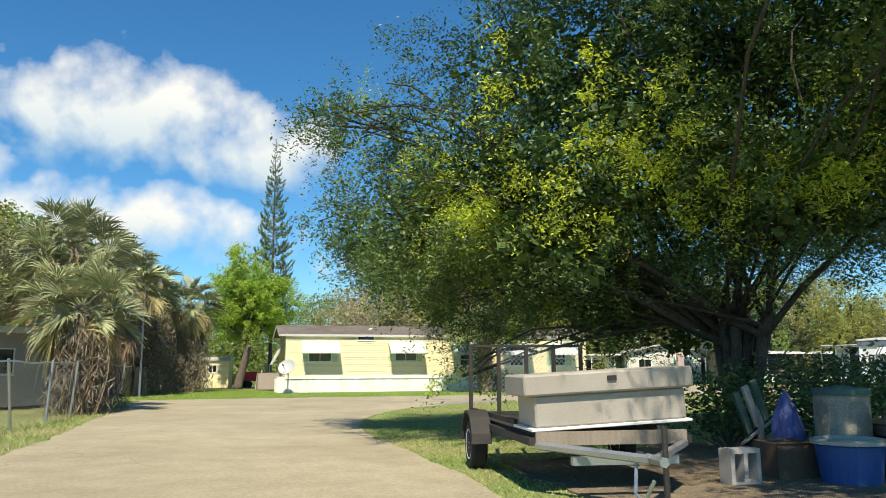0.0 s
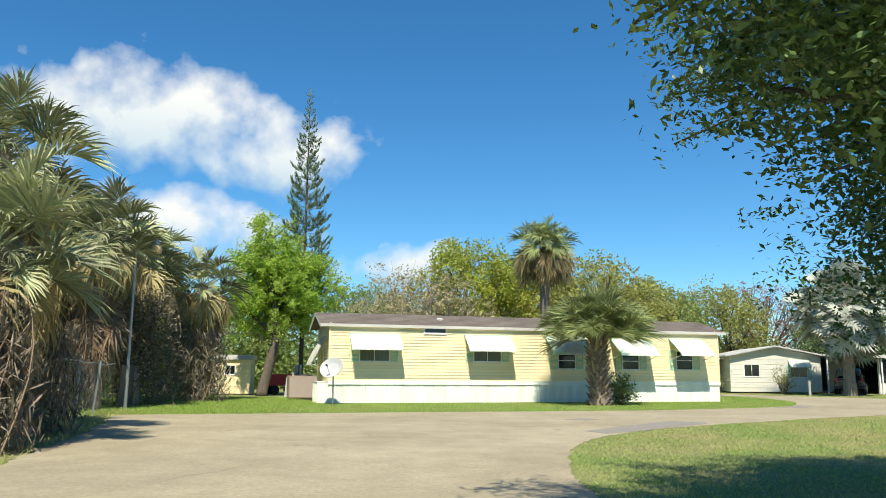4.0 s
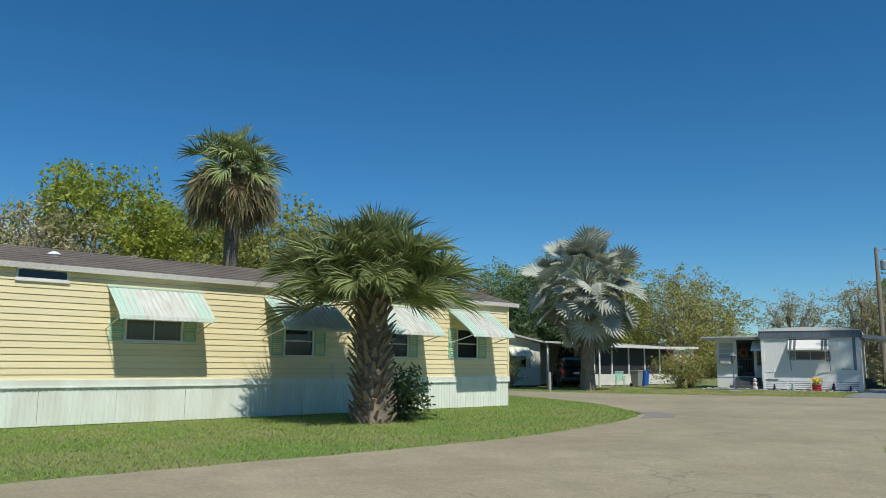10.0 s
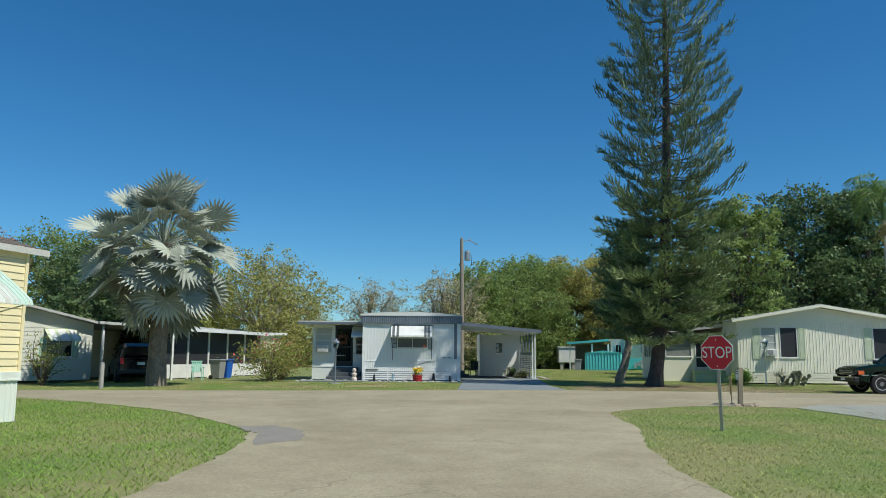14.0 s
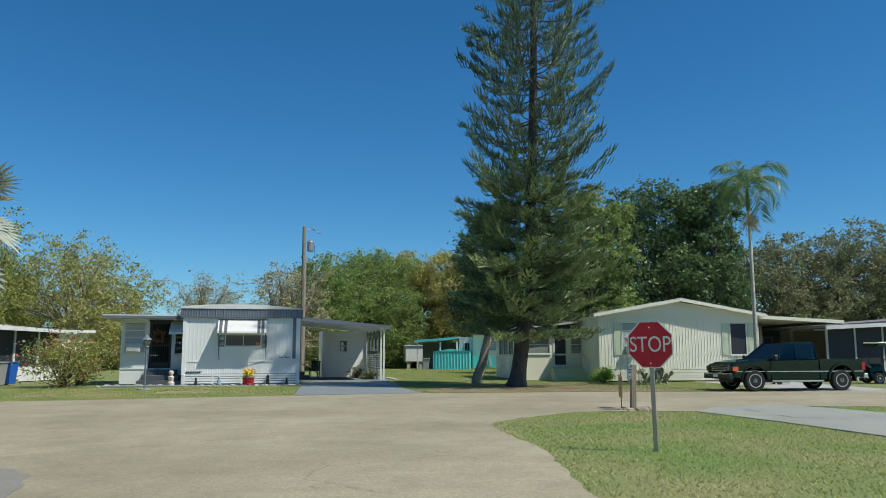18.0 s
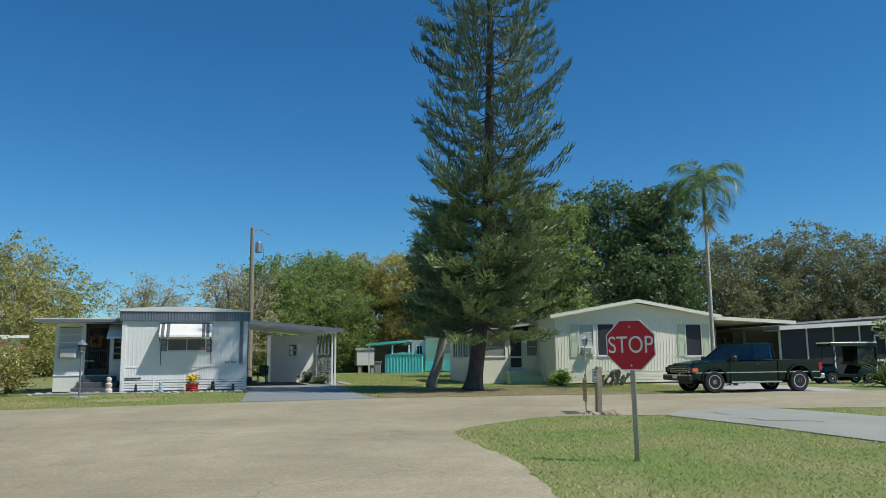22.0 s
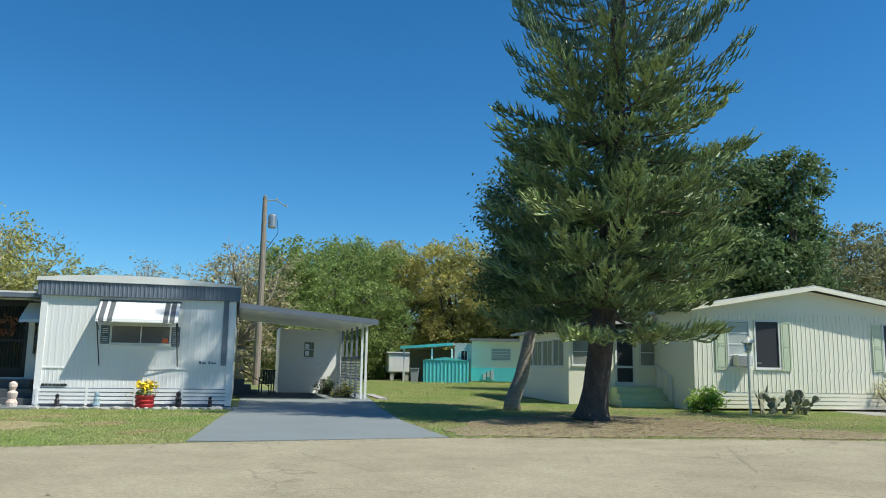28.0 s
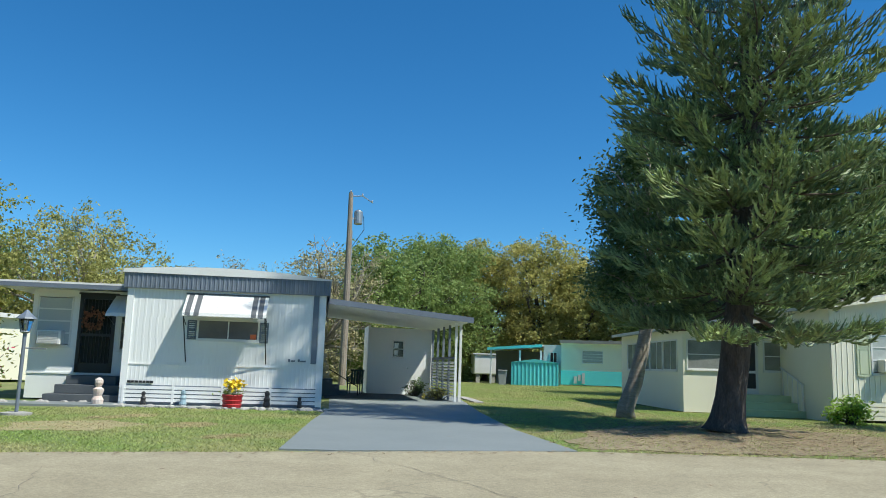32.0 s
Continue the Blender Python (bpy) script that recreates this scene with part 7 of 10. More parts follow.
def suv(x, y, rz):
    t = thing("car", x, y, 0, rz, "black sport utility car parked under a carport", "car")
    BLK = mat("black_car_paint", (0.008, 0.008, 0.009), rough=0.15, bump=0)
    bm = softbox(B(), [(-2.3, 0.85, 0.8, 0.4, 1.0), (-2.1, 0.92, 0.88, 0.35, 1.05), (1.2, 0.92, 0.88, 0.35, 1.05), (2.2, 0.88, 0.8, 0.4, 0.92), (2.35, 0.8, 0.7, 0.45, 0.8)])
    part("body", bm, BLK, t)
    part("roof", softbox(B(), [(-2.1, 0.8, 0.66, 1.03, 1.6), (-1.7, 0.84, 0.68, 1.03, 1.74), (0.1, 0.84, 0.68, 1.03, 1.74), (1.0, 0.8, 0.74, 1.03, 1.08)]), BLK, t)
    for s in (-1, 1):
        for a, b in ((-1.6, -0.7), (-0.62, 0.28)):
            bm = B()
            bm.faces.new([bm.verts.new(p) for p in ((a, s * 0.862, 1.1), (b, s * 0.862, 1.1), (b - 0.05, s * 0.75, 1.62), (a + 0.05, s * 0.75, 1.62))])
            bmesh.ops.solidify(bm, geom=bm.faces[:], thickness=0.01)
            part("side_window", bm, DARKGLASS, t)
        for xx in (-1.45, 1.45):
            wheel(t, xx, s * 0.84, 0.36, side=-s)
        boxpart("tail_light", (-2.34, -2.24, s * 0.78 - 0.07, s * 0.78 + 0.07, 0.85, 1.1), RED, t)
    bm = B()
    bm.faces.new([bm.verts.new(p) for p in ((-2.15, -0.68, 1.1), (-2.15, 0.68, 1.1), (-1.98, 0.6, 1.58), (-1.98, -0.6, 1.58))])
    bmesh.ops.solidify(bm, geom=bm.faces[:], thickness=0.01)
    part("rear_window", bm, DARKGLASS, t)
    boxpart("number_plate", (-2.36, -2.33, -0.16, 0.16, 0.8, 0.92), SIGNWHITE, t)
    boxpart("bumper", (-2.4, -2.25, -0.88, 0.88, 0.42, 0.62), DARK, t, bev=0.03)
    return t


# ---- road furniture ----
sg = thing("stop_sign", 15.04, 37.745, 0, -14, "red octagonal stop sign on a leaning steel post", "stop sign")
W = 0.6
bm = B()
oct_ = [(W / 2 / math.cos(math.pi / 8) * math.cos(math.pi / 8 + k * math.pi / 4), 1.36 + W / 2 / math.cos(math.pi / 8) * math.sin(math.pi / 8 + k * math.pi / 4)) for k in range(8)]
SM = Matrix.Rotation(radians(-90), 4, 'Z') @ Matrix.Rotation(radians(2.5), 4, 'X')
part("sign_border", prism(B(), oct_, -0.003, 0.003, m=SM), SIGNWHITE, sg)
inner = [(x * 0.955, 1.36 + (z - 1.36) * 0.955) for x, z in oct_]
part("sign_face", prism(B(), inner, -0.0045, -0.003, m=SM), SIGNRED, sg, "red sign face")
text("sign_text", "STOP", 0.285, SIGNWHITE, sg, SM @ Matrix.Translation((0, -0.007, 1.355)) @ Matrix.Rotation(radians(90), 4, 'X') @ Matrix.Diagonal((0.82, 1.0, 1, 1)), label="white lettering")
for z in (1.12, 1.58):
    part("bolt", lathe(B(), [(0.013, 0), (0.013, 0.006)], 8, m=SM @ Matrix.Translation((0, -0.004, z)) @ Matrix.Rotation(radians(90), 4, 'X')), CHROME, sg)
bm = B()
for a, b in ((-0.028, -0.022), (0.022, 0.028)):
    box(bm, a, b, 0.006, 0.03, -0.3, 1.6, m=SM)
box(bm, -0.022, 0.022, 0.004, 0.01, -0.3, 1.6, m=SM)
for k in range(28):
    box(bm, -0.006, 0.006, 0.0025, 0.0045, 0.05 + k * 0.036, 0.062 + k * 0.036, m=SM)
part("post", bm, STEEL, sg, "perforated steel channel post")

pt = thing("wooden_post", 22.65, 39.16, 0, -62, "short weathered wooden post with a framed white notice among rocks", "post")
TILTP = pose(0, 0, 0, 1.2, 1.5, 0)
bm = B()
box(bm, -0.06, 0.06, -0.06, 0.06, -0.1, 1.02, m=TILTP, bev=0.012)
part("pole", bm, mat("weathered_post_wood", (0.36, 0.3, 0.22), rough=0.9, var=0.2, scale=6, second=(0.2, 0.17, 0.13), amount=0.6, bump=0.4, bscale=40, stretch=(1, 1, 0.15)), pt)
bm = B()
for a, b, c, d in ((-0.15, 0.15, 0.68, 0.7), (-0.15, 0.15, 0.95, 0.97), (-0.15, -0.13, 0.7, 0.95), (0.13, 0.15, 0.7, 0.95)):
    box(bm, -0.085, -0.062, a, b, c, d, m=TILTP)
part("notice_frame", bm, STEEL, pt)
boxpart("notice", (-0.076, -0.063, -0.13, 0.13, 0.7, 0.95), SIGNWHITE, pt, "white printed notice", m=TILTP)
for k, (w0, z0) in enumerate(((0.09, 0.89), (0.07, 0.83), (0.05, 0.74))):
    boxpart("print_bar", (-0.08, -0.076, -w0, w0, z0, z0 + (0.03 if k < 2 else 0.015)), GREYSTRIPE, pt, m=TILTP)
FADEDINK = mat("faded_sign_ink", (0.4, 0.25, 0.11), rough=0.7)
ys = thing("yard_sign", 23.17, 39.51, 0, -70, "faded tan yard sign with rounded corners on a metal stake", "sign")
tube(bm := B(), [(0.008, 0, -0.05), (0.008, 0, 0.85)], 0.011, 6)
part("stake", bm, RUST, ys)
rim = [(sx * (0.165 + 0.05 * math.cos(a)), 0.505 + sz * (0.205 + 0.05 * math.sin(a))) for sx, sz, a0 in ((1, 1, 0), (-1, 1, 90), (-1, -1, 0), (1, -1, 90)) for a in (radians(q if a0 == 0 else 90 - q) for q in (0, 30, 60, 90))]
TILTS = Matrix.Rotation(radians(-90), 4, 'Z') @ Matrix.Rotation(radians(2.5), 4, 'Y')
part("board", prism(B(), rim, -0.012, -0.004, m=TILTS), mat("faded_tan_sign", (0.62, 0.42, 0.19), rough=0.65, var=0.15, scale=6, second=(0.52, 0.37, 0.18), amount=0.5), ys)
boxpart("top_band", (-0.2, 0.2, -0.016, -0.012, 0.6, 0.71), mat("sign_brown_band", (0.36, 0.28, 0.17), rough=0.65, var=0.15, scale=8), ys, "dark brown printed band", m=TILTS)
for k in range(4):
    boxpart("print_bar", (-0.14 + 0.03 * (k % 2), 0.14 - 0.03 * (k % 2), -0.016, -0.012, 0.33 + k * 0.07, 0.352 + k * 0.07), FADEDINK, ys, m=TILTS)


def rock(x, y, s, seed, name="rock", label="rough pale rock at the foot of a post", z=0.0, group="rocks"):
    rnd = random.Random(seed)
    bm = B()
    bmesh.ops.create_icosphere(bm, subdivisions=2, radius=1)
    for v in bm.verts:
        v.co *= 1 + 0.35 * noise.noise(v.co * 1.3 + Vector((seed * 3.1, 0, 0)))
        v.co = Vector((v.co.x * s, v.co.y * s * rnd.uniform(0.7, 0.75), max(v.co.z * s * 0.6, -0.15 * s)))
    o = part(name, bm, STONE)
    o.matrix_basis = pose(x, y, z + 0.12 * s, 0, 0, rnd.uniform(0, 360))
    return tagged(o, label, "rock", group)


rnd = random.Random(8)
for k in range(9):
    rock(22.75 + rnd.uniform(-0.35, 0.4), 39.15 + rnd.uniform(-0.4, 0.3), rnd.uniform(0.07, 0.15), k)
rs = []
for k in range(26):
    u = k / 26
    rs.append((30.55 + 2.85 * u * 1.0, 58.55 - 4.25 * u))
for k, (rx_, ry_) in enumerate(rs):
    rock(rx_ - 0.15 + rnd.uniform(-0.12, 0.08), ry_ - 0.1 + rnd.uniform(-0.1, 0.1), rnd.uniform(0.07, 0.13), 40 + k, label="white edging stone along the skirting", group="edging stones").data.materials[0] = CONCRETE
for k in range(10):
    rock(28.6 + rnd.uniform(-0.2, 0.4) + k * 0.22, 60.9 + rnd.uniform(-0.2, 0.2) - k * 0.12, rnd.uniform(0.1, 0.18), 80 + k, label="white edging stone by the porch walk", group="edging stones").data.materials[0] = CONCRETE


def lamp_post(x, y, h, material, label, arm=True):
    t = thing("lamp_post", x, y, 0, 0, label, "lamp post")
    tube(bm := B(), [(0, 0, -0.1), (0, 0, h)], 0.034, 10)
    part("pole", bm, material, t)
    part("lantern_base", lathe(B(), [(0.05, h), (0.1, h + 0.03), (0.09, h + 0.05)], 8), material, t)
    bm = B()
    lathe(bm, [(0.09, h + 0.05), (0.14, h + 0.28)], 6)
    o = part("lantern_glass", bm, GLASS, t)
    o.visible_shadow = False
    for k in range(6):
        a = k * math.tau / 6
        tube(bm := B(), [(0.09 * math.cos(a), 0.09 * math.sin(a), h + 0.05), (0.14 * math.cos(a), 0.14 * math.sin(a), h + 0.28)], 0.008, 4)
        part("lantern_bar", bm, material, t)
    part("lantern_cap", lathe(B(), [(0.19, h + 0.28), (0.17, h + 0.31), (0.07, h + 0.4), (0.02, h + 0.46)], 8), material, t)
    if arm:
        tube(bm := B(), [(0.0, 0, h - 0.28), (0.24, -0.34, h - 0.28)], 0.012, 6)
        part("ladder_arm", bm, material, t)
    return t


lp = lamp_post(27.2, 57.4, 1.55, SLATE, "grey garden lamp post with a lantern head")
part("stone_ring", lathe(B(), [(0.28, -0.02), (0.28, 0.05), (0.2, 0.06)], 14), CONCRETE, lp)
lamp_post(39.6, 41.85, 1.72, CREAM, "cream garden lamp post with a lantern head")


def utility_pole(x, y, h, rz, r=0.17):
    t = thing("utility_pole", x, y, 0, rz, "weathered wooden utility pole with a transformer", "utility pole")
    tube(bm := B(), [(0, 0, -0.2), (0.03, 0, h * 0.5), (0, 0, h)], [r * 1.15, r, r * 0.72], 10)
    part("pole", bm, WOODGREY, t)
    tube(bm := B(), [(0.2, 0.05, 0), (0.16, 0.04, h * 0.8)], 0.06, 8)
    part("conduit", bm, STEEL, t)
    part("transformer", lathe(B(), [(0.2, h - 1.75), (0.24, h - 1.7), (0.24, h - 1.05), (0.18, h - 0.98), (0.06, h - 0.92)], 14, m=Matrix.Translation((0.5, 0, 0))), STEEL, t)
    boxpart("bracket", (0.1, 0.35, -0.03, 0.03, h - 1.5, h - 1.4), STEEL, t)
    tube(bm := B(), [(0, 0, h - 0.2), (0.7, 0, h - 0.1), (1.35, 0, h - 0.42)], 0.03, 6)
    part("arm", bm, STEEL, t)
    for xx, zz in ((0.7, h - 0.1), (1.3, h - 0.4), (0, h)):
        part("insulator", lathe(B(), [(0.03, zz), (0.06, zz + 0.06), (0.03, zz + 0.14)], 8, m=Matrix.Translation((xx, 0, 0))), STEEL, t)
    tube(bm := B(), [(0.5, 0, h - 0.9), (0.85, 0.05, h - 1.3), (0.9, 0.05, h - 2.0), (0.5, 0.05, h - 2.6), (0.15, 0.04, h - 3.1)], 0.018, 5)
    part("cable", bm, RUBBER, t)
    return t


utility_pole(52.9, 67.0, 10.6, -35)
utility_pole(68.5, 21.2, 9.4, -60, r=0.14)

# street lamp by the fence
sl = thing("street_lamp", -14.4, 36.9, 0, 0, "thin steel street lamp with a bell-shaped head", "street lamp")
tube(bm := B(), [(0, 0, -0.1), (0, 0, 5.2)], [0.06, 0.045], 8)
part("pole", bm, STEEL, sl)
tube(bm := B(), [(0, 0, 5.1), (0.25, 0, 5.42), (0.62, 0, 5.5)], 0.025, 6)
part("arm", bm, STEEL, sl)
part("lamp_head", lathe(B(), [(0.03, 5.62), (0.07, 5.58), (0.08, 5.45), (0.16, 5.4)], 12, m=Matrix.Translation((0.7, 0, 0))), STEEL, sl)
part("lamp_globe", lathe(B(), [(0.16, 5.4), (0.17, 5.28), (0.15, 5.16), (0.1, 5.14)], 12, m=Matrix.Translation((0.7, 0, 0))), mat("amber_globe", (0.6, 0.42, 0.2), rough=0.3, bump=0), sl, "amber glass globe")

# ---- fence on the west side ----
fe = thing("chain_link_fence", 0, 0, 0, 0, "old chain-link fence with leaning steel posts", "fence")
FP = [(-8.9, 14.5), (-9.35, 17.0), (-9.9, 19.5), (-10.5, 22.0), (-11.2, 25.2), (-12.1, 28.2), (-13.2, 31.2), (-14.1, 34.0), (-14.6, 36.4)]
rnd = random.Random(12)
FH = 1.5
for k, (a, b) in enumerate(zip(FP, FP[1:])):
    tube(bm := B(), [(a[0], a[1], -0.1), (a[0] + rnd.uniform(-0.05, 0.3), a[1] + rnd.uniform(-0.3, 0.2), FH + 0.05)], 0.032, 8)
    part("post", bm, STEEL, fe)
    tube(bm := B(), [(a[0], a[1], FH), ((a[0] + b[0]) / 2, (a[1] + b[1]) / 2, FH + rnd.uniform(-0.08, 0.02)), (b[0], b[1], FH)], 0.02, 6)
    part("top_rail", bm, STEEL, fe)
    L = math.dist(a, b)
    d = ((b[0] - a[0]) / L, (b[1] - a[1]) / L)
    vs, fs = [], []
    n = int((L + FH) / 0.085)
    for s in (-1, 1):
        for i in range(n):
            u0 = -FH + i * 0.085 if s > 0 else i * 0.085
            p0, p1 = (u0, 0.02), (u0 + s * FH, FH)
            if p0[0] > p1[0]:
                p0, p1 = p1, p0
            lo, hi = max(0, p0[0]), min(L, p1[0])
            if hi <= lo:
                continue
            f = lambda u: p0[1] + (p1[1] - p0[1]) * (u - p0[0]) / (p1[0] - p0[0])
            j = len(vs)
            for u, off in ((lo, 0), (hi, 0), (hi, 0.009), (lo, 0.009)):
                vs.append((a[0] + d[0] * u, a[1] + d[1] * u, f(u) + off))
            fs.append((j, j + 1, j + 2, j + 3))
    o = raw("wire_mesh", vs, fs, STEEL, fe)
BRN = mat("brown_panel", (0.2, 0.14, 0.11), rough=0.9, var=0.2, scale=4, bump=0.3)
fp = thing("fence_panel", -15.0, 37.6, 0, 98, "weathered brown sheet fence panels beside the lamp", "fence")
for k in range(3):
    boxpart("panel", (k * 0.95, k * 0.95 + 0.9, -0.02, 0.02, 0.05, 1.45), BRN if k < 2 else STEEL, fp, m=Matrix.Rotation(radians(3 - 3 * k), 4, 'X'))
# vines on the fence and trunk
DIMVINE = mat("dim_creeper", (0.21, 0.2, 0.125), rough=0.8, var=0.15, scale=0.8, second=(0.26, 0.2, 0.17), amount=0.6, bump=0, island=0.4, translucent=0.15)
# DRYVINE: dry creeper with the thicket's shadows put into its darker colour
DRYVINE = mat("shadow_dark_dry_creeper", (0.2, 0.155, 0.125), rough=0.9, var=0.15, scale=1.0, second=(0.15, 0.16, 0.08), amount=0.5, bump=0, island=0.4, translucent=0.1)
for k, (vx, vy, rr, hh, lf, dn) in enumerate(((-10.9, 23.3, 0.9, 2.4, DRYVINE, 2600), (-11.9, 26.5, 1.0, 2.2, DRYVINE, 1800), (-15.4, 40.4, 1.6, 4.2, DIMVINE, 7000), (-15.0, 44.5, 1.7, 3.8, DIMVINE, 7000), (-16.2, 35.5, 1.4, 2.6, DRYVINE, 2400), (-19.2, 48.6, 1.4, 2.2, LEAF_MID, 2600), (-13.9, 31.0, 0.9, 1.9, LEAF_MID, 900))):
    rng = np.random.default_rng(200 + k)
    a = rng.uniform(0, 6.28, dn)
    q = rng.uniform(0, 1, dn) ** 0.5
    z = hh * rng.uniform(0, 1, dn) ** 0.8
    w = rr * (1 - 0.45 * (z / hh) ** 2)
    P = np.stack([w * q * np.cos(a), w * q * np.sin(a), z], 1) + rng.normal(size=(dn, 3)) * 0.08
    P[:, 2] = np.maximum(P[:, 2], 0.05)
    t = thing("vine_thicket", vx, vy, 0, 0, "tangled vines and dry creepers by the fence", "shrub")
    o = quads("foliage", leaf_quads(P, rng, 0.42, 0.09, droop=1.4) if lf is DRYVINE or (lf is DIMVINE and k % 2) else leaf_quads(P, rng, 0.13, 0.5), lf, t)
    o["kind"] = "stuff"
    bm = B()
    rr2 = random.Random(k)
    for i in range(26):
        aa, b2 = rr2.uniform(0, 6.28), rr2.uniform(0.2, 1)
        limb(bm, (rr * b2 * math.cos(aa), rr * b2 * math.sin(aa), 0), (rr * 0.7 * math.cos(aa + 0.6), rr * 0.7 * math.sin(aa + 0.6), hh * rr2.uniform(0.5, 1.1)), 0.018, 0.008, rr2, 0.12, 4, 5)
    part("stem_tangle", bm, PALM_DEAD, t)["kind"] = "stuff"

# bare pale limbs leaning over the shed
dead = thing("dead_tree", -18.4, 50.4, 0, 0, "bare pale leaning limbs of a half-dead tree", "tree")
rd = random.Random(5)
bm = B()
base = limb(bm, (0, 0, 0), (1.0, 0.3, 2.2), 0.17, 0.13, rd, 0.08, 8, 5)
for e, r in (((3.1, 0.6, 4.4), 0.1), ((2.4, 0.2, 5.6), 0.09), ((3.4, 0.9, 3.3), 0.07), ((0.4, 0.4, 4.8), 0.08)):
    pts = limb(bm, base[-1], e, r, 0.025, rd, 0.12, 6, 6)
    for q in range(4):
        p = pts[rd.randint(2, 5)]
        limb(bm, p, p + Vector((rd.uniform(-0.3, 1.1), rd.uniform(-0.5, 0.5), rd.uniform(0.2, 1.0))), 0.03, 0.008, rd, 0.15, 5, 4)
part("trunk", bm, PALEBARK, dead, smooth=True)

# ---- shed and clutter beside the yellow home ----
shd = thing("garden_shed", -17.42, 54.6, 0, 8, "small pale yellow garden shed with a dark window", "shed")
bm = B()
holed(bm, 0, 2.2, 0.05, 1.95, 0, 0.05, [(0.85, 1.35, 1.15, 1.6)])
box(bm, 0, 0.05, 0.05, 2.0, 0.05, 1.95)
box(bm, 2.15, 2.2, 0.05, 2.0, 0.05, 1.95)
box(bm, 0.05, 2.15, 1.95, 2.0, 0.05, 1.95)
part("wall", bm, YELLOW, shd)
for k in range(14):
    for a, b in (((0, 0.83), (1.37, 2.2)) if 1.1 < 0.1 + k * 0.13 + 0.06 < 1.62 else ((0, 2.2),)):
        bm = B()
        plank(bm, a, b, 0.08 + k * 0.13, 0.13)
        part("siding_plank", bm, YELLOW, shd)
prism(bm := B(), [(-0.1, 1.93), (2.3, 1.93), (2.3, 2.0), (-0.1, 2.0)], -0.15, 0.3)
prism(bm, [(-0.1, 1.96), (2.3, 1.96), (2.3, 2.2), (-0.1, 2.2)], 0.3, 2.15)
part("roof", bm, METALROOF, shd)
window(shd, "window", 0.85, 1.35, 1.15, 1.6, 0.0, split='v', glass=DARKGLASS)

dish = thing("satellite_dish", -8.55, 42.4, 0, 17, "grey satellite dish on a steel pole by the yellow home", "satellite dish")
tube(bm := B(), [(0, 0, -0.1), (0, 0, 1.25)], 0.03, 8)
part("pole", bm, STEEL, dish)
DM = Matrix.Translation((-0.05, -0.1, 1.4)) @ Matrix.Rotation(radians(-38), 4, 'Z') @ Matrix.Rotation(radians(62), 4, 'X')
part("reflector", lathe(B(), [(0.02, 0.0), (0.28, 0.035), (0.5, 0.12), (0.505, 0.105), (0.28, 0.015), (0.02, -0.02)], 26, m=DM @ Matrix.Diagonal((1, 0.88, 1, 1))), mat("dish_grey", (0.5, 0.52, 0.52), rough=0.5), dish)
tube(bm := B(), [DM @ Vector((0, -0.3, 0.05)), DM @ Vector((0, -0.12, 0.42))], 0.014, 6)
part("feed_arm", bm, STEEL, dish)
part("feed_horn", lathe(B(), [(0.03, 0.4), (0.045, 0.5)], 8, m=DM @ Matrix.Translation((0, -0.1, 0))), DARK, dish)

acu = thing("air_conditioner_unit", -10.95, 48.6, 0, 17, "rusty brown air-conditioner unit on the grass", "air conditioner")
boxpart("casing", (-0.75, 0.75, -0.55, 0.55, 0.05, 1.1), mat("brown_metal_casing", (0.3, 0.24, 0.19), rough=0.7, var=0.15, scale=3), acu, bev=0.03)
boxpart("side_panel", (-0.7, 0.7, -0.562, -0.552, 0.12, 1.02), mat("faded_brown_panel", (0.38, 0.32, 0.28), rough=0.75, var=0.1, scale=2), acu)
part("fan_guard", lathe(B(), [(0.42, 1.1), (0.42, 1.13), (0.1, 1.16)], 16), DARK, acu)
for k, (px, py, hh) in enumerate(((-11.9, 50.2, 1.25), (-11.5, 50.6, 1.1), (-12.2, 50.9, 1.0))):
    t = thing("board_stack", px, py, 0, 20 + k * 14, "leaning grey scrap boards by the home", "boards", "scrap boards")
    for q in range(3):
        boxpart("board", (-0.06 + q * 0.05, -0.03 + q * 0.05, -0.25, 0.25 - 0.05 * q, 0.0, hh - 0.12 * q), WOODGREY if q % 2 else METALROOF, t, m=Matrix.Rotation(radians(6 + 3 * q), 4, 'Y'))
cart = thing("red_cart", -13.9, 56.8, 0, 30, "red metal trailer box with a grey back", "cart")
boxpart("box", (-0.9, 0.9, -0.5, 0.5, 0.5, 1.15), RED, cart, bev=0.02)
boxpart("back_board", (0.9, 1.0, -0.5, 0.5, 0.5, 1.7), METALROOF, cart)
for xx in (-0.55, 0.55):
    for yy in (-0.52, 0.52):
        wheel(cart, xx, yy, 0.26, 0.12, RUST)
wside = thing("mobile_home", -17.5, 22, 0, 78, "dim mauve-grey mobile home behind the fence", "mobile home")
bm = holed(B(), -8, 8, 0.1, 2.6, -1.9, -1.8, [(-5, -3.6, 1.2, 2.0), (-1, 0.4, 1.2, 2.0), (3.5, 4.9, 1.2, 2.0)])
box(bm, -8, 8, 1.8, 1.9, 0.1, 2.6)
box(bm, -8, -7.9, -1.8, 1.8, 0.1, 2.6)
box(bm, 7.9, 8, -1.8, 1.8, 0.1, 2.6)
part("wall", bm, mat("mauve_wall", (0.4, 0.35, 0.33), rough=0.7), wside)
for a in (-5, -1, 3.5):
    window(wside, "window", a, a + 1.4, 1.2, 2.0, -1.9, glass=DARKGLASS)
prism(bm := B(), [(-8.3, 2.55), (8.3, 2.55), (8.3, 2.75), (-8.3, 2.75)], -2.2, 2.2)
part("roof", bm, METALROOF, wside)

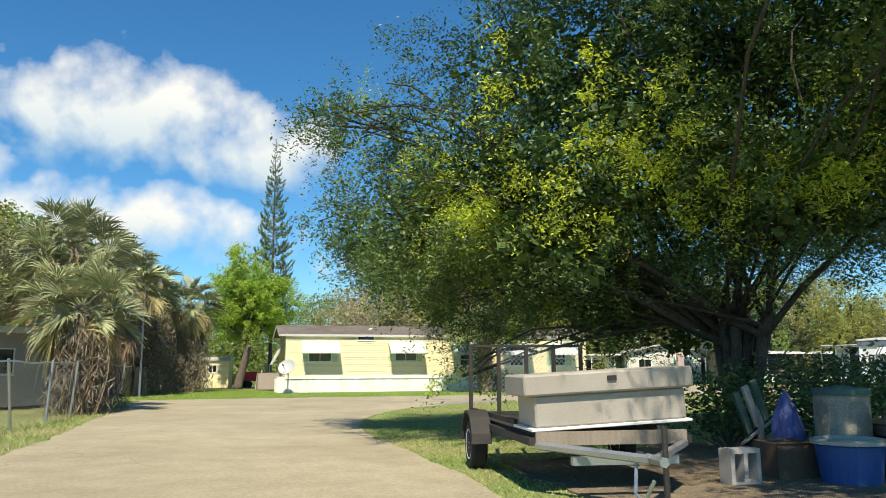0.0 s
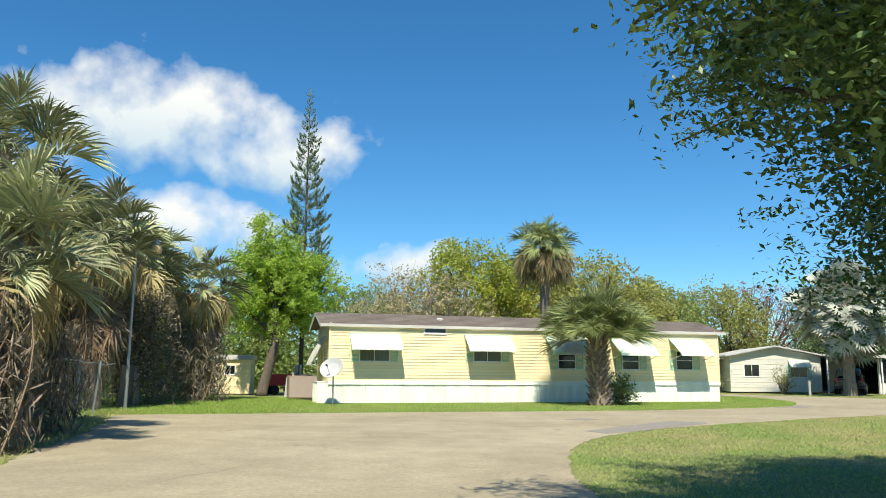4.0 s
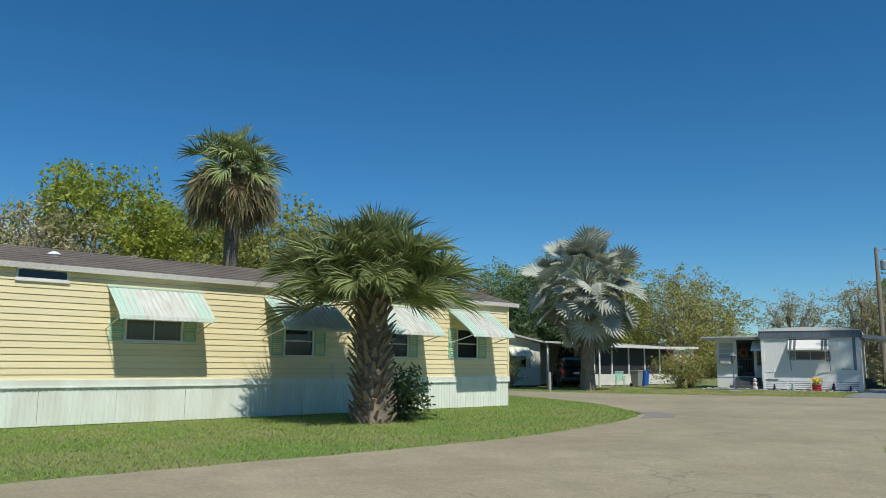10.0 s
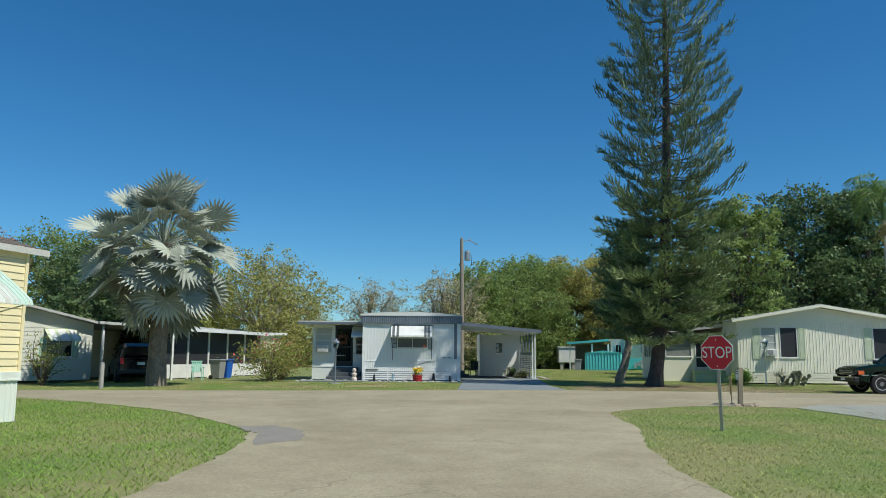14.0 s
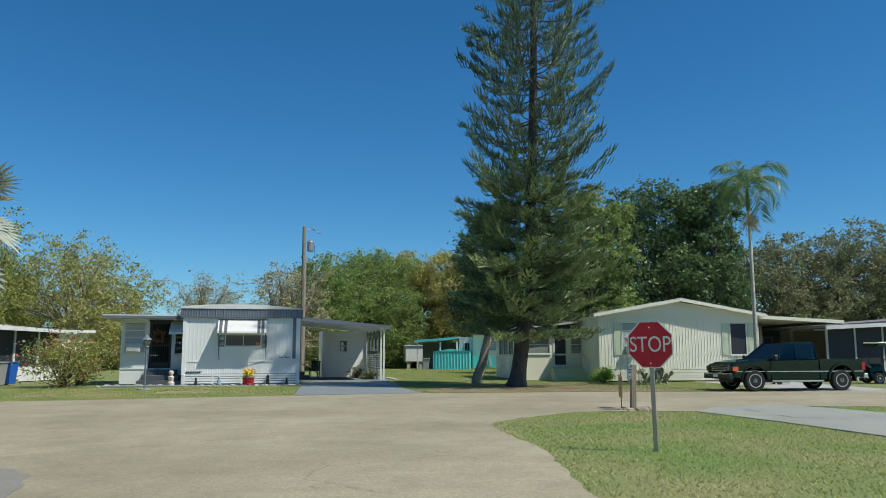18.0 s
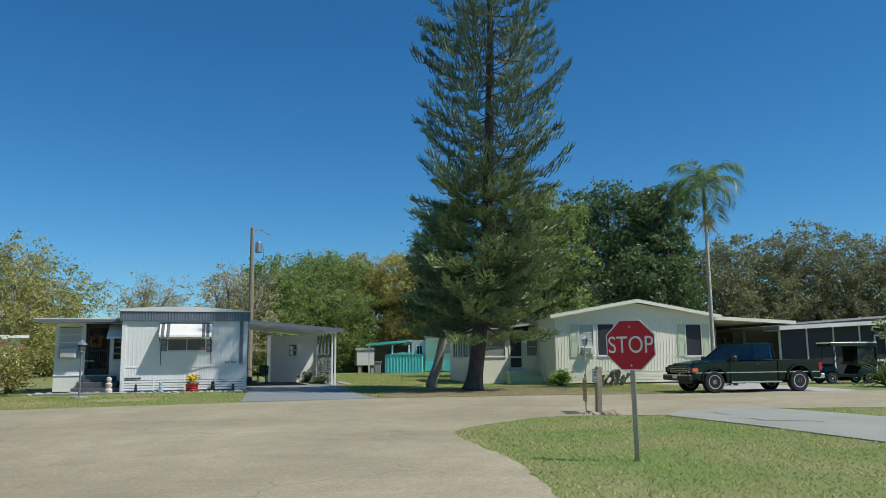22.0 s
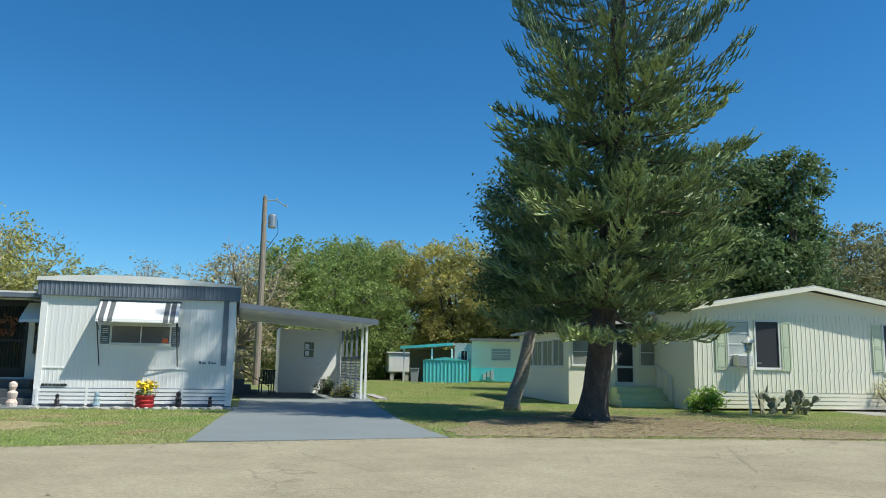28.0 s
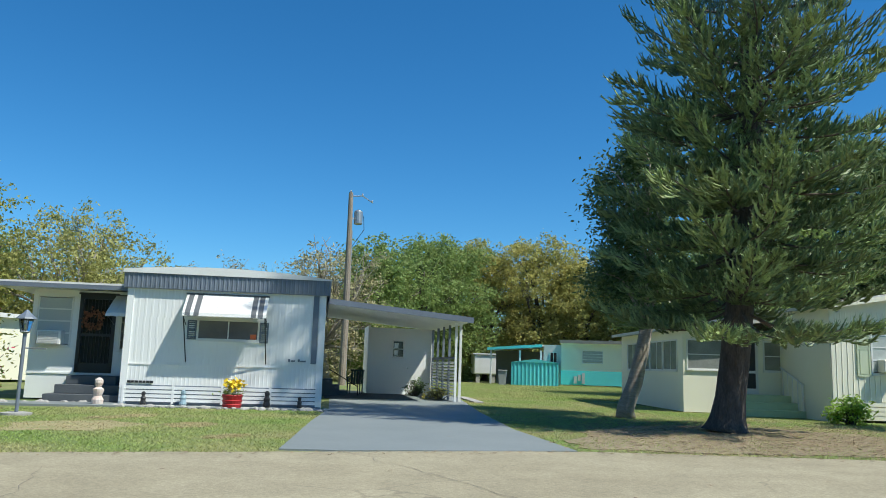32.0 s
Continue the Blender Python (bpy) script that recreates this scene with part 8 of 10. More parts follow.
AGEDCREAM = mat("aged_cream_siding", (0.66, 0.66, 0.57), rough=0.6, var=0.07, scale=0.8, second=(0.55, 0.55, 0.47), amount=0.5, bump=0.05)

# ---- pale lap-sided home past the silver palm ----
hb = thing("mobile_home", 15.6, 67.9, 0, -5, "pale lap-sided home with gable front and side carport", "mobile home")
BW = 6.2
bwin = [(4.15, 5.25, 1.15, 1.95), (1.0, 2.0, 1.2, 2.0)]
bm = holed(B(), 0, BW, 0.1, 2.6, 0, 0.1, bwin)
box(bm, 0, 0.1, 0.1, 9, 0.1, 2.6)
box(bm, BW - 0.1, BW, 0.1, 9, 0.1, 2.6)
prism(bm, [(0, 2.6), (BW, 2.6), (BW / 2, 3.25)], 0.0, 0.1)
part("wall", bm, AGEDCREAM, hb)
for k in range(12):
    za = 0.4 + k * 0.18
    spans = [(0, BW)]
    for h in bwin:
        if h[2] < za + 0.18 and za < h[3]:
            spans = [q for a, b in spans for q in (((a, h[0]), (h[1], b)) if a < h[0] < b else ((a, b),))]
    for a, b in spans:
        bm = B()
        plank(bm, a, b, za, 0.18)
        part("siding_plank", bm, AGEDCREAM, hb)
for ya, yb in ((-0.35, BW / 2), (BW + 0.35, BW / 2)):
    prism(bm := B(), [(ya, 2.56), (yb, 3.26), (yb, 3.36), (ya, 2.66)] if ya < yb else [(yb, 3.26), (ya, 2.56), (ya, 2.66), (yb, 3.36)], -0.4, 9.2)
    part("roof", bm, METALROOF, hb)
for h in bwin:
    window(hb, "window", *h, 0.0, split='v', glass=DARKGLASS)
awning(hb, 4.0, 5.4, 2.35, 1.85, 0.6, WHITE, stripe=PALEGREEN, stripe_at=(0, 3, 7, 10), slats=11, label="white striped metal awning")
shutter(hb, 5.3, 5.55, 1.1, 1.95, MINT)
shutter(hb, 3.85, 4.1, 1.1, 1.95, MINT)
prism(bm := B(), [(BW, 2.62), (BW + 4.1, 2.5), (BW + 4.1, 2.62), (BW, 2.74)], -0.6, 7)
part("carport_roof", bm, METALROOF, hb)
for x in (BW + 0.3, BW + 3.9):
    boxpart("carport_post", (x - 0.05, x + 0.05, -0.4, -0.3, 0, 2.52), WHITE, hb)
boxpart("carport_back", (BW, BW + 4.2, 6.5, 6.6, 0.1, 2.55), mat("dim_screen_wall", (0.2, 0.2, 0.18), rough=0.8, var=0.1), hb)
hb2 = thing("porch_wing", 25.9, 67.6, 0, 19, "long screened porch under a low white metal roof", "porch")
prism(bm := B(), [(-0.3, 2.6), (10.3, 2.45), (10.3, 2.58), (-0.3, 2.73)], -0.7, 5)
part("roof", bm, METALROOF, hb2)
boxpart("fascia", (-0.3, 10.3, -0.76, -0.705, 2.44, 2.6), WHITE, hb2)
for k in range(6):
    boxpart("post", (k * 2.0 - 0.06, k * 2.0 + 0.06, -0.06, 0.06, 0, 2.5), WHITE, hb2)
for k in range(5):
    boxpart("half_wall", (k * 2.0 + 0.06, k * 2.0 + 1.94, -0.04, 0.04, 0.05, 0.75), WHITE if k != 2 else CREAM, hb2)
    boxpart("screen_panel", (k * 2.0 + 0.06, k * 2.0 + 1.94, -0.005, 0.005, 0.75, 2.48), SCREEN, hb2)
boxpart("back_wall", (0, 10, 4.6, 4.7, 0.05, 2.5), CREAM, hb2)
hb3 = thing("mobile_home", 8.5, 70.5, 0, -5, "low white home with porch beyond the yellow home", "mobile home")
bm = holed(B(), 0, 6.4, 0.1, 2.4, 0, 0.1, [(0.8, 2.6, 0.9, 2.0), (3.6, 5.6, 0.9, 2.0)])
box(bm, 0, 6.4, 3.9, 4, 0.1, 2.4)
part("wall", bm, AGEDCREAM, hb3)
for a, b in ((0.8, 2.6), (3.6, 5.6)):
    window(hb3, "window", a, b, 0.9, 2.0, 0.0, glass=DARKGLASS)
prism(bm := B(), [(-0.5, 2.4), (7.2, 2.4), (7.2, 2.52), (-0.5, 2.52)], -0.8, 4.3)
part("roof", bm, WHITE, hb3)
for x in (0, 2.2, 4.4, 6.4):
    boxpart("porch_post", (x - 0.05, x + 0.05, -0.7, -0.6, 0, 2.4), WHITE, hb3)
suv(23.2, 66.2, 62)
b1 = thing("white_gate_post", 17.9, 60.5, 0, 0, "short white marker post at the verge", "post")
tube(bm := B(), [(0, 0, -0.1), (0, 0, 0.95)], 0.08, 10)
part("post", bm, CONCRETE, b1)


def wheelie_bin(x, y, rz, material, lidm, label):
    t = thing("wheelie_bin", x, y, 0, rz, label, "bin", "wheelie bins")
    bm = box(B(), -0.27, 0.27, -0.3, 0.3, 0.06, 0.95)
    for v in bm.verts:
        if v.co.z < 0.5:
            v.co.x *= 0.78
            v.co.y *= 0.78
    part("body", bm, material, t)
    boxpart("lid", (-0.3, 0.3, -0.34, 0.32, 0.95, 1.02), lidm, t, bev=0.02)
    for s in (-1, 1):
        part("bin_wheel", lathe(B(), [(0.11, -0.03), (0.11, 0.03)], 12, m=Matrix.Translation((s * 0.25, 0.24, 0.11)) @ Matrix.Rotation(radians(90), 4, 'Y')), RUBBER, t)
    tube(bm := B(), [(-0.25, 0.36, 0.9), (0.25, 0.36, 0.9)], 0.018, 6)
    part("handle", bm, material, t)
    return t


GREYBIN = mat("grey_bin", (0.3, 0.31, 0.3), rough=0.6)
wheelie_bin(28.2, 66.3, 15, GREYBIN, GREYBIN, "grey wheelie bin beside the porch")
wheelie_bin(29.05, 66.7, 15, BLUE, BLUE, "blue wheelie bin beside the porch")
PALEBIN = mat("pale_sage_plastic", (0.42, 0.45, 0.38), rough=0.6, var=0.08, scale=3)
wheelie_bin(40.2, 36.35, 28, PALEBIN, PALEBIN, "pale sage wheelie bin beside the cream home")
wheelie_bin(40.55, 35.7, 30, PALEBIN, PALEBIN, "pale sage wheelie bin by the carport")


def garden_chair(x, y, rz, material, label, group=""):
    t = thing("garden_chair", x, y, 0, rz, label, "chair", group)
    boxpart("seat", (-0.26, 0.26, -0.25, 0.25, 0.4, 0.44), material, t, bev=0.01)
    for k in range(5):
        boxpart("back_slat", (-0.24 + k * 0.1, -0.16 + k * 0.1, 0.24, 0.27, 0.44, 0.95), material, t, m=Matrix.Translation((0, 0.0, 0)) @ Matrix.Rotation(radians(-8), 4, 'X'))
    boxpart("back_rail", (-0.27, 0.27, 0.22, 0.26, 0.93, 0.99), material, t, m=Matrix.Rotation(radians(-8), 4, 'X'))
    for sx in (-1, 1):
        for sy in (-1, 1):
            boxpart("leg", (sx * 0.24 - 0.02, sx * 0.24 + 0.02, sy * 0.22 - 0.02, sy * 0.22 + 0.02, 0, 0.4 if sy > 0 else 0.62), material, t)
        boxpart("arm_rest", (sx * 0.26 - 0.03, sx * 0.26 + 0.03, -0.25, 0.28, 0.62, 0.65), material, t)
    return t


garden_chair(26.6, 65.9, -30, MINT, "mint green plastic garden chair")
cxy = wh.matrix_basis @ Vector((6.15, 9.9, 0.0))
garden_chair(cxy.x, cxy.y, -70, mat("dark_green_plastic", (0.03, 0.07, 0.06), rough=0.5, var=0.1), "dark green chair inside the carport")
AGED = mat("aged_white_metal", (0.6, 0.53, 0.43), rough=0.6, var=0.12, scale=6)
tb = thing("garden_table", 6.6, 27.2, 0, 10, "weathered white patio table on the lawn", "table")
part("tabletop", lathe(B(), [(0.62, 0.7), (0.64, 0.72), (0.62, 0.745), (0.05, 0.75)], 24), AGED, tb)
for k in range(4):
    a = k * math.tau / 4 + 0.5
    tube(bm := B(), [(0.45 * math.cos(a), 0.45 * math.sin(a), 0), (0.38 * math.cos(a), 0.38 * math.sin(a), 0.7)], 0.025, 8)
    part("leg", bm, AGED, tb)
for k, (cx, cy, r) in enumerate(((5.5, 27.1, 80), (7.5, 27.6, -85), (6.5, 28.5, -10), (6.7, 25.9, 175))):
    garden_chair(cx, cy, r, AGED, "weathered white metal patio chair", "chairs round the patio table")
um = thing("closed_umbrella", 7.9, 26.6, 0, 0, "closed faded pink patio umbrella on a stand", "umbrella")
tube(bm := B(), [(0, 0, 0), (0, 0, 2.5)], 0.022, 8)
part("pole", bm, WHITE, um)
part("canopy", lathe(B(), [(0.06, 1.0), (0.15, 1.1), (0.13, 1.7), (0.06, 2.35), (0.02, 2.48)], 8), mat("faded_pink_cloth", (0.5, 0.4, 0.36), rough=0.9), um)
part("stand", lathe(B(), [(0.28, 0), (0.28, 0.06), (0.06, 0.1)], 16), CONCRETE, um)

# ---- far home to the south-east with screened porch ----
hh = thing("mobile_home", 53.6, 29.4, 0, -61.8, "dim grey mobile home with a screened porch", "mobile home")
DULLROOF = mat("dull_grey_roof", (0.22, 0.215, 0.2), rough=0.8, var=0.12, scale=1.5)
GREYWALL = mat("drab_grey_wall", (0.62, 0.6, 0.52), rough=0.6, var=0.08, scale=1)
bm = holed(B(), 0, 5.2, 0.5, 3.0, -7.0, -6.9, [(2.6, 4.6, 1.2, 2.2)])
box(bm, 0, 0.1, -6.9, 8, 0.5, 3.0)
box(bm, 5.1, 5.2, -6.9, 8, 0.5, 3.0)
part("wall", bm, GREYWALL, hh)
for k in range(4):
    boxpart("skirting_slat", (-0.02, 5.22, -7.03, -7.0, 0.05 + k * 0.12, 0.15 + k * 0.12), CREAM, hh)
window(hh, "window", 2.6, 4.6, 1.2, 2.2, -7.0, glass=DARKGLASS)
awning(hh, 2.3, 4.9, 2.75, 1.75, 0.7, CREAM, stripe=CREAM, m=Matrix.Translation((0, -7.0, 0)), slats=18, arms=WHITE, label="lowered cream metal awning")
prism(bm := B(), [(-0.2, 3.0), (5.4, 3.0), (5.4, 3.1), (2.6, 3.4), (-0.2, 3.1)], -7.4, 8.2)
part("roof", bm, DULLROOF, hh)
boxpart("roof_edge", (-0.22, 5.42, -7.46, -7.4, 2.9, 3.14), CREAM, hh)
prism(bm := B(), [(-7.5, 2.5), (0, 2.85), (0, 2.97), (-7.5, 2.62)], -5.2, 2)
part("porch_roof", bm, DULLROOF, hh)
prism(bm := B(), [(-7.5, 2.42), (0, 2.78), (0, 2.96), (-7.5, 2.6)], -5.28, -5.202)
part("porch_gutter", bm, WHITE, hh)
for k in range(6):
    x = -7.2 + k * 1.42
    boxpart("porch_post", (x - 0.04, x + 0.04, -4.8, -4.72, 0, 2.6), WHITE if k % 2 else GREYWALL, hh)
    if k < 5:
        boxpart("porch_screen", (x + 0.04, x + 1.38, -4.77, -4.755, 0.3, 2.6), SCREEN, hh)
boxpart("porch_back", (-7.3, 0, 1.8, 1.9, 0, 2.6), GREYWALL, hh)
bm = B()
for q in ((-2.2, -2.12, 0.2, 2.2), (-1.4, -1.32, 0.2, 2.2), (-2.2, -1.32, 2.12, 2.2), (-2.2, -1.32, 0.9, 1.0)):
    box(bm, q[0], q[1], -4.84, -4.8, q[2], q[3])
part("porch_door", bm, WHITE, hh)
for k, (xa, w_) in enumerate(((1.1, 0.14), (1.28, 0.14))):
    boxpart("number_bar", (xa, xa + w_, -7.01, -7.0, 1.35, 1.5), DARK, hh)

gc = thing("golf_cart", 43.7, 31.2, 0, 112, "dark green golf cart with a pale roof", "golf cart")
part("body", softbox(B(), [(-1.15, 0.5, 0.5, 0.3, 0.75), (-0.5, 0.56, 0.56, 0.28, 0.82), (-0.3, 0.56, 0.56, 0.28, 0.42), (0.5, 0.56, 0.56, 0.28, 0.42), (0.7, 0.56, 0.54, 0.28, 0.85), (1.15, 0.5, 0.4, 0.3, 0.65)]), TRUCKGREEN, gc)
boxpart("seat", (-0.75, -0.2, -0.5, 0.5, 0.8, 0.92), DARK, gc, bev=0.03)
boxpart("backrest", (-0.82, -0.72, -0.5, 0.5, 0.92, 1.3), DARK, gc, bev=0.03)
boxpart("roof", (-1.25, 0.85, -0.6, 0.6, 1.72, 1.78), CREAM, gc, bev=0.025)
CANVAS = mat("dark_green_canvas", (0.02, 0.04, 0.032), rough=0.8, var=0.15, scale=5)
for s in (-1, 1):
    boxpart("roof_skirt", (-1.24, 0.84, s * 0.6 - 0.006, s * 0.6 + 0.006, 1.6, 1.72), CANVAS, gc)
    boxpart("side_curtain", (-1.12, -0.35, s * 0.57 - 0.005, s * 0.57 + 0.005, 0.82, 1.6), CANVAS, gc)
boxpart("rear_curtain", (-1.22, -1.2, -0.57, 0.57, 0.95, 1.7), CANVAS, gc)
for sx, xt in ((-1.05, -1.15), (0.75, 0.55)):
    for s in (-1, 1):
        tube(bm := B(), [(sx, s * 0.5, 0.7), (xt, s * 0.52, 1.73)], 0.02, 6)
        part("roof_strut", bm, DARK, gc)
boxpart("golf_bag", (-1.4, -1.1, -0.35, 0.35, 0.7, 1.35), DARK, gc, bev=0.06)
tube(bm := B(), [(0.62, 0.25, 0.8), (0.35, 0.25, 1.1)], 0.02, 6)
part("steering_column", bm, DARK, gc)
for xx in (-0.8, 0.85):
    for s in (-1, 1):
        wheel(gc, xx, s * 0.5, 0.23, 0.18, CHROME, side=-s)

# ---- turquoise shed and home in the gap ----
ts = thing("metal_shed", 68.04, 63.11, 0, -72, "turquoise ribbed metal shed with a low gable roof", "shed")
part("front_wall", ribbed(B(), 0, 3.2, 0.02, 1.62, 0.0, pitch=0.27, depth=0.03), TEAL, ts)
part("side_wall", ribbed(B(), 0, 3.0, 0.02, 1.62, 0.0, pitch=0.27, depth=0.03, m=pose(0, 3.0, 0, 0, 0, -90)), TEAL, ts)
boxpart("back_wall", (0, 3.2, 2.98, 3.02, 0.0, 1.62), TEAL, ts)
boxpart("end_wall", (3.16, 3.2, 0.04, 2.98, 0.0, 1.62), TEAL, ts)
prism(bm := B(), [(-0.06, 1.62), (3.26, 1.62), (1.6, 1.86)], -0.06, 3.05)
part("roof", bm, TEAL, ts)
th = thing("mobile_home", 71.55, 60.66, 0, -76, "white mobile home with turquoise lower band", "mobile home")
part("wall", holed(B(), 0, 9, 0.15, 3.1, 0, 0.1, [(1.5, 2.9, 1.75, 2.55)]), CREAM, th)
boxpart("end_wall", (0, 0.1, 0.1, 4, 0.15, 3.1), CREAM, th)
boxpart("turquoise_band", (-0.02, 9, -0.03, 0.0, 0.15, 1.15), TEAL, th)
window(th, "window", 1.5, 2.9, 1.75, 2.55, 0, split='jal', glass=mat("bright_jalousie", (0.42, 0.45, 0.42), rough=0.12))
prism(bm := B(), [(-0.1, 3.1), (9.1, 3.1), (9.1, 3.25), (-0.1, 3.25)], -0.3, 4.3)
part("roof", bm, WHITE, th)
boxpart("roof_edge", (-0.1, 9.1, -0.36, -0.3, 3.08, 3.3), DULLROOF, th)
boxpart("grey_bay_wall", (-1.3, -0.02, 0.3, 0.4, 0.1, 2.95), METALROOF, th)
window(th, "window", -0.8, -0.35, 1.7, 2.4, 0.28, glass=DARKGLASS)
prism(bm := B(), [(-5.2, 2.5), (-1.3, 2.82), (-1.3, 2.92), (-5.2, 2.6)], -0.8, 3.5)
part("patio_roof", bm, METALROOF, th)
prism(bm := B(), [(-5.25, 2.44), (-1.3, 2.74), (-1.3, 2.95), (-5.25, 2.64)], -0.88, -0.802)
part("patio_edge", bm, TEAL, th)
for x in (-5.0, -2.9, -1.4):
    boxpart("patio_post", (x - 0.06, x + 0.06, -0.75, -0.63, 0, 2.5), WHITE, th)
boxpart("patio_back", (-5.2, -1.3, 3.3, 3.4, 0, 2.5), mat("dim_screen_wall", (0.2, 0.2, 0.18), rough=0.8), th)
for k in range(3):
    boxpart("meter_box", (0.9 + 0.28 * k, 1.1 + 0.28 * k, -0.12, -0.03, 0.25 + 0.2 * (k % 2), 0.75 + 0.12 * k), METALROOF, th)
tr2 = thing("travel_trailer", 73.90, 68.55, 0, -60, "old white travel trailer with open underside", "trailer")
boxpart("wall", (0, 4.5, 0, 2.4, 0.65, 2.2), WHITE, tr2, bev=0.08)
boxpart("roof", (-0.1, 4.6, -0.1, 2.5, 2.2, 2.3), WHITE, tr2)
for k in range(4):
    boxpart("pier", (0.2 + k * 1.2, 0.5 + k * 1.2, 0.1, 0.4, 0, 0.65), CONCRETE, tr2)
tb2 = thing("rubbish_bin", 66.98, 63.35, 0, -70, "grey plastic wheeled rubbish bin beside the turquoise shed", "bin")
BINGREY = mat("grey_bin_plastic", (0.3, 0.31, 0.3), rough=0.6, var=0.08)
part("body", prism(B(), [(-0.22, 0.06), (0.22, 0.06), (0.29, 0.98), (-0.29, 0.98)], -0.26, 0.26), BINGREY, tb2)
boxpart("lid", (-0.32, 0.32, -0.32, 0.3, 0.98, 1.06), BINGREY, tb2, bev=0.02)
yh = thing("mobile_home", 33.6, 75.0, 0, -20, "cream home with a pale yellow awning", "mobile home")
boxpart("wall", (0, 6, 0, 4, 0.1, 2.6), CREAM, yh)
boxpart("roof", (-0.3, 6.3, -0.3, 4.3, 2.6, 2.75), WHITE, yh)
awning(yh, 1.2, 4.2, 2.4, 1.7, 0.8, mat("yellow_awning", (0.72, 0.66, 0.3), rough=0.6), slats=16)
window(yh, "window", 1.6, 3.8, 1.0, 1.8, -0.03, glass=DARKGLASS)
pc = thing("mobile_home", 17, 19.5, 0, 40, "white home glimpsed through the fig tree", "mobile home")
bm = holed(B(), -6, 6, 0.1, 3.0, -2, -1.9, [(-4, -2.4, 1.2, 2.2), (1, 2.6, 1.2, 2.2)])
box(bm, -6, 6, 1.9, 2, 0.1, 3)
box(bm, -6, -5.9, -1.9, 1.9, 0.1, 3)
part("wall", bm, WHITE, pc)
window(pc, "window", -4, -2.4, 1.2, 2.2, -2, glass=DARKGLASS)
window(pc, "window", 1, 2.6, 1.2, 2.2, -2, glass=DARKGLASS)
prism(bm := B(), [(-6.4, 3.0), (6.4, 3.0), (6.4, 3.2), (-6.4, 3.2)], -2.4, 2.4)
part("roof", bm, WHITE, pc)

# ---- bare shaded soil under the fig tree ----
SOIL = mat("leaf_covered_soil", (0.14, 0.11, 0.08), rough=0.95, var=0.3, scale=2.5, second=(0.22, 0.17, 0.1), amount=0.6, bump=0.6, bscale=30)
rs = random.Random(8)
so = part("bare_soil", slab(B(), wobble([(5.2 + (4.4 + rs.uniform(-0.5, 0.5)) * math.cos(i * 0.314), 9.8 + (3.9 + rs.uniform(-0.5, 0.5)) * math.sin(i * 0.314)) for i in range(21)], 3, 0.2, 6)[:-1], -0.02, 0.022), SOIL)
tagged(so, "dark bare soil with fallen leaves under the fig tree", "soil", kind="structure")

# ---- utility trailer and clutter under the fig tree ----
ut = thing("utility_trailer", 1.72, 8.33, 0, -81.5, "dark utility trailer with a tall mesh tailgate", "trailer")
# dark steel colour, taken darker to stand in for shade on the trailer
STAKE = mat("shade_darkened_stake_paint", (0.024, 0.022, 0.02), rough=0.75, var=0.3, scale=8, second=(0.045, 0.036, 0.03), amount=0.45)
bm = B()
for y in (-0.85, 0.85):
    box(bm, -3.55, 0.0, y - 0.04, y + 0.04, 0.5, 0.58)
for x in (-3.55, -2.4, -1.2, -0.06):
    box(bm, x, x + 0.06, -0.81, 0.81, 0.5, 0.58)
part("frame", bm, STAKE, ut)
for k in range(9):
    boxpart("deck_board", (-3.5, -0.05, -0.8 + k * 0.178, -0.63 + k * 0.178, 0.58, 0.61), STAKE, ut)
for y in (-0.83, 0.83):
    boxpart("side_rail", (-3.5, -0.8, y - 0.02, y + 0.02, 0.66, 0.72), STAKE, ut)
for k in range(5):
    boxpart("stake_post", (-3.56, -3.51, -0.85 + k * 0.425 - 0.026, -0.85 + k * 0.425 + 0.026, 0.45, 1.6), STAKE, ut)
for zz in (0.62, 1.6):
    boxpart("gate_rail", (-3.56, -3.51, -0.88, 0.88, zz, zz + 0.04), STAKE, ut)
bm = B()
for k in range(34):
    for s_ in (-1, 1):
        y0, y1, z0, z1 = -1.55 + k * 0.07, -1.55 + k * 0.07 + 0.7, 0.9, 1.6
        lo, hi = max(y0, -0.42), min(y1, 0.84)
        if hi > lo + 0.02:
            f = lambda y: z0 + (y - y0) if s_ > 0 else z1 - (y - y0)
            bm.faces.new([bm.verts.new((-3.535, y, f(y) + o)) for y, o in ((lo, 0), (hi, 0), (hi, 0.008), (lo, 0.008))])
part("gate_mesh", bm, STEEL, ut, "diamond wire mesh")
bm = B()
tube(bm, [(0, -0.8, 0.5), (1.05, -0.03, 0.46)], 0.045, 6)
tube(bm, [(0, 0.8, 0.5), (1.05, 0.03, 0.46)], 0.045, 6)
tube(bm, [(0.95, 0, 0.46), (1.3, 0, 0.46)], 0.05, 6)
part("tongue", bm, STEEL, ut)
boxpart("cross_bar", (0.32, 0.4, -0.55, 0.55, 0.34, 0.42), STEEL, ut)
tube(bm := B(), [(1.05, 0.12, 0.75), (1.05, 0.12, 0.02)], 0.03, 8)
part("jack", bm, STAKE, ut)
tube(bm := B(), [(0.9, -0.1, 0.42), (1.0, -0.16, 0.16), (1.15, -0.14, 0.1), (1.25, -0.08, 0.3)], 0.018, 6)
part("safety_chain", bm, STEEL, ut)
for s in (-1, 1):
    wheel(ut, -2.35, s * 1.0, 0.31, 0.2, WHITE, side=s)
    part("mudguard", prism(B(), [*arch(-2.35, 0.41, 0.34, 11), *arch(-2.35, 0.37, 0.34, 11)[::-1]], s * 1.0 - 0.13, s * 1.0 + 0.13), STAKE, ut)
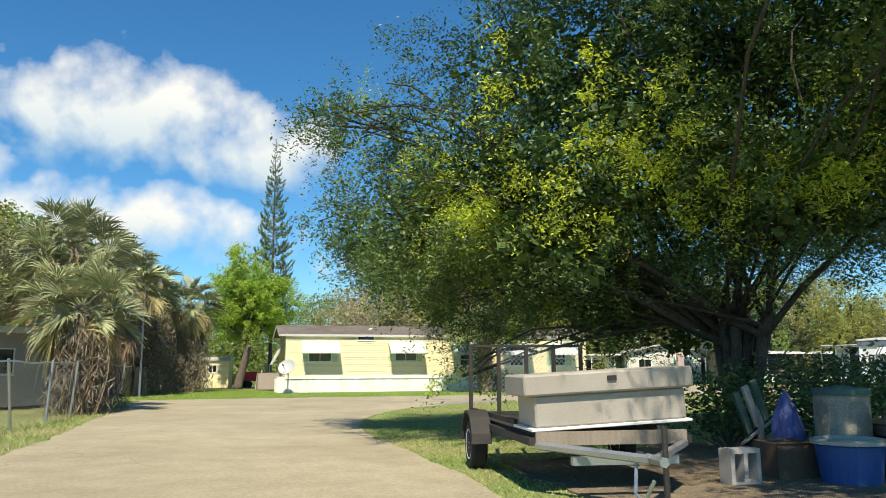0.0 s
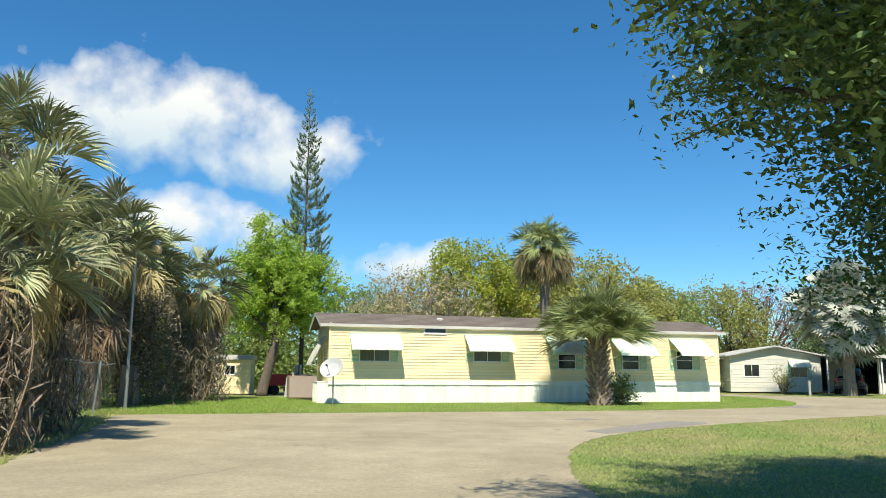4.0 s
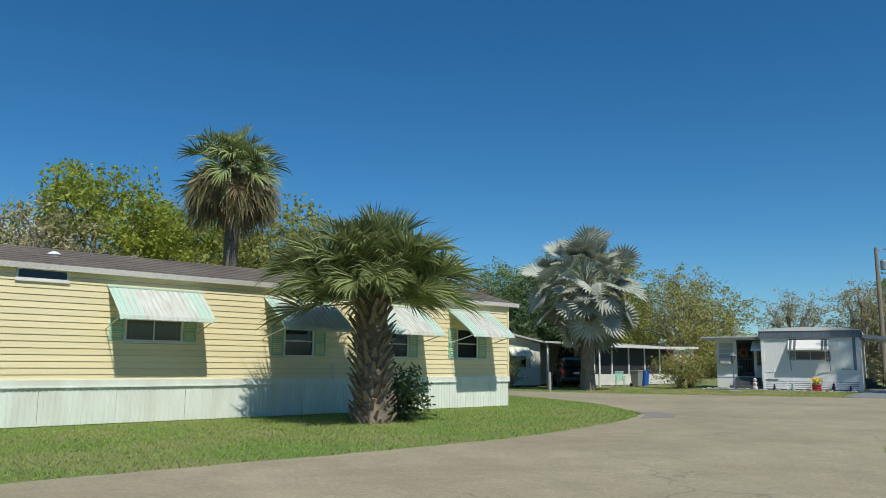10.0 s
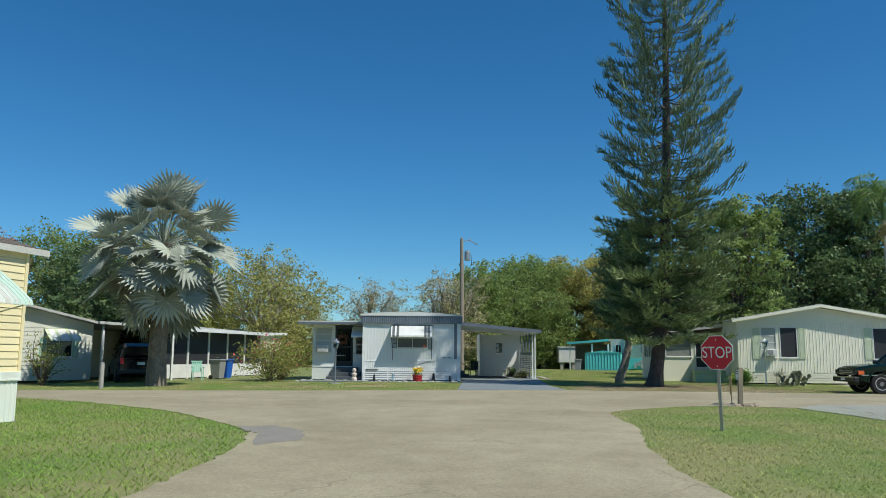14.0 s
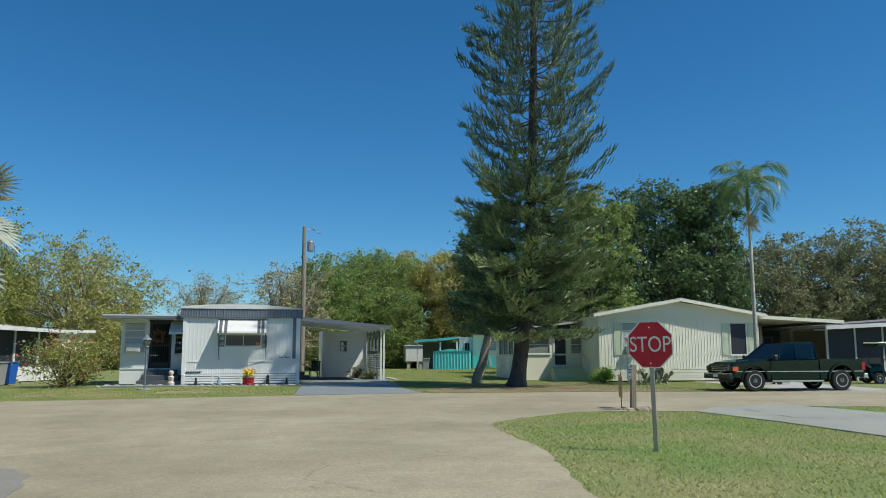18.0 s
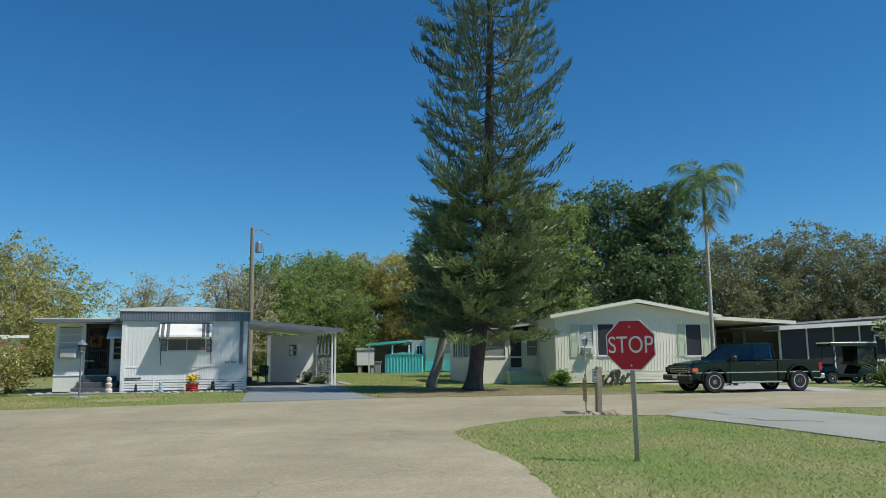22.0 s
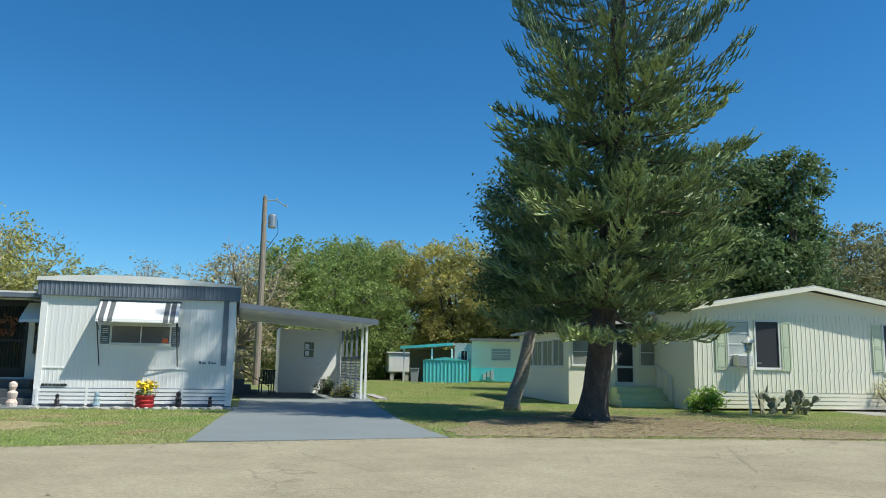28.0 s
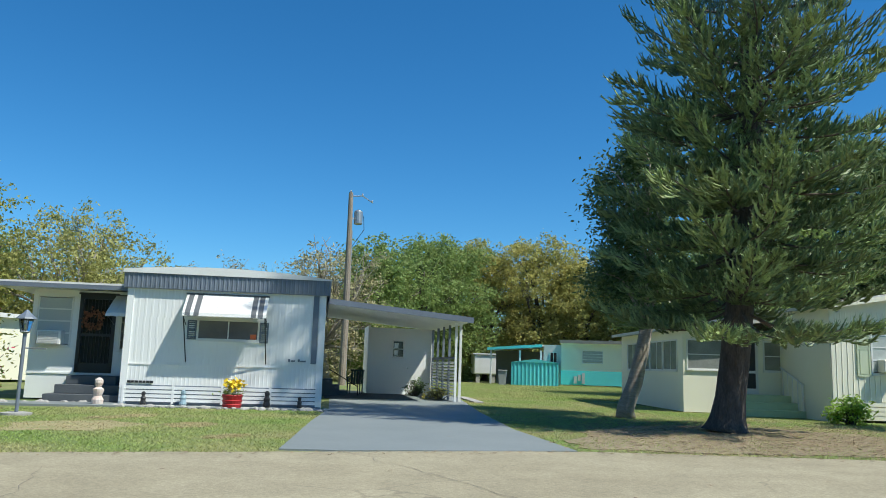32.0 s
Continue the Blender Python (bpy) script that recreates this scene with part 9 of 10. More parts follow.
boxpart("headboard", (-0.02, 0.03, -0.82, 0.82, 0.5, 0.64), WOODGREY, ut)
for k, yy in enumerate((-0.6, 0.6)):
    boxpart("bearer", (-0.7, -0.1, yy - 0.05, yy + 0.05, 0.61, 0.68), WOODGREY, ut)
bx = thing("storage_box", 1.72, 8.33, 0.68, -81.5, "dusty white lidded storage box, coloured darker for shade, lying on the trailer", "box")
# white plastic darkened in colour for the shade under the tree
DUSTYSHADED = mat("dusty_shaded_plastic", (0.38, 0.35, 0.3), rough=0.6, var=0.06, scale=1.5, second=(0.29, 0.26, 0.22), amount=0.7)
TILT = Matrix.Rotation(radians(3), 4, 'X')
for nm, b6, m_ in (("body", (-0.76, -0.02, -0.8, 0.86, 0.03, 0.36), DUSTYSHADED), ("lid", (-0.84, 0.05, -0.92, 0.94, 0.36, 0.58), DUSTYSHADED), ("base_lip", (-0.8, 0.02, -0.86, 0.9, 0.0, 0.03), WHITE), ("latch", (0.052, 0.07, -0.02, 0.08, 0.48, 0.53), STAKE)):
    boxpart(nm, b6, m_, bx, bev=0.0 if nm == "latch" else 0.02 if nm != "base_lip" else 0.006, m=TILT)
cb = thing("cinder_block", 3.25, 8.9, 0, 20, "grey concrete block standing on end", "block")
bm = holed(B(), -0.2, 0.2, 0, 0.4, -0.1, 0.1, [(-0.15, -0.025, 0.05, 0.35), (0.025, 0.15, 0.05, 0.35)])
part("block", bm, CONCRETE, cb)
bt = thing("plastic_tub", 4.5, 8.95, 0, 0, "blue round plastic tub with a pale lid", "tub")
part("body", lathe(B(), [(0.31, 0.0), (0.36, 0.42), (0.38, 0.44)], 24), mat("dull_blue_plastic", (0.02, 0.085, 0.28), rough=0.5, var=0.15, scale=4), bt)
part("lid", lathe(B(), [(0.4, 0.44), (0.4, 0.48), (0.36, 0.5), (0.34, 0.46), (0.05, 0.45)], 24), mat("pale_lid", (0.42, 0.4, 0.33), rough=0.7, var=0.15, scale=4), bt)
wk = thing("storage_drum", 4.85, 9.75, 0, 0, "pale mottled drum with a green lid", "drum")
part("body", lathe(B(), [(0.3, 0), (0.32, 0.05), (0.32, 0.92), (0.3, 0.95)], 20), mat("mottled_drum", (0.36, 0.33, 0.26), rough=0.85, var=0.25, scale=5, second=(0.12, 0.12, 0.09), amount=0.7), wk)
part("lid", lathe(B(), [(0.33, 0.95), (0.34, 1.02), (0.05, 1.06)], 20), mat("dull_green_lid", (0.06, 0.14, 0.12), rough=0.6), wk)
for k, (cx, cy, w_, h_, m_) in enumerate(((5.7, 9.9, 0.5, 0.6, BRN), (5.6, 9.0, 0.4, 0.75, BRN))):
    t = thing("crate", cx, cy, 0, 15 * k, "weathered wooden crate under the tree", "crate", "crates")
    for q in range(4):
        boxpart("slat", (-w_, w_, -w_ - 0.012, -w_ + 0.012, 0.02 + q * h_ / 4, 0.02 + (q + 0.8) * h_ / 4), m_, t)
        boxpart("slat", (-w_, w_, w_ - 0.012, w_ + 0.012, 0.02 + q * h_ / 4, 0.02 + (q + 0.8) * h_ / 4), m_, t)
        boxpart("slat", (-w_ - 0.012, -w_ + 0.012, -w_ + 0.013, w_ - 0.013, 0.02 + q * h_ / 4, 0.02 + (q + 0.8) * h_ / 4), m_, t)
        boxpart("slat", (w_ - 0.012, w_ + 0.012, -w_ + 0.013, w_ - 0.013, 0.02 + q * h_ / 4, 0.02 + (q + 0.8) * h_ / 4), m_, t)
    boxpart("top_board", (-w_, w_, -w_ + 0.013, w_ - 0.013, h_, h_ + 0.02), m_, t)
cbx = thing("cardboard_box", 4.02, 9.45, 0, 12, "sagging brown cardboard box on the bare soil", "box")
CARD = mat("dark_cardboard", (0.13, 0.085, 0.055), rough=0.95, var=0.2, scale=5, second=(0.07, 0.05, 0.035), amount=0.6)
for q, (b6, an) in enumerate((((-0.3, 0.3, -0.25, -0.24, 0, 0.42), -3), ((-0.3, 0.3, 0.24, 0.25, 0, 0.42), 3))):
    boxpart("side", b6, CARD, cbx, m=Matrix.Rotation(radians(an), 4, 'X'))
for x in (-0.3, 0.29):
    boxpart("side", (x, x + 0.01, -0.238, 0.238, 0, 0.42), CARD, cbx)
for s in (-1, 1):
    boxpart("flap", (-0.3, 0.3, 0.0, 0.24, 0.0, 0.008), CARD, cbx, m=Matrix.Translation((0, s * 0.25, 0.42)) @ Matrix.Rotation(radians(0 if s < 0 else 180), 4, 'Z') @ Matrix.Rotation(radians(-14), 4, 'X'))
DULLWHITE = mat("dull_white_plastic", (0.4, 0.41, 0.38), rough=0.6, var=0.15, scale=4, second=(0.22, 0.22, 0.19), amount=0.6)
DULLGREEN = mat("dull_green_webbing", (0.07, 0.12, 0.09), rough=0.8, var=0.15, scale=5)
fc = thing("folded_lounger", 4.15, 10.7, 0, 30, "folded white and green garden lounger leaning on boxes", "lounger")
for k, (xx, m_) in enumerate(((0, DULLGREEN), (0.2, DULLWHITE), (0.38, DULLGREEN))):
    boxpart("panel", (xx, xx + 0.11, -0.02, 0.02, 0.45, 1.02), m_, fc, m=Matrix.Rotation(radians(-24), 4, 'Y'))
boxpart("frame_bar", (-0.1, 0.7, 0.03, 0.06, 0.34, 0.37), DULLWHITE, fc, m=Matrix.Rotation(radians(-24), 4, 'Y'))
boxpart("support", (0.1, 0.16, 0.0, 0.05, 0.0, 0.9), STEEL, fc)
bg = thing("blue_tarp_bundle", 4.3, 10.05, 0, 0, "crumpled blue tarp bundle under the tree", "tarp")
bm = B()
bmesh.ops.create_icosphere(bm, subdivisions=3, radius=1)
for v in bm.verts:
    v.co *= 1 + 0.22 * noise.noise(v.co * 2.4)
    v.co = Vector((v.co.x * (0.2 - 0.07 * v.co.z), v.co.y * (0.2 - 0.07 * v.co.z), v.co.z * 0.52 + 0.44))
    v.co.z = max(0, v.co.z)
part("tarp", bm, mat("blue_tarp", (0.05, 0.075, 0.24), rough=0.5, var=0.15), bg)

# ---- garden things by the white home ----
fpot = thing("flower_pot", 32.15, 56.45, 0, 0, "red ribbed flower pot with yellow blooms", "flower pot")
part("pot", lathe(B(), [(0.2, 0.0), (0.22, 0.04), (0.235, 0.1), (0.215, 0.12), (0.245, 0.2), (0.22, 0.22), (0.255, 0.32), (0.24, 0.34), (0.23, 0.33)], 18), RED, fpot)
rng = np.random.default_rng(4)
P = rng.normal(size=(170, 3)) * np.array((0.105, 0.105, 0.055)) + np.array((0, 0, 0.58))
quads("bloom", leaf_quads(P, rng, 0.11, 0.8), mat("yellow_bloom", (0.9, 0.66, 0.04), rough=0.6, island=0.15), fpot, "yellow flowers")["kind"] = "stuff"
P = rng.normal(size=(200, 3)) * np.array((0.12, 0.12, 0.06)) + np.array((0, 0, 0.4))
quads("leaves", leaf_quads(P, rng, 0.08, 0.5), LEAF_MID, fpot)


def ornament(u, material, label, s=1.0):
    x, y = 31.0 + 0.573 * u - 0.16, 59.0 - 0.819 * u - 0.11
    t = thing("garden_ornament", x, y, 0.03, -55, label, "ornament", "garden ornaments")
    bm = lathe(B(), [(0.08 * s, 0), (0.1 * s, 0.05 * s), (0.07 * s, 0.14 * s), (0.085 * s, 0.2 * s), (0.045 * s, 0.27 * s), (0.065 * s, 0.31 * s), (0.06 * s, 0.36 * s), (0.02 * s, 0.4 * s)], 10)
    part("figure", bm, material, t)
    return t


for u, m_, lab, s in ((0.62, DARK, "small black garden ornament by the skirting", 0.8), (1.55, mat("blue_white_glaze", (0.3, 0.42, 0.48), rough=0.4, var=0.3, scale=14), "small blue and white garden ornament", 0.95), (3.55, DARK, "small black and white garden ornament", 1.0), (4.35, DARK, "small dark garden ornament by the drive", 0.7)):
    ornament(u, m_, lab, s)
st = thing("statue", 30.35, 58.95, 0.03, -55, "small pink and white garden statue by the steps", "statue")
part("statue", lathe(B(), [(0.13, 0), (0.14, 0.12), (0.09, 0.2), (0.12, 0.3), (0.13, 0.36), (0.06, 0.41), (0.1, 0.5), (0.095, 0.58), (0.03, 0.63)], 12), mat("pink_white_plaster", (0.62, 0.45, 0.38), rough=0.8, var=0.2, scale=9, second=(0.7, 0.66, 0.6), amount=0.8), st)
gsl = part("stepping_path", slab(B(), [(41.1, 54.0), (41.3, 53.75), (44.8, 56.0), (44.6, 56.3)], -0.02, 0.05), CONCRETE)
tagged(gsl, "narrow concrete strip beside the carport", "path", kind="structure")


# ---- shrubs ----
def shrub(x, y, r, h, leaf, n, size, seed, label, flower=None, nf=0, fsize=0.1):
    rng = np.random.default_rng(seed)
    t = thing("shrub", x, y, 0, 0, label, "shrub")
    bl = [(rng.uniform(-0.4, 0.4) * r, rng.uniform(-0.4, 0.4) * r, h * rng.uniform(0.35, 0.65), r * 0.65, r * 0.65, h * 0.38) for _ in range(6)]
    cc, P = blob_points(bl, n // 14, 14, rng, r * 0.22, 0.4)
    P[:, 2] = np.maximum(P[:, 2], 0.04)
    o = quads("foliage", leaf_quads(P, rng, size, 0.45), leaf, t)
    o["kind"] = "stuff"
    rr = random.Random(seed)
    bm = B()
    for c in cc[:40]:
        limb(bm, (rr.uniform(-0.1, 0.1), rr.uniform(-0.1, 0.1), 0), tuple(c), 0.02, 0.007, rr, 0.15, 4, 4)
    part("stem_tangle", bm, BARK, t)["kind"] = "stuff"
    if flower:
        k = rng.integers(0, len(P), nf)
        o = quads("flower_spray", leaf_quads(P[k] * np.array((1.08, 1.08, 1.04)), rng, fsize, 0.8), flower, t)
        o["kind"] = "stuff"
    return t


PINKF = mat("magenta_flower", (0.5, 0.08, 0.12), rough=0.6, island=0.3)
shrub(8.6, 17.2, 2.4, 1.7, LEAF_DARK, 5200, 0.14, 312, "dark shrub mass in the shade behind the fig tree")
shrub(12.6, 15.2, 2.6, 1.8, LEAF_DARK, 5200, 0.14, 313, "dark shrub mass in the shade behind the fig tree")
# two added shrubs stand in for the dark trunk mass behind the box
shrub(4.3, 12.0, 0.9, 1.3, LEAF_FICUS, 2200, 0.1, 315, "low foliage added to fill in the dark trunk mass of the fig tree")
shrub(5.7, 11.6, 1.0, 1.2, LEAF_FICUS, 2200, 0.1, 316, "low foliage added to fill in the dark trunk mass of the fig tree")
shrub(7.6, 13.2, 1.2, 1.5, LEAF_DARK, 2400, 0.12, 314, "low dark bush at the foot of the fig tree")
shrub(28.2, 62.5, 2.0, 2.4, LEAF_OLIVE, 4600, 0.13, 301, "loose bougainvillea bush with red blooms", PINKF, 260, 0.12)
shrub(30.0, 63.6, 1.0, 1.8, LEAF_OLIVE, 1500, 0.13, 302, "loose flowering bush by the porch", PINKF, 120, 0.12)
shrub(39.9, 43.0, 0.62, 0.75, LEAF_BRIGHT, 1500, 0.12, 303, "low bright green shrub by the cream home")
shrub(43.55, 37.6, 0.6, 1.35, LEAF_STRAW, 900, 0.07, 304, "thin twiggy shrub by the cream home")
shrub(3.05, 44.25, 0.75, 1.5, LEAF_DARK, 1500, 0.13, 305, "dark leafy shrub beside the palm trunk")
shrub(12.4, 63.0, 1.1, 2.3, LEAF_OLIVE, 1500, 0.12, 306, "open leafy shrub by the white porch")
shrub(18.0, 64.6, 0.9, 2.2, LEAF_OLIVE, 1000, 0.12, 307, "open leafy shrub in front of the home")
shrub(9.6, 62.0, 0.9, 1.9, LEAF_MID, 1200, 0.12, 308, "green shrub beyond the yellow home")
shrub(43.6, 57.6, 0.55, 0.7, LEAF_DARK, 500, 0.12, 309, "dark plant inside the carport corner")
shrub(41.7, 55.6, 0.5, 0.5, LEAF_GOLD, 500, 0.1, 310, "small red and gold plant by the carport post")
shrub(-17.0, 53.4, 0.5, 1.3, LEAF_DARK, 600, 0.1, 311, "dark potted plants in front of the shed")


def strap_plant(x, y, n, L, w, material, seed, label, droop=0.5, name="strap_leaf_plant", base=0.12):
    rnd = random.Random(seed)
    t = thing(name, x, y, 0, 0, label, "plant")
    vs, fs = [], []
    for s in range(2):
        vs, fs = [], []
        k = 6
        for i in range(k + 1):
            q = i / k
            ww = w * (1 - q) ** 0.6 * (0.6 + 0.8 * q if q < 0.4 else 1)
            px, pz = L * (q - 0.25 * droop * q * q), L * (0.15 * q - droop * q * q)
            vs += [(px, -ww, pz + 0.02), (px, 0, pz), (px, ww, pz + 0.02)]
            if i:
                j = 3 * i
                fs += [(j - 3, j - 2, j + 1, j), (j - 2, j - 1, j + 2, j + 1)]
        me = bpy.data.meshes.new("leaf")
        me.from_pydata(vs, [], fs)
        me.update()
        me.materials.append(material)
        for i in range(n // 2):
            el = rnd.uniform(15, 85)
            share("leaf", me, t, Matrix.Translation((rnd.uniform(-base, base), rnd.uniform(-base, base), 0.05)) @ Matrix.Rotation(rnd.uniform(0, 6.28), 4, 'Z') @ Matrix.Rotation(radians(-el), 4, 'Y') @ Matrix.Scale(rnd.uniform(0.65, 1.15), 4))
    return t


STRAP = mat("strap_leaf", (0.17, 0.22, 0.07), rough=0.5, var=0.12, scale=4, per=0.25, translucent=0.15)
strap_plant(39.4, 30.2, 160, 1.35, 0.055, STRAP, 1, "large clump of arching strap leaves by the road", 0.55, base=0.3)
CACTUS = mat("dusty_cactus_pad", (0.25, 0.26, 0.17), rough=0.75, var=0.15, scale=7, second=(0.33, 0.31, 0.22), amount=0.5, per=0.25)


def pad_cactus(x, y, n, seed, label):
    rnd = random.Random(seed)
    t = thing("cactus", x, y, 0, 0, label, "cactus")
    bm = B()
    bmesh.ops.create_icosphere(bm, subdivisions=2, radius=1)
    for v in bm.verts:
        v.co = Vector((v.co.x * 0.1 * (1 + 0.25 * v.co.z), v.co.y * 0.022, (v.co.z + 1) * 0.14))
    me = bpy.data.meshes.new("pad")
    bm.to_mesh(me)
    bm.free()
    me.materials.append(CACTUS)
    ends = [Matrix.Translation((rnd.uniform(-0.35, 0.35), rnd.uniform(-0.75, 0.75), -0.02)) @ Matrix.Rotation(rnd.uniform(0, 6.28), 4, 'Z') for _ in range(16)]
    for i in range(n):
        m = ends.pop(0) @ Matrix.Rotation(radians(rnd.uniform(-38, 38)), 4, 'Y') @ Matrix.Rotation(radians(rnd.uniform(-20, 20)), 4, 'X') @ Matrix.Rotation(rnd.uniform(-0.8, 0.8), 4, 'Z')
        k = rnd.uniform(0.55, 0.95)
        share("pad", me, t, m @ Matrix.Scale(k, 4))
        if (m @ Vector((0, 0, 0.26 * k))).z < 0.75:
            for _ in range(rnd.choice((1, 2))):
                ends.append(m @ Matrix.Translation((rnd.uniform(-0.03, 0.03), 0, 0.25 * k)))
        if not ends:
            break
    return t


pad_cactus(40.49, 40.83, 120, 2, "sprawling grey-green pad cactus below the window")
tree(43.9, 28.9, [(0, 0, 3.0, 0.6, 0.6, 0.5), (0.3, 0.3, 2.4, 0.6, 0.6, 0.4)], 1.6, 0.06, LEAF_OLIVE, 40, 8, 0.22, 0.25, 330, "slim bare-stemmed small tree by the drab home", twigs=16)

# ---- grass blades ----
GRASS_LUSH = mat("lush_grass_blade", (0.29, 0.45, 0.085), rough=0.7, var=0.1, scale=0.5, second=(0.35, 0.4, 0.12), amount=0.6, bump=0, island=0.16, translucent=0.4, sharp=0.13)
GRASS = mat("grass_blade", (0.34, 0.44, 0.12), rough=0.7, var=0.1, scale=0.5, second=(0.52, 0.46, 0.22), amount=0.7, bump=0, island=0.14, translucent=0.4, sharp=0.13)


def grass(poly, n, seed, label, h=0.029, keep_out=(), blade=None):
    rng = np.random.default_rng(seed)
    px, py = np.array([p[0] for p in poly]), np.array([p[1] for p in poly])
    n = int(n * 1.9)
    x = rng.uniform(px.min(), px.max(), n)
    y = rng.uniform(py.min(), py.max(), n)
    k = inside(poly, x, y)
    for q in keep_out:
        k &= ~inside(q, x, y)
    x, y = x[k], y[k]
    n = len(x)
    a = rng.uniform(0, 6.283, n)
    hh = h * rng.uniform(0.5, 1.35, n)
    w = 0.009 * rng.uniform(0.7, 1.4, n)
    lx, ly = rng.normal(size=n) * 0.9 * hh, rng.normal(size=n) * 0.9 * hh
    b0 = np.stack([x - np.cos(a) * w, y - np.sin(a) * w, np.zeros(n)], 1)
    b1 = np.stack([x + np.cos(a) * w, y + np.sin(a) * w, np.zeros(n)], 1)
    tp_ = np.stack([x + lx, y + ly, hh], 1)
    o = tris("grass", np.stack([b0, b1, tp_], 1), blade or GRASS)
    return tagged(o, label, "grass", kind="stuff")


# worn straw-brown spots in the lawn before the white home
STRAW = mat("straw_turf", (0.4, 0.31, 0.18), rough=0.95, var=0.2, scale=3, second=(0.24, 0.27, 0.1), amount=0.9, bump=0.5, bscale=45, sharp=0.2)

STRAWBLADE = mat("straw_grass_blade", (0.5, 0.4, 0.22), rough=0.8, var=0.15, scale=2, second=(0.34, 0.36, 0.14), amount=0.5, bump=0, island=0.3, translucent=0.2)


def worn(cx, cy, rx, ry, seed):
    rnd = random.Random(seed)
    ring = [rnd.uniform(0.62, 1.15) for _ in range(14)]
    pl = [(cx + rx * ring[i] * math.cos(i * 0.4488), cy + ry * ring[i] * math.sin(i * 0.4488)) for i in range(14)]
    return wobble(dense(pl + pl[:1], 2), 3, 0.06, seed)[:-1]


BARE = [worn(26.3, 54.9, 1.5, 1.0, 3), worn(24.2, 56.4, 1.2, 0.9, 4), worn(27.9, 53.6, 0.6, 0.4, 5), worn(28.4, 55.9, 0.9, 0.35, 6), worn(26.6, 51.75, 0.5, 0.25, 7), worn(22.6, 57.6, 1.0, 0.7, 8)]
for q in BARE:
    tagged(part("worn_turf", slab(B(), q, -0.02, 0.01), STRAW, ground), "worn straw-brown spot in the lawn")
    grass(q, 1500, int(q[0][0] * 100), "sparse straw grass on a worn spot", h=0.03, blade=STRAWBLADE)
home_back = [(8.8, 49.0), (-8.9, 43.5), (-13.5, 42.0)]
grass([*yard_e[:], (13.2, 58), (9.4, 58), *home_back], 95000, 1, "short green lawn grass in front of the yellow home", h=0.045, blade=GRASS_LUSH)
isl_in = [p for p in isl_e if p[1] > 6]
grass(isl_in + [(22, 36.2), (18, 34.6), (13.5, 32.2), (16, 27), (9, 24), (7, 14), (6, 6)], 190000, 2, "short green lawn grass by the junction")
grass([(25.75, 50.05), (27.2, 50.91), (28.5, 51.7), (30.1, 52.66), (31.7, 53.57), (33.2, 54.6), (30.6, 58.4), (27.2, 59.9), (26.5, 63), (20.5, 66.5), (14, 66), *[p for p in far_e if 49.9 < p[1] < 64]], 90000, 3, "short green lawn grass in front of the white home", keep_out=BARE)
grass([(28.4, 46.8), (31.4, 48.9), (36.2, 51.7), (41.0, 54.3), (46, 57), (52, 58), (46.4, 51), (44.2, 48.0), (42.2, 45.2), (40.9, 43.2), (44.6, 36.6), (43.5, 38.6), (34.5, 35.6), *[p for p in far_e if 36.0 < p[1] < 46.8][::-1]], 120000, 4, "patchy lawn grass round the pine")
grass([(46.5, 57.2), (62, 68), (70, 66), (74, 56), (66, 50), (47.5, 51)], 60000, 8, "short green lawn grass before the turquoise shed", h=0.1)
grass(strip_e + [(38, 4), (24, 20), (20, 30.6), (22.8, 33.3)], 90000, 5, "short lawn grass beside the concrete drive")
NEEDLE = mat("needle_covered_soil", (0.33, 0.26, 0.18), rough=0.95, var=0.25, scale=1.5, second=(0.24, 0.22, 0.1), amount=0.7, bump=0.5, bscale=40)
nd = part("needle_bed", slab(B(), wobble([(28.9, 46.7), (29.9, 44.7), (31.4, 41.8), (32.5, 39.2), (33.6, 38.8), (34.2, 41.0), (36.0, 43.0), (36.4, 45.6), (34.6, 47.4), (32.0, 47.6), (29.9, 47.4), (28.9, 46.7)], 5, 0.16, 12)[:-1], -0.02, 0.014), NEEDLE)
tagged(nd, "bare brown soil strewn with needles under the pine", "soil", kind="structure")
LITTER = mat("leaf_litter", (0.26, 0.19, 0.11), rough=0.9, island=0.4, bump=0)
rng = np.random.default_rng(50)
P = np.concatenate([np.stack([34.0 + rng.normal(size=9000) * 2.6, 44.6 + rng.normal(size=9000) * 2.4, np.full(9000, 0.02)], 1), np.stack([rng.uniform(28.6, 35.5, 5000), rng.uniform(38, 47.5, 5000), np.full(5000, 0.02)], 1)])
ok = inside([(28.4, 46.9), (31.4, 48.9), (36.2, 51.7), (39, 52), (42, 45), (40.5, 40), (34.5, 35.6), *[p for p in far_e if 36.0 < p[1] < 46.9][::-1]], P[:, 0], P[:, 1])
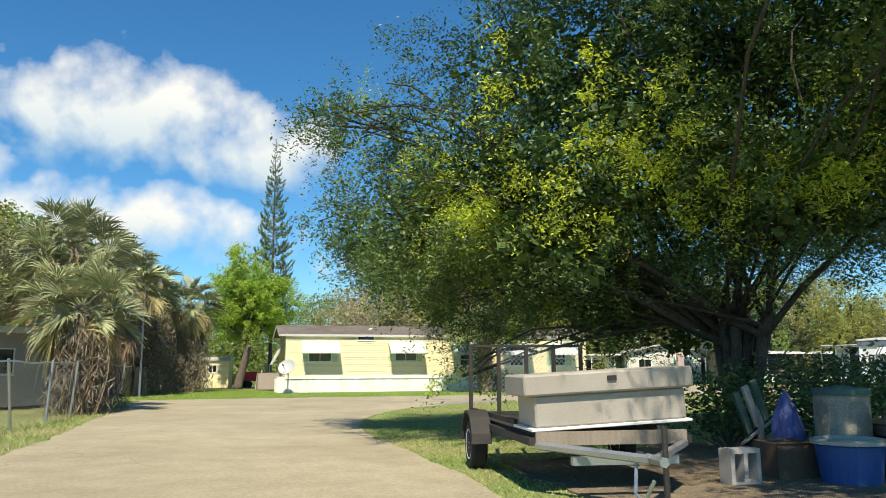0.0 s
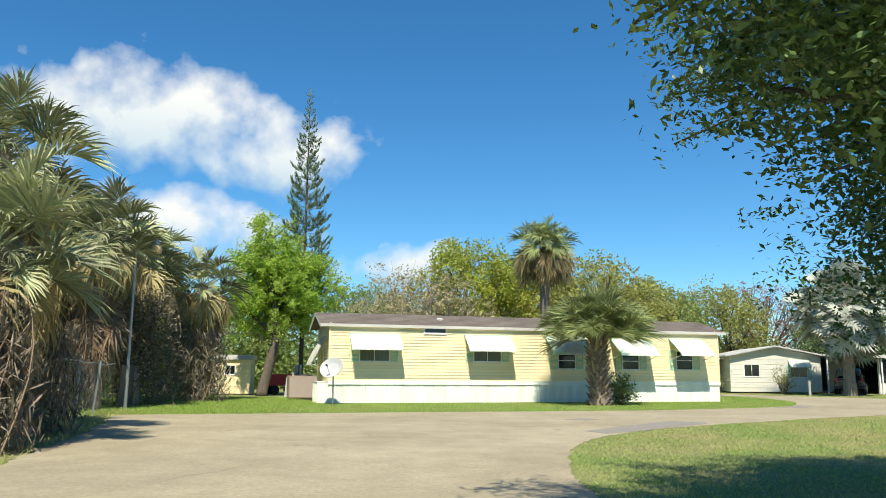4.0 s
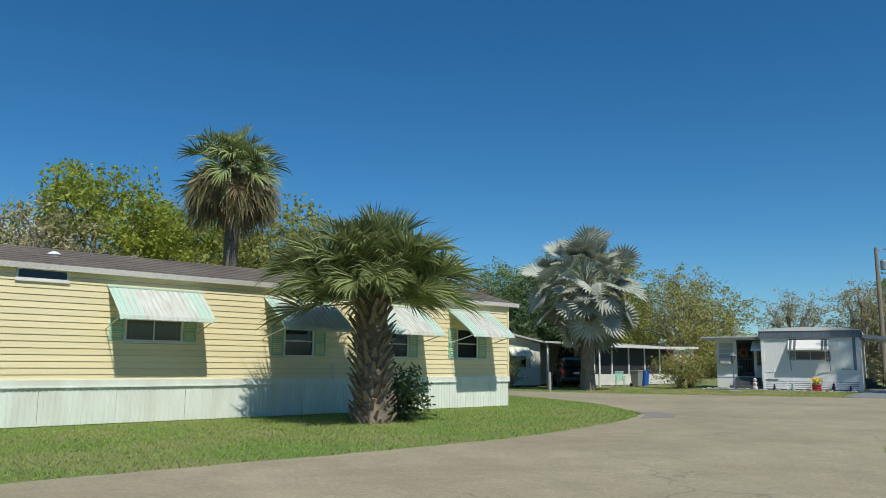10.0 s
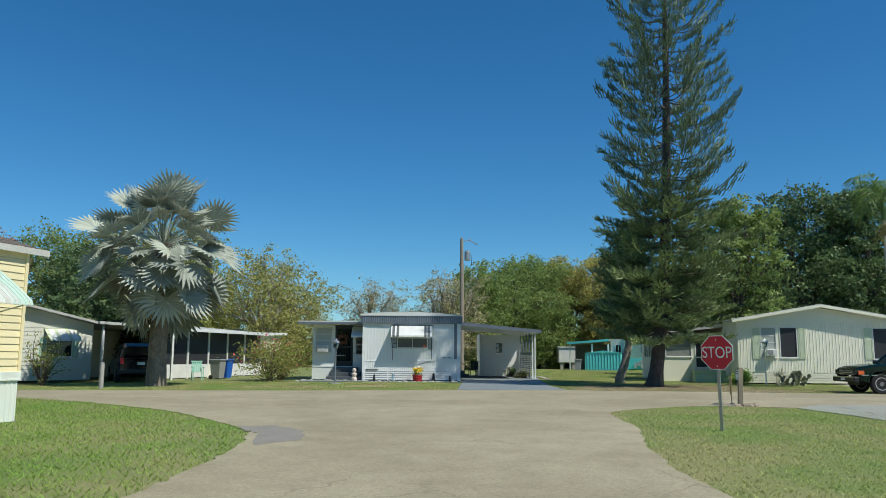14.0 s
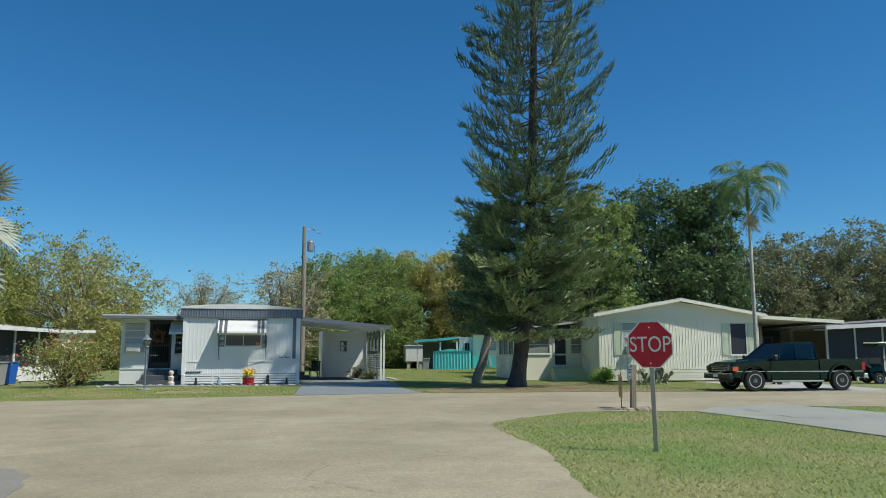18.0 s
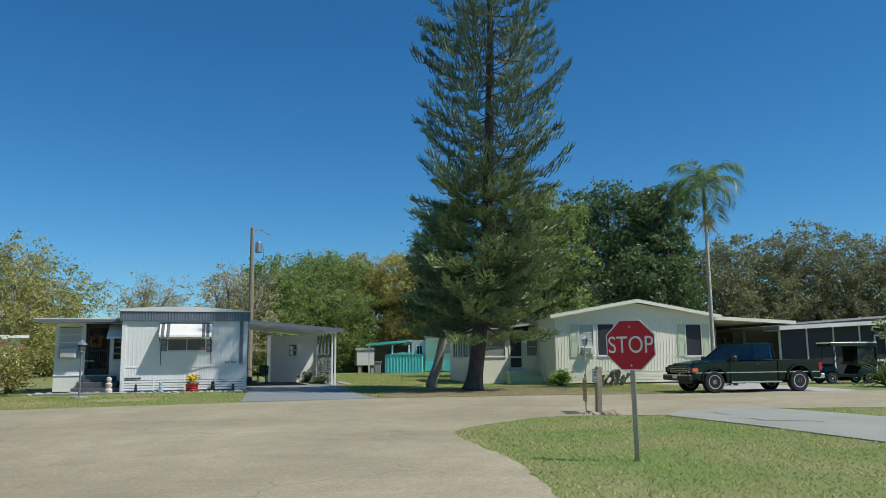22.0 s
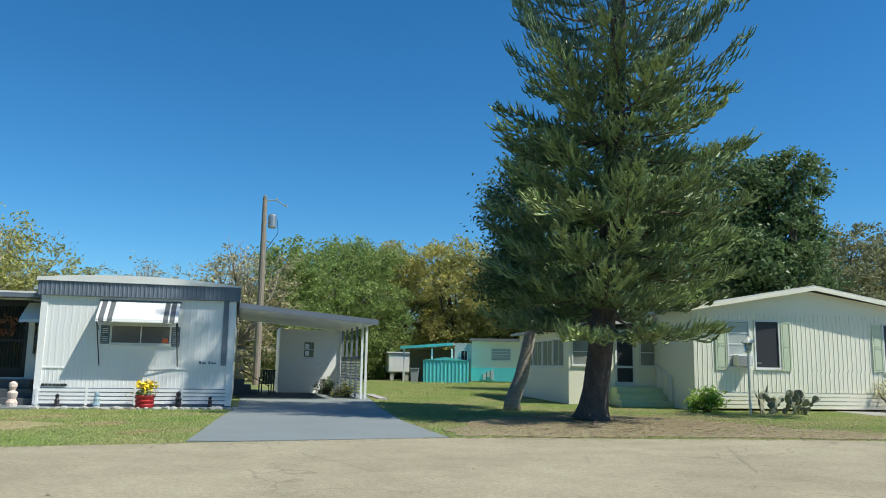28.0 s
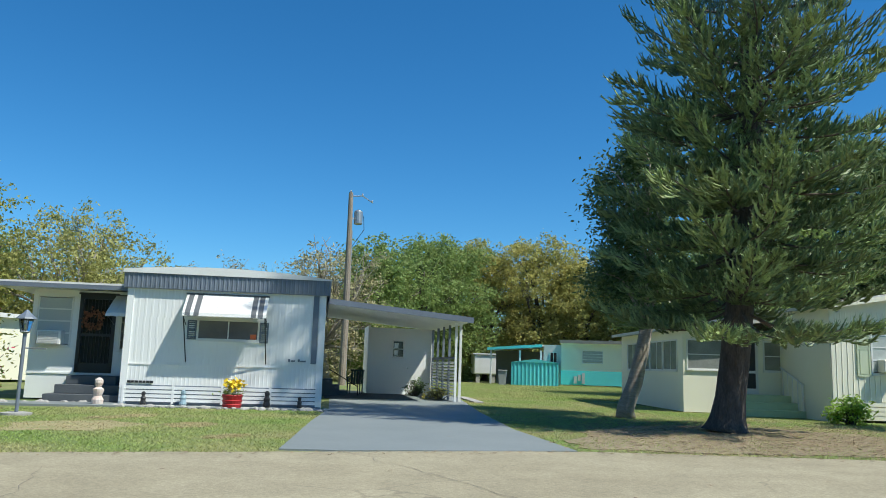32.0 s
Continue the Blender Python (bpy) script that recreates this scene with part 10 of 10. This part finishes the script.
Q = leaf_quads(P[ok], rng, 0.1, 0.5)
Q[:, :, 2] = 0.02 + np.abs(Q[:, :, 2] - 0.02) * 0.35
lit = quads("leaf_litter", Q, LITTER)
tagged(lit, "dry brown needles and leaf litter under the pine", "leaf litter", kind="stuff")
P = np.stack([rng.uniform(-13.5, -6, 5000), rng.uniform(12, 36, 5000), np.full(5000, 0.02)], 1)
we = [p for p in west_e]
ok = inside(we + [(-9, -12), (-12, 12), (-16, 36), (-13.2, 33.6)], P[:, 0], P[:, 1])
Q = leaf_quads(P[ok], rng, 0.12, 0.5)
Q[:, :, 2] = 0.02 + np.abs(Q[:, :, 2] - 0.02) * 0.35
lit = quads("leaf_litter", Q, LITTER)
tagged(lit, "dry brown leaf litter along the fence verge", "leaf litter", kind="stuff")
grass([*west_e, (-7.5, 0), (-9.4, 14), (-11, 22), (-14, 31), (-15.2, 38), (-13.6, 36)], 30000, 6, "rough verge grass below the fence", h=0.09)
grass([(-16.5, 34), (-13.5, 34.0), (-12, 35.0), (-9.3, 35.5), (-9.2, 43), (-12, 50), (-20, 53), (-21, 40)], 40000, 7, "rough lawn grass beside the yellow home", h=0.09, blade=GRASS_LUSH)
edge = [p for p in far_e if 35 < p[1] < 58]
P = []
for a, b in zip(edge, edge[1:]):
    k = int(math.dist(a, b) * 26)
    q = rng.uniform(0, 1, (k, 1))
    nrm = np.array((a[1] - b[1], b[0] - a[0])) / (math.dist(a, b) + 1e-9)
    xy = np.array(a) * (1 - q) + np.array(b) * q + nrm * -np.abs(rng.normal(size=(k, 1))) * 0.22
    P.append(np.concatenate([xy, np.full((k, 1), 0.022)], 1))
P = np.concatenate(P + [np.stack([rng.uniform(20, 30, 60), rng.uniform(40, 50, 60), np.full(60, 0.022)], 1)])
Q = leaf_quads(P, rng, 0.085, 0.5)
Q[:, :, 2] = 0.022 + np.abs(Q[:, :, 2] - 0.022) * 0.3
tagged(quads("leaf_litter", Q, LITTER), "scattered dry leaves along the edge of the road", "leaf litter", kind="stuff")
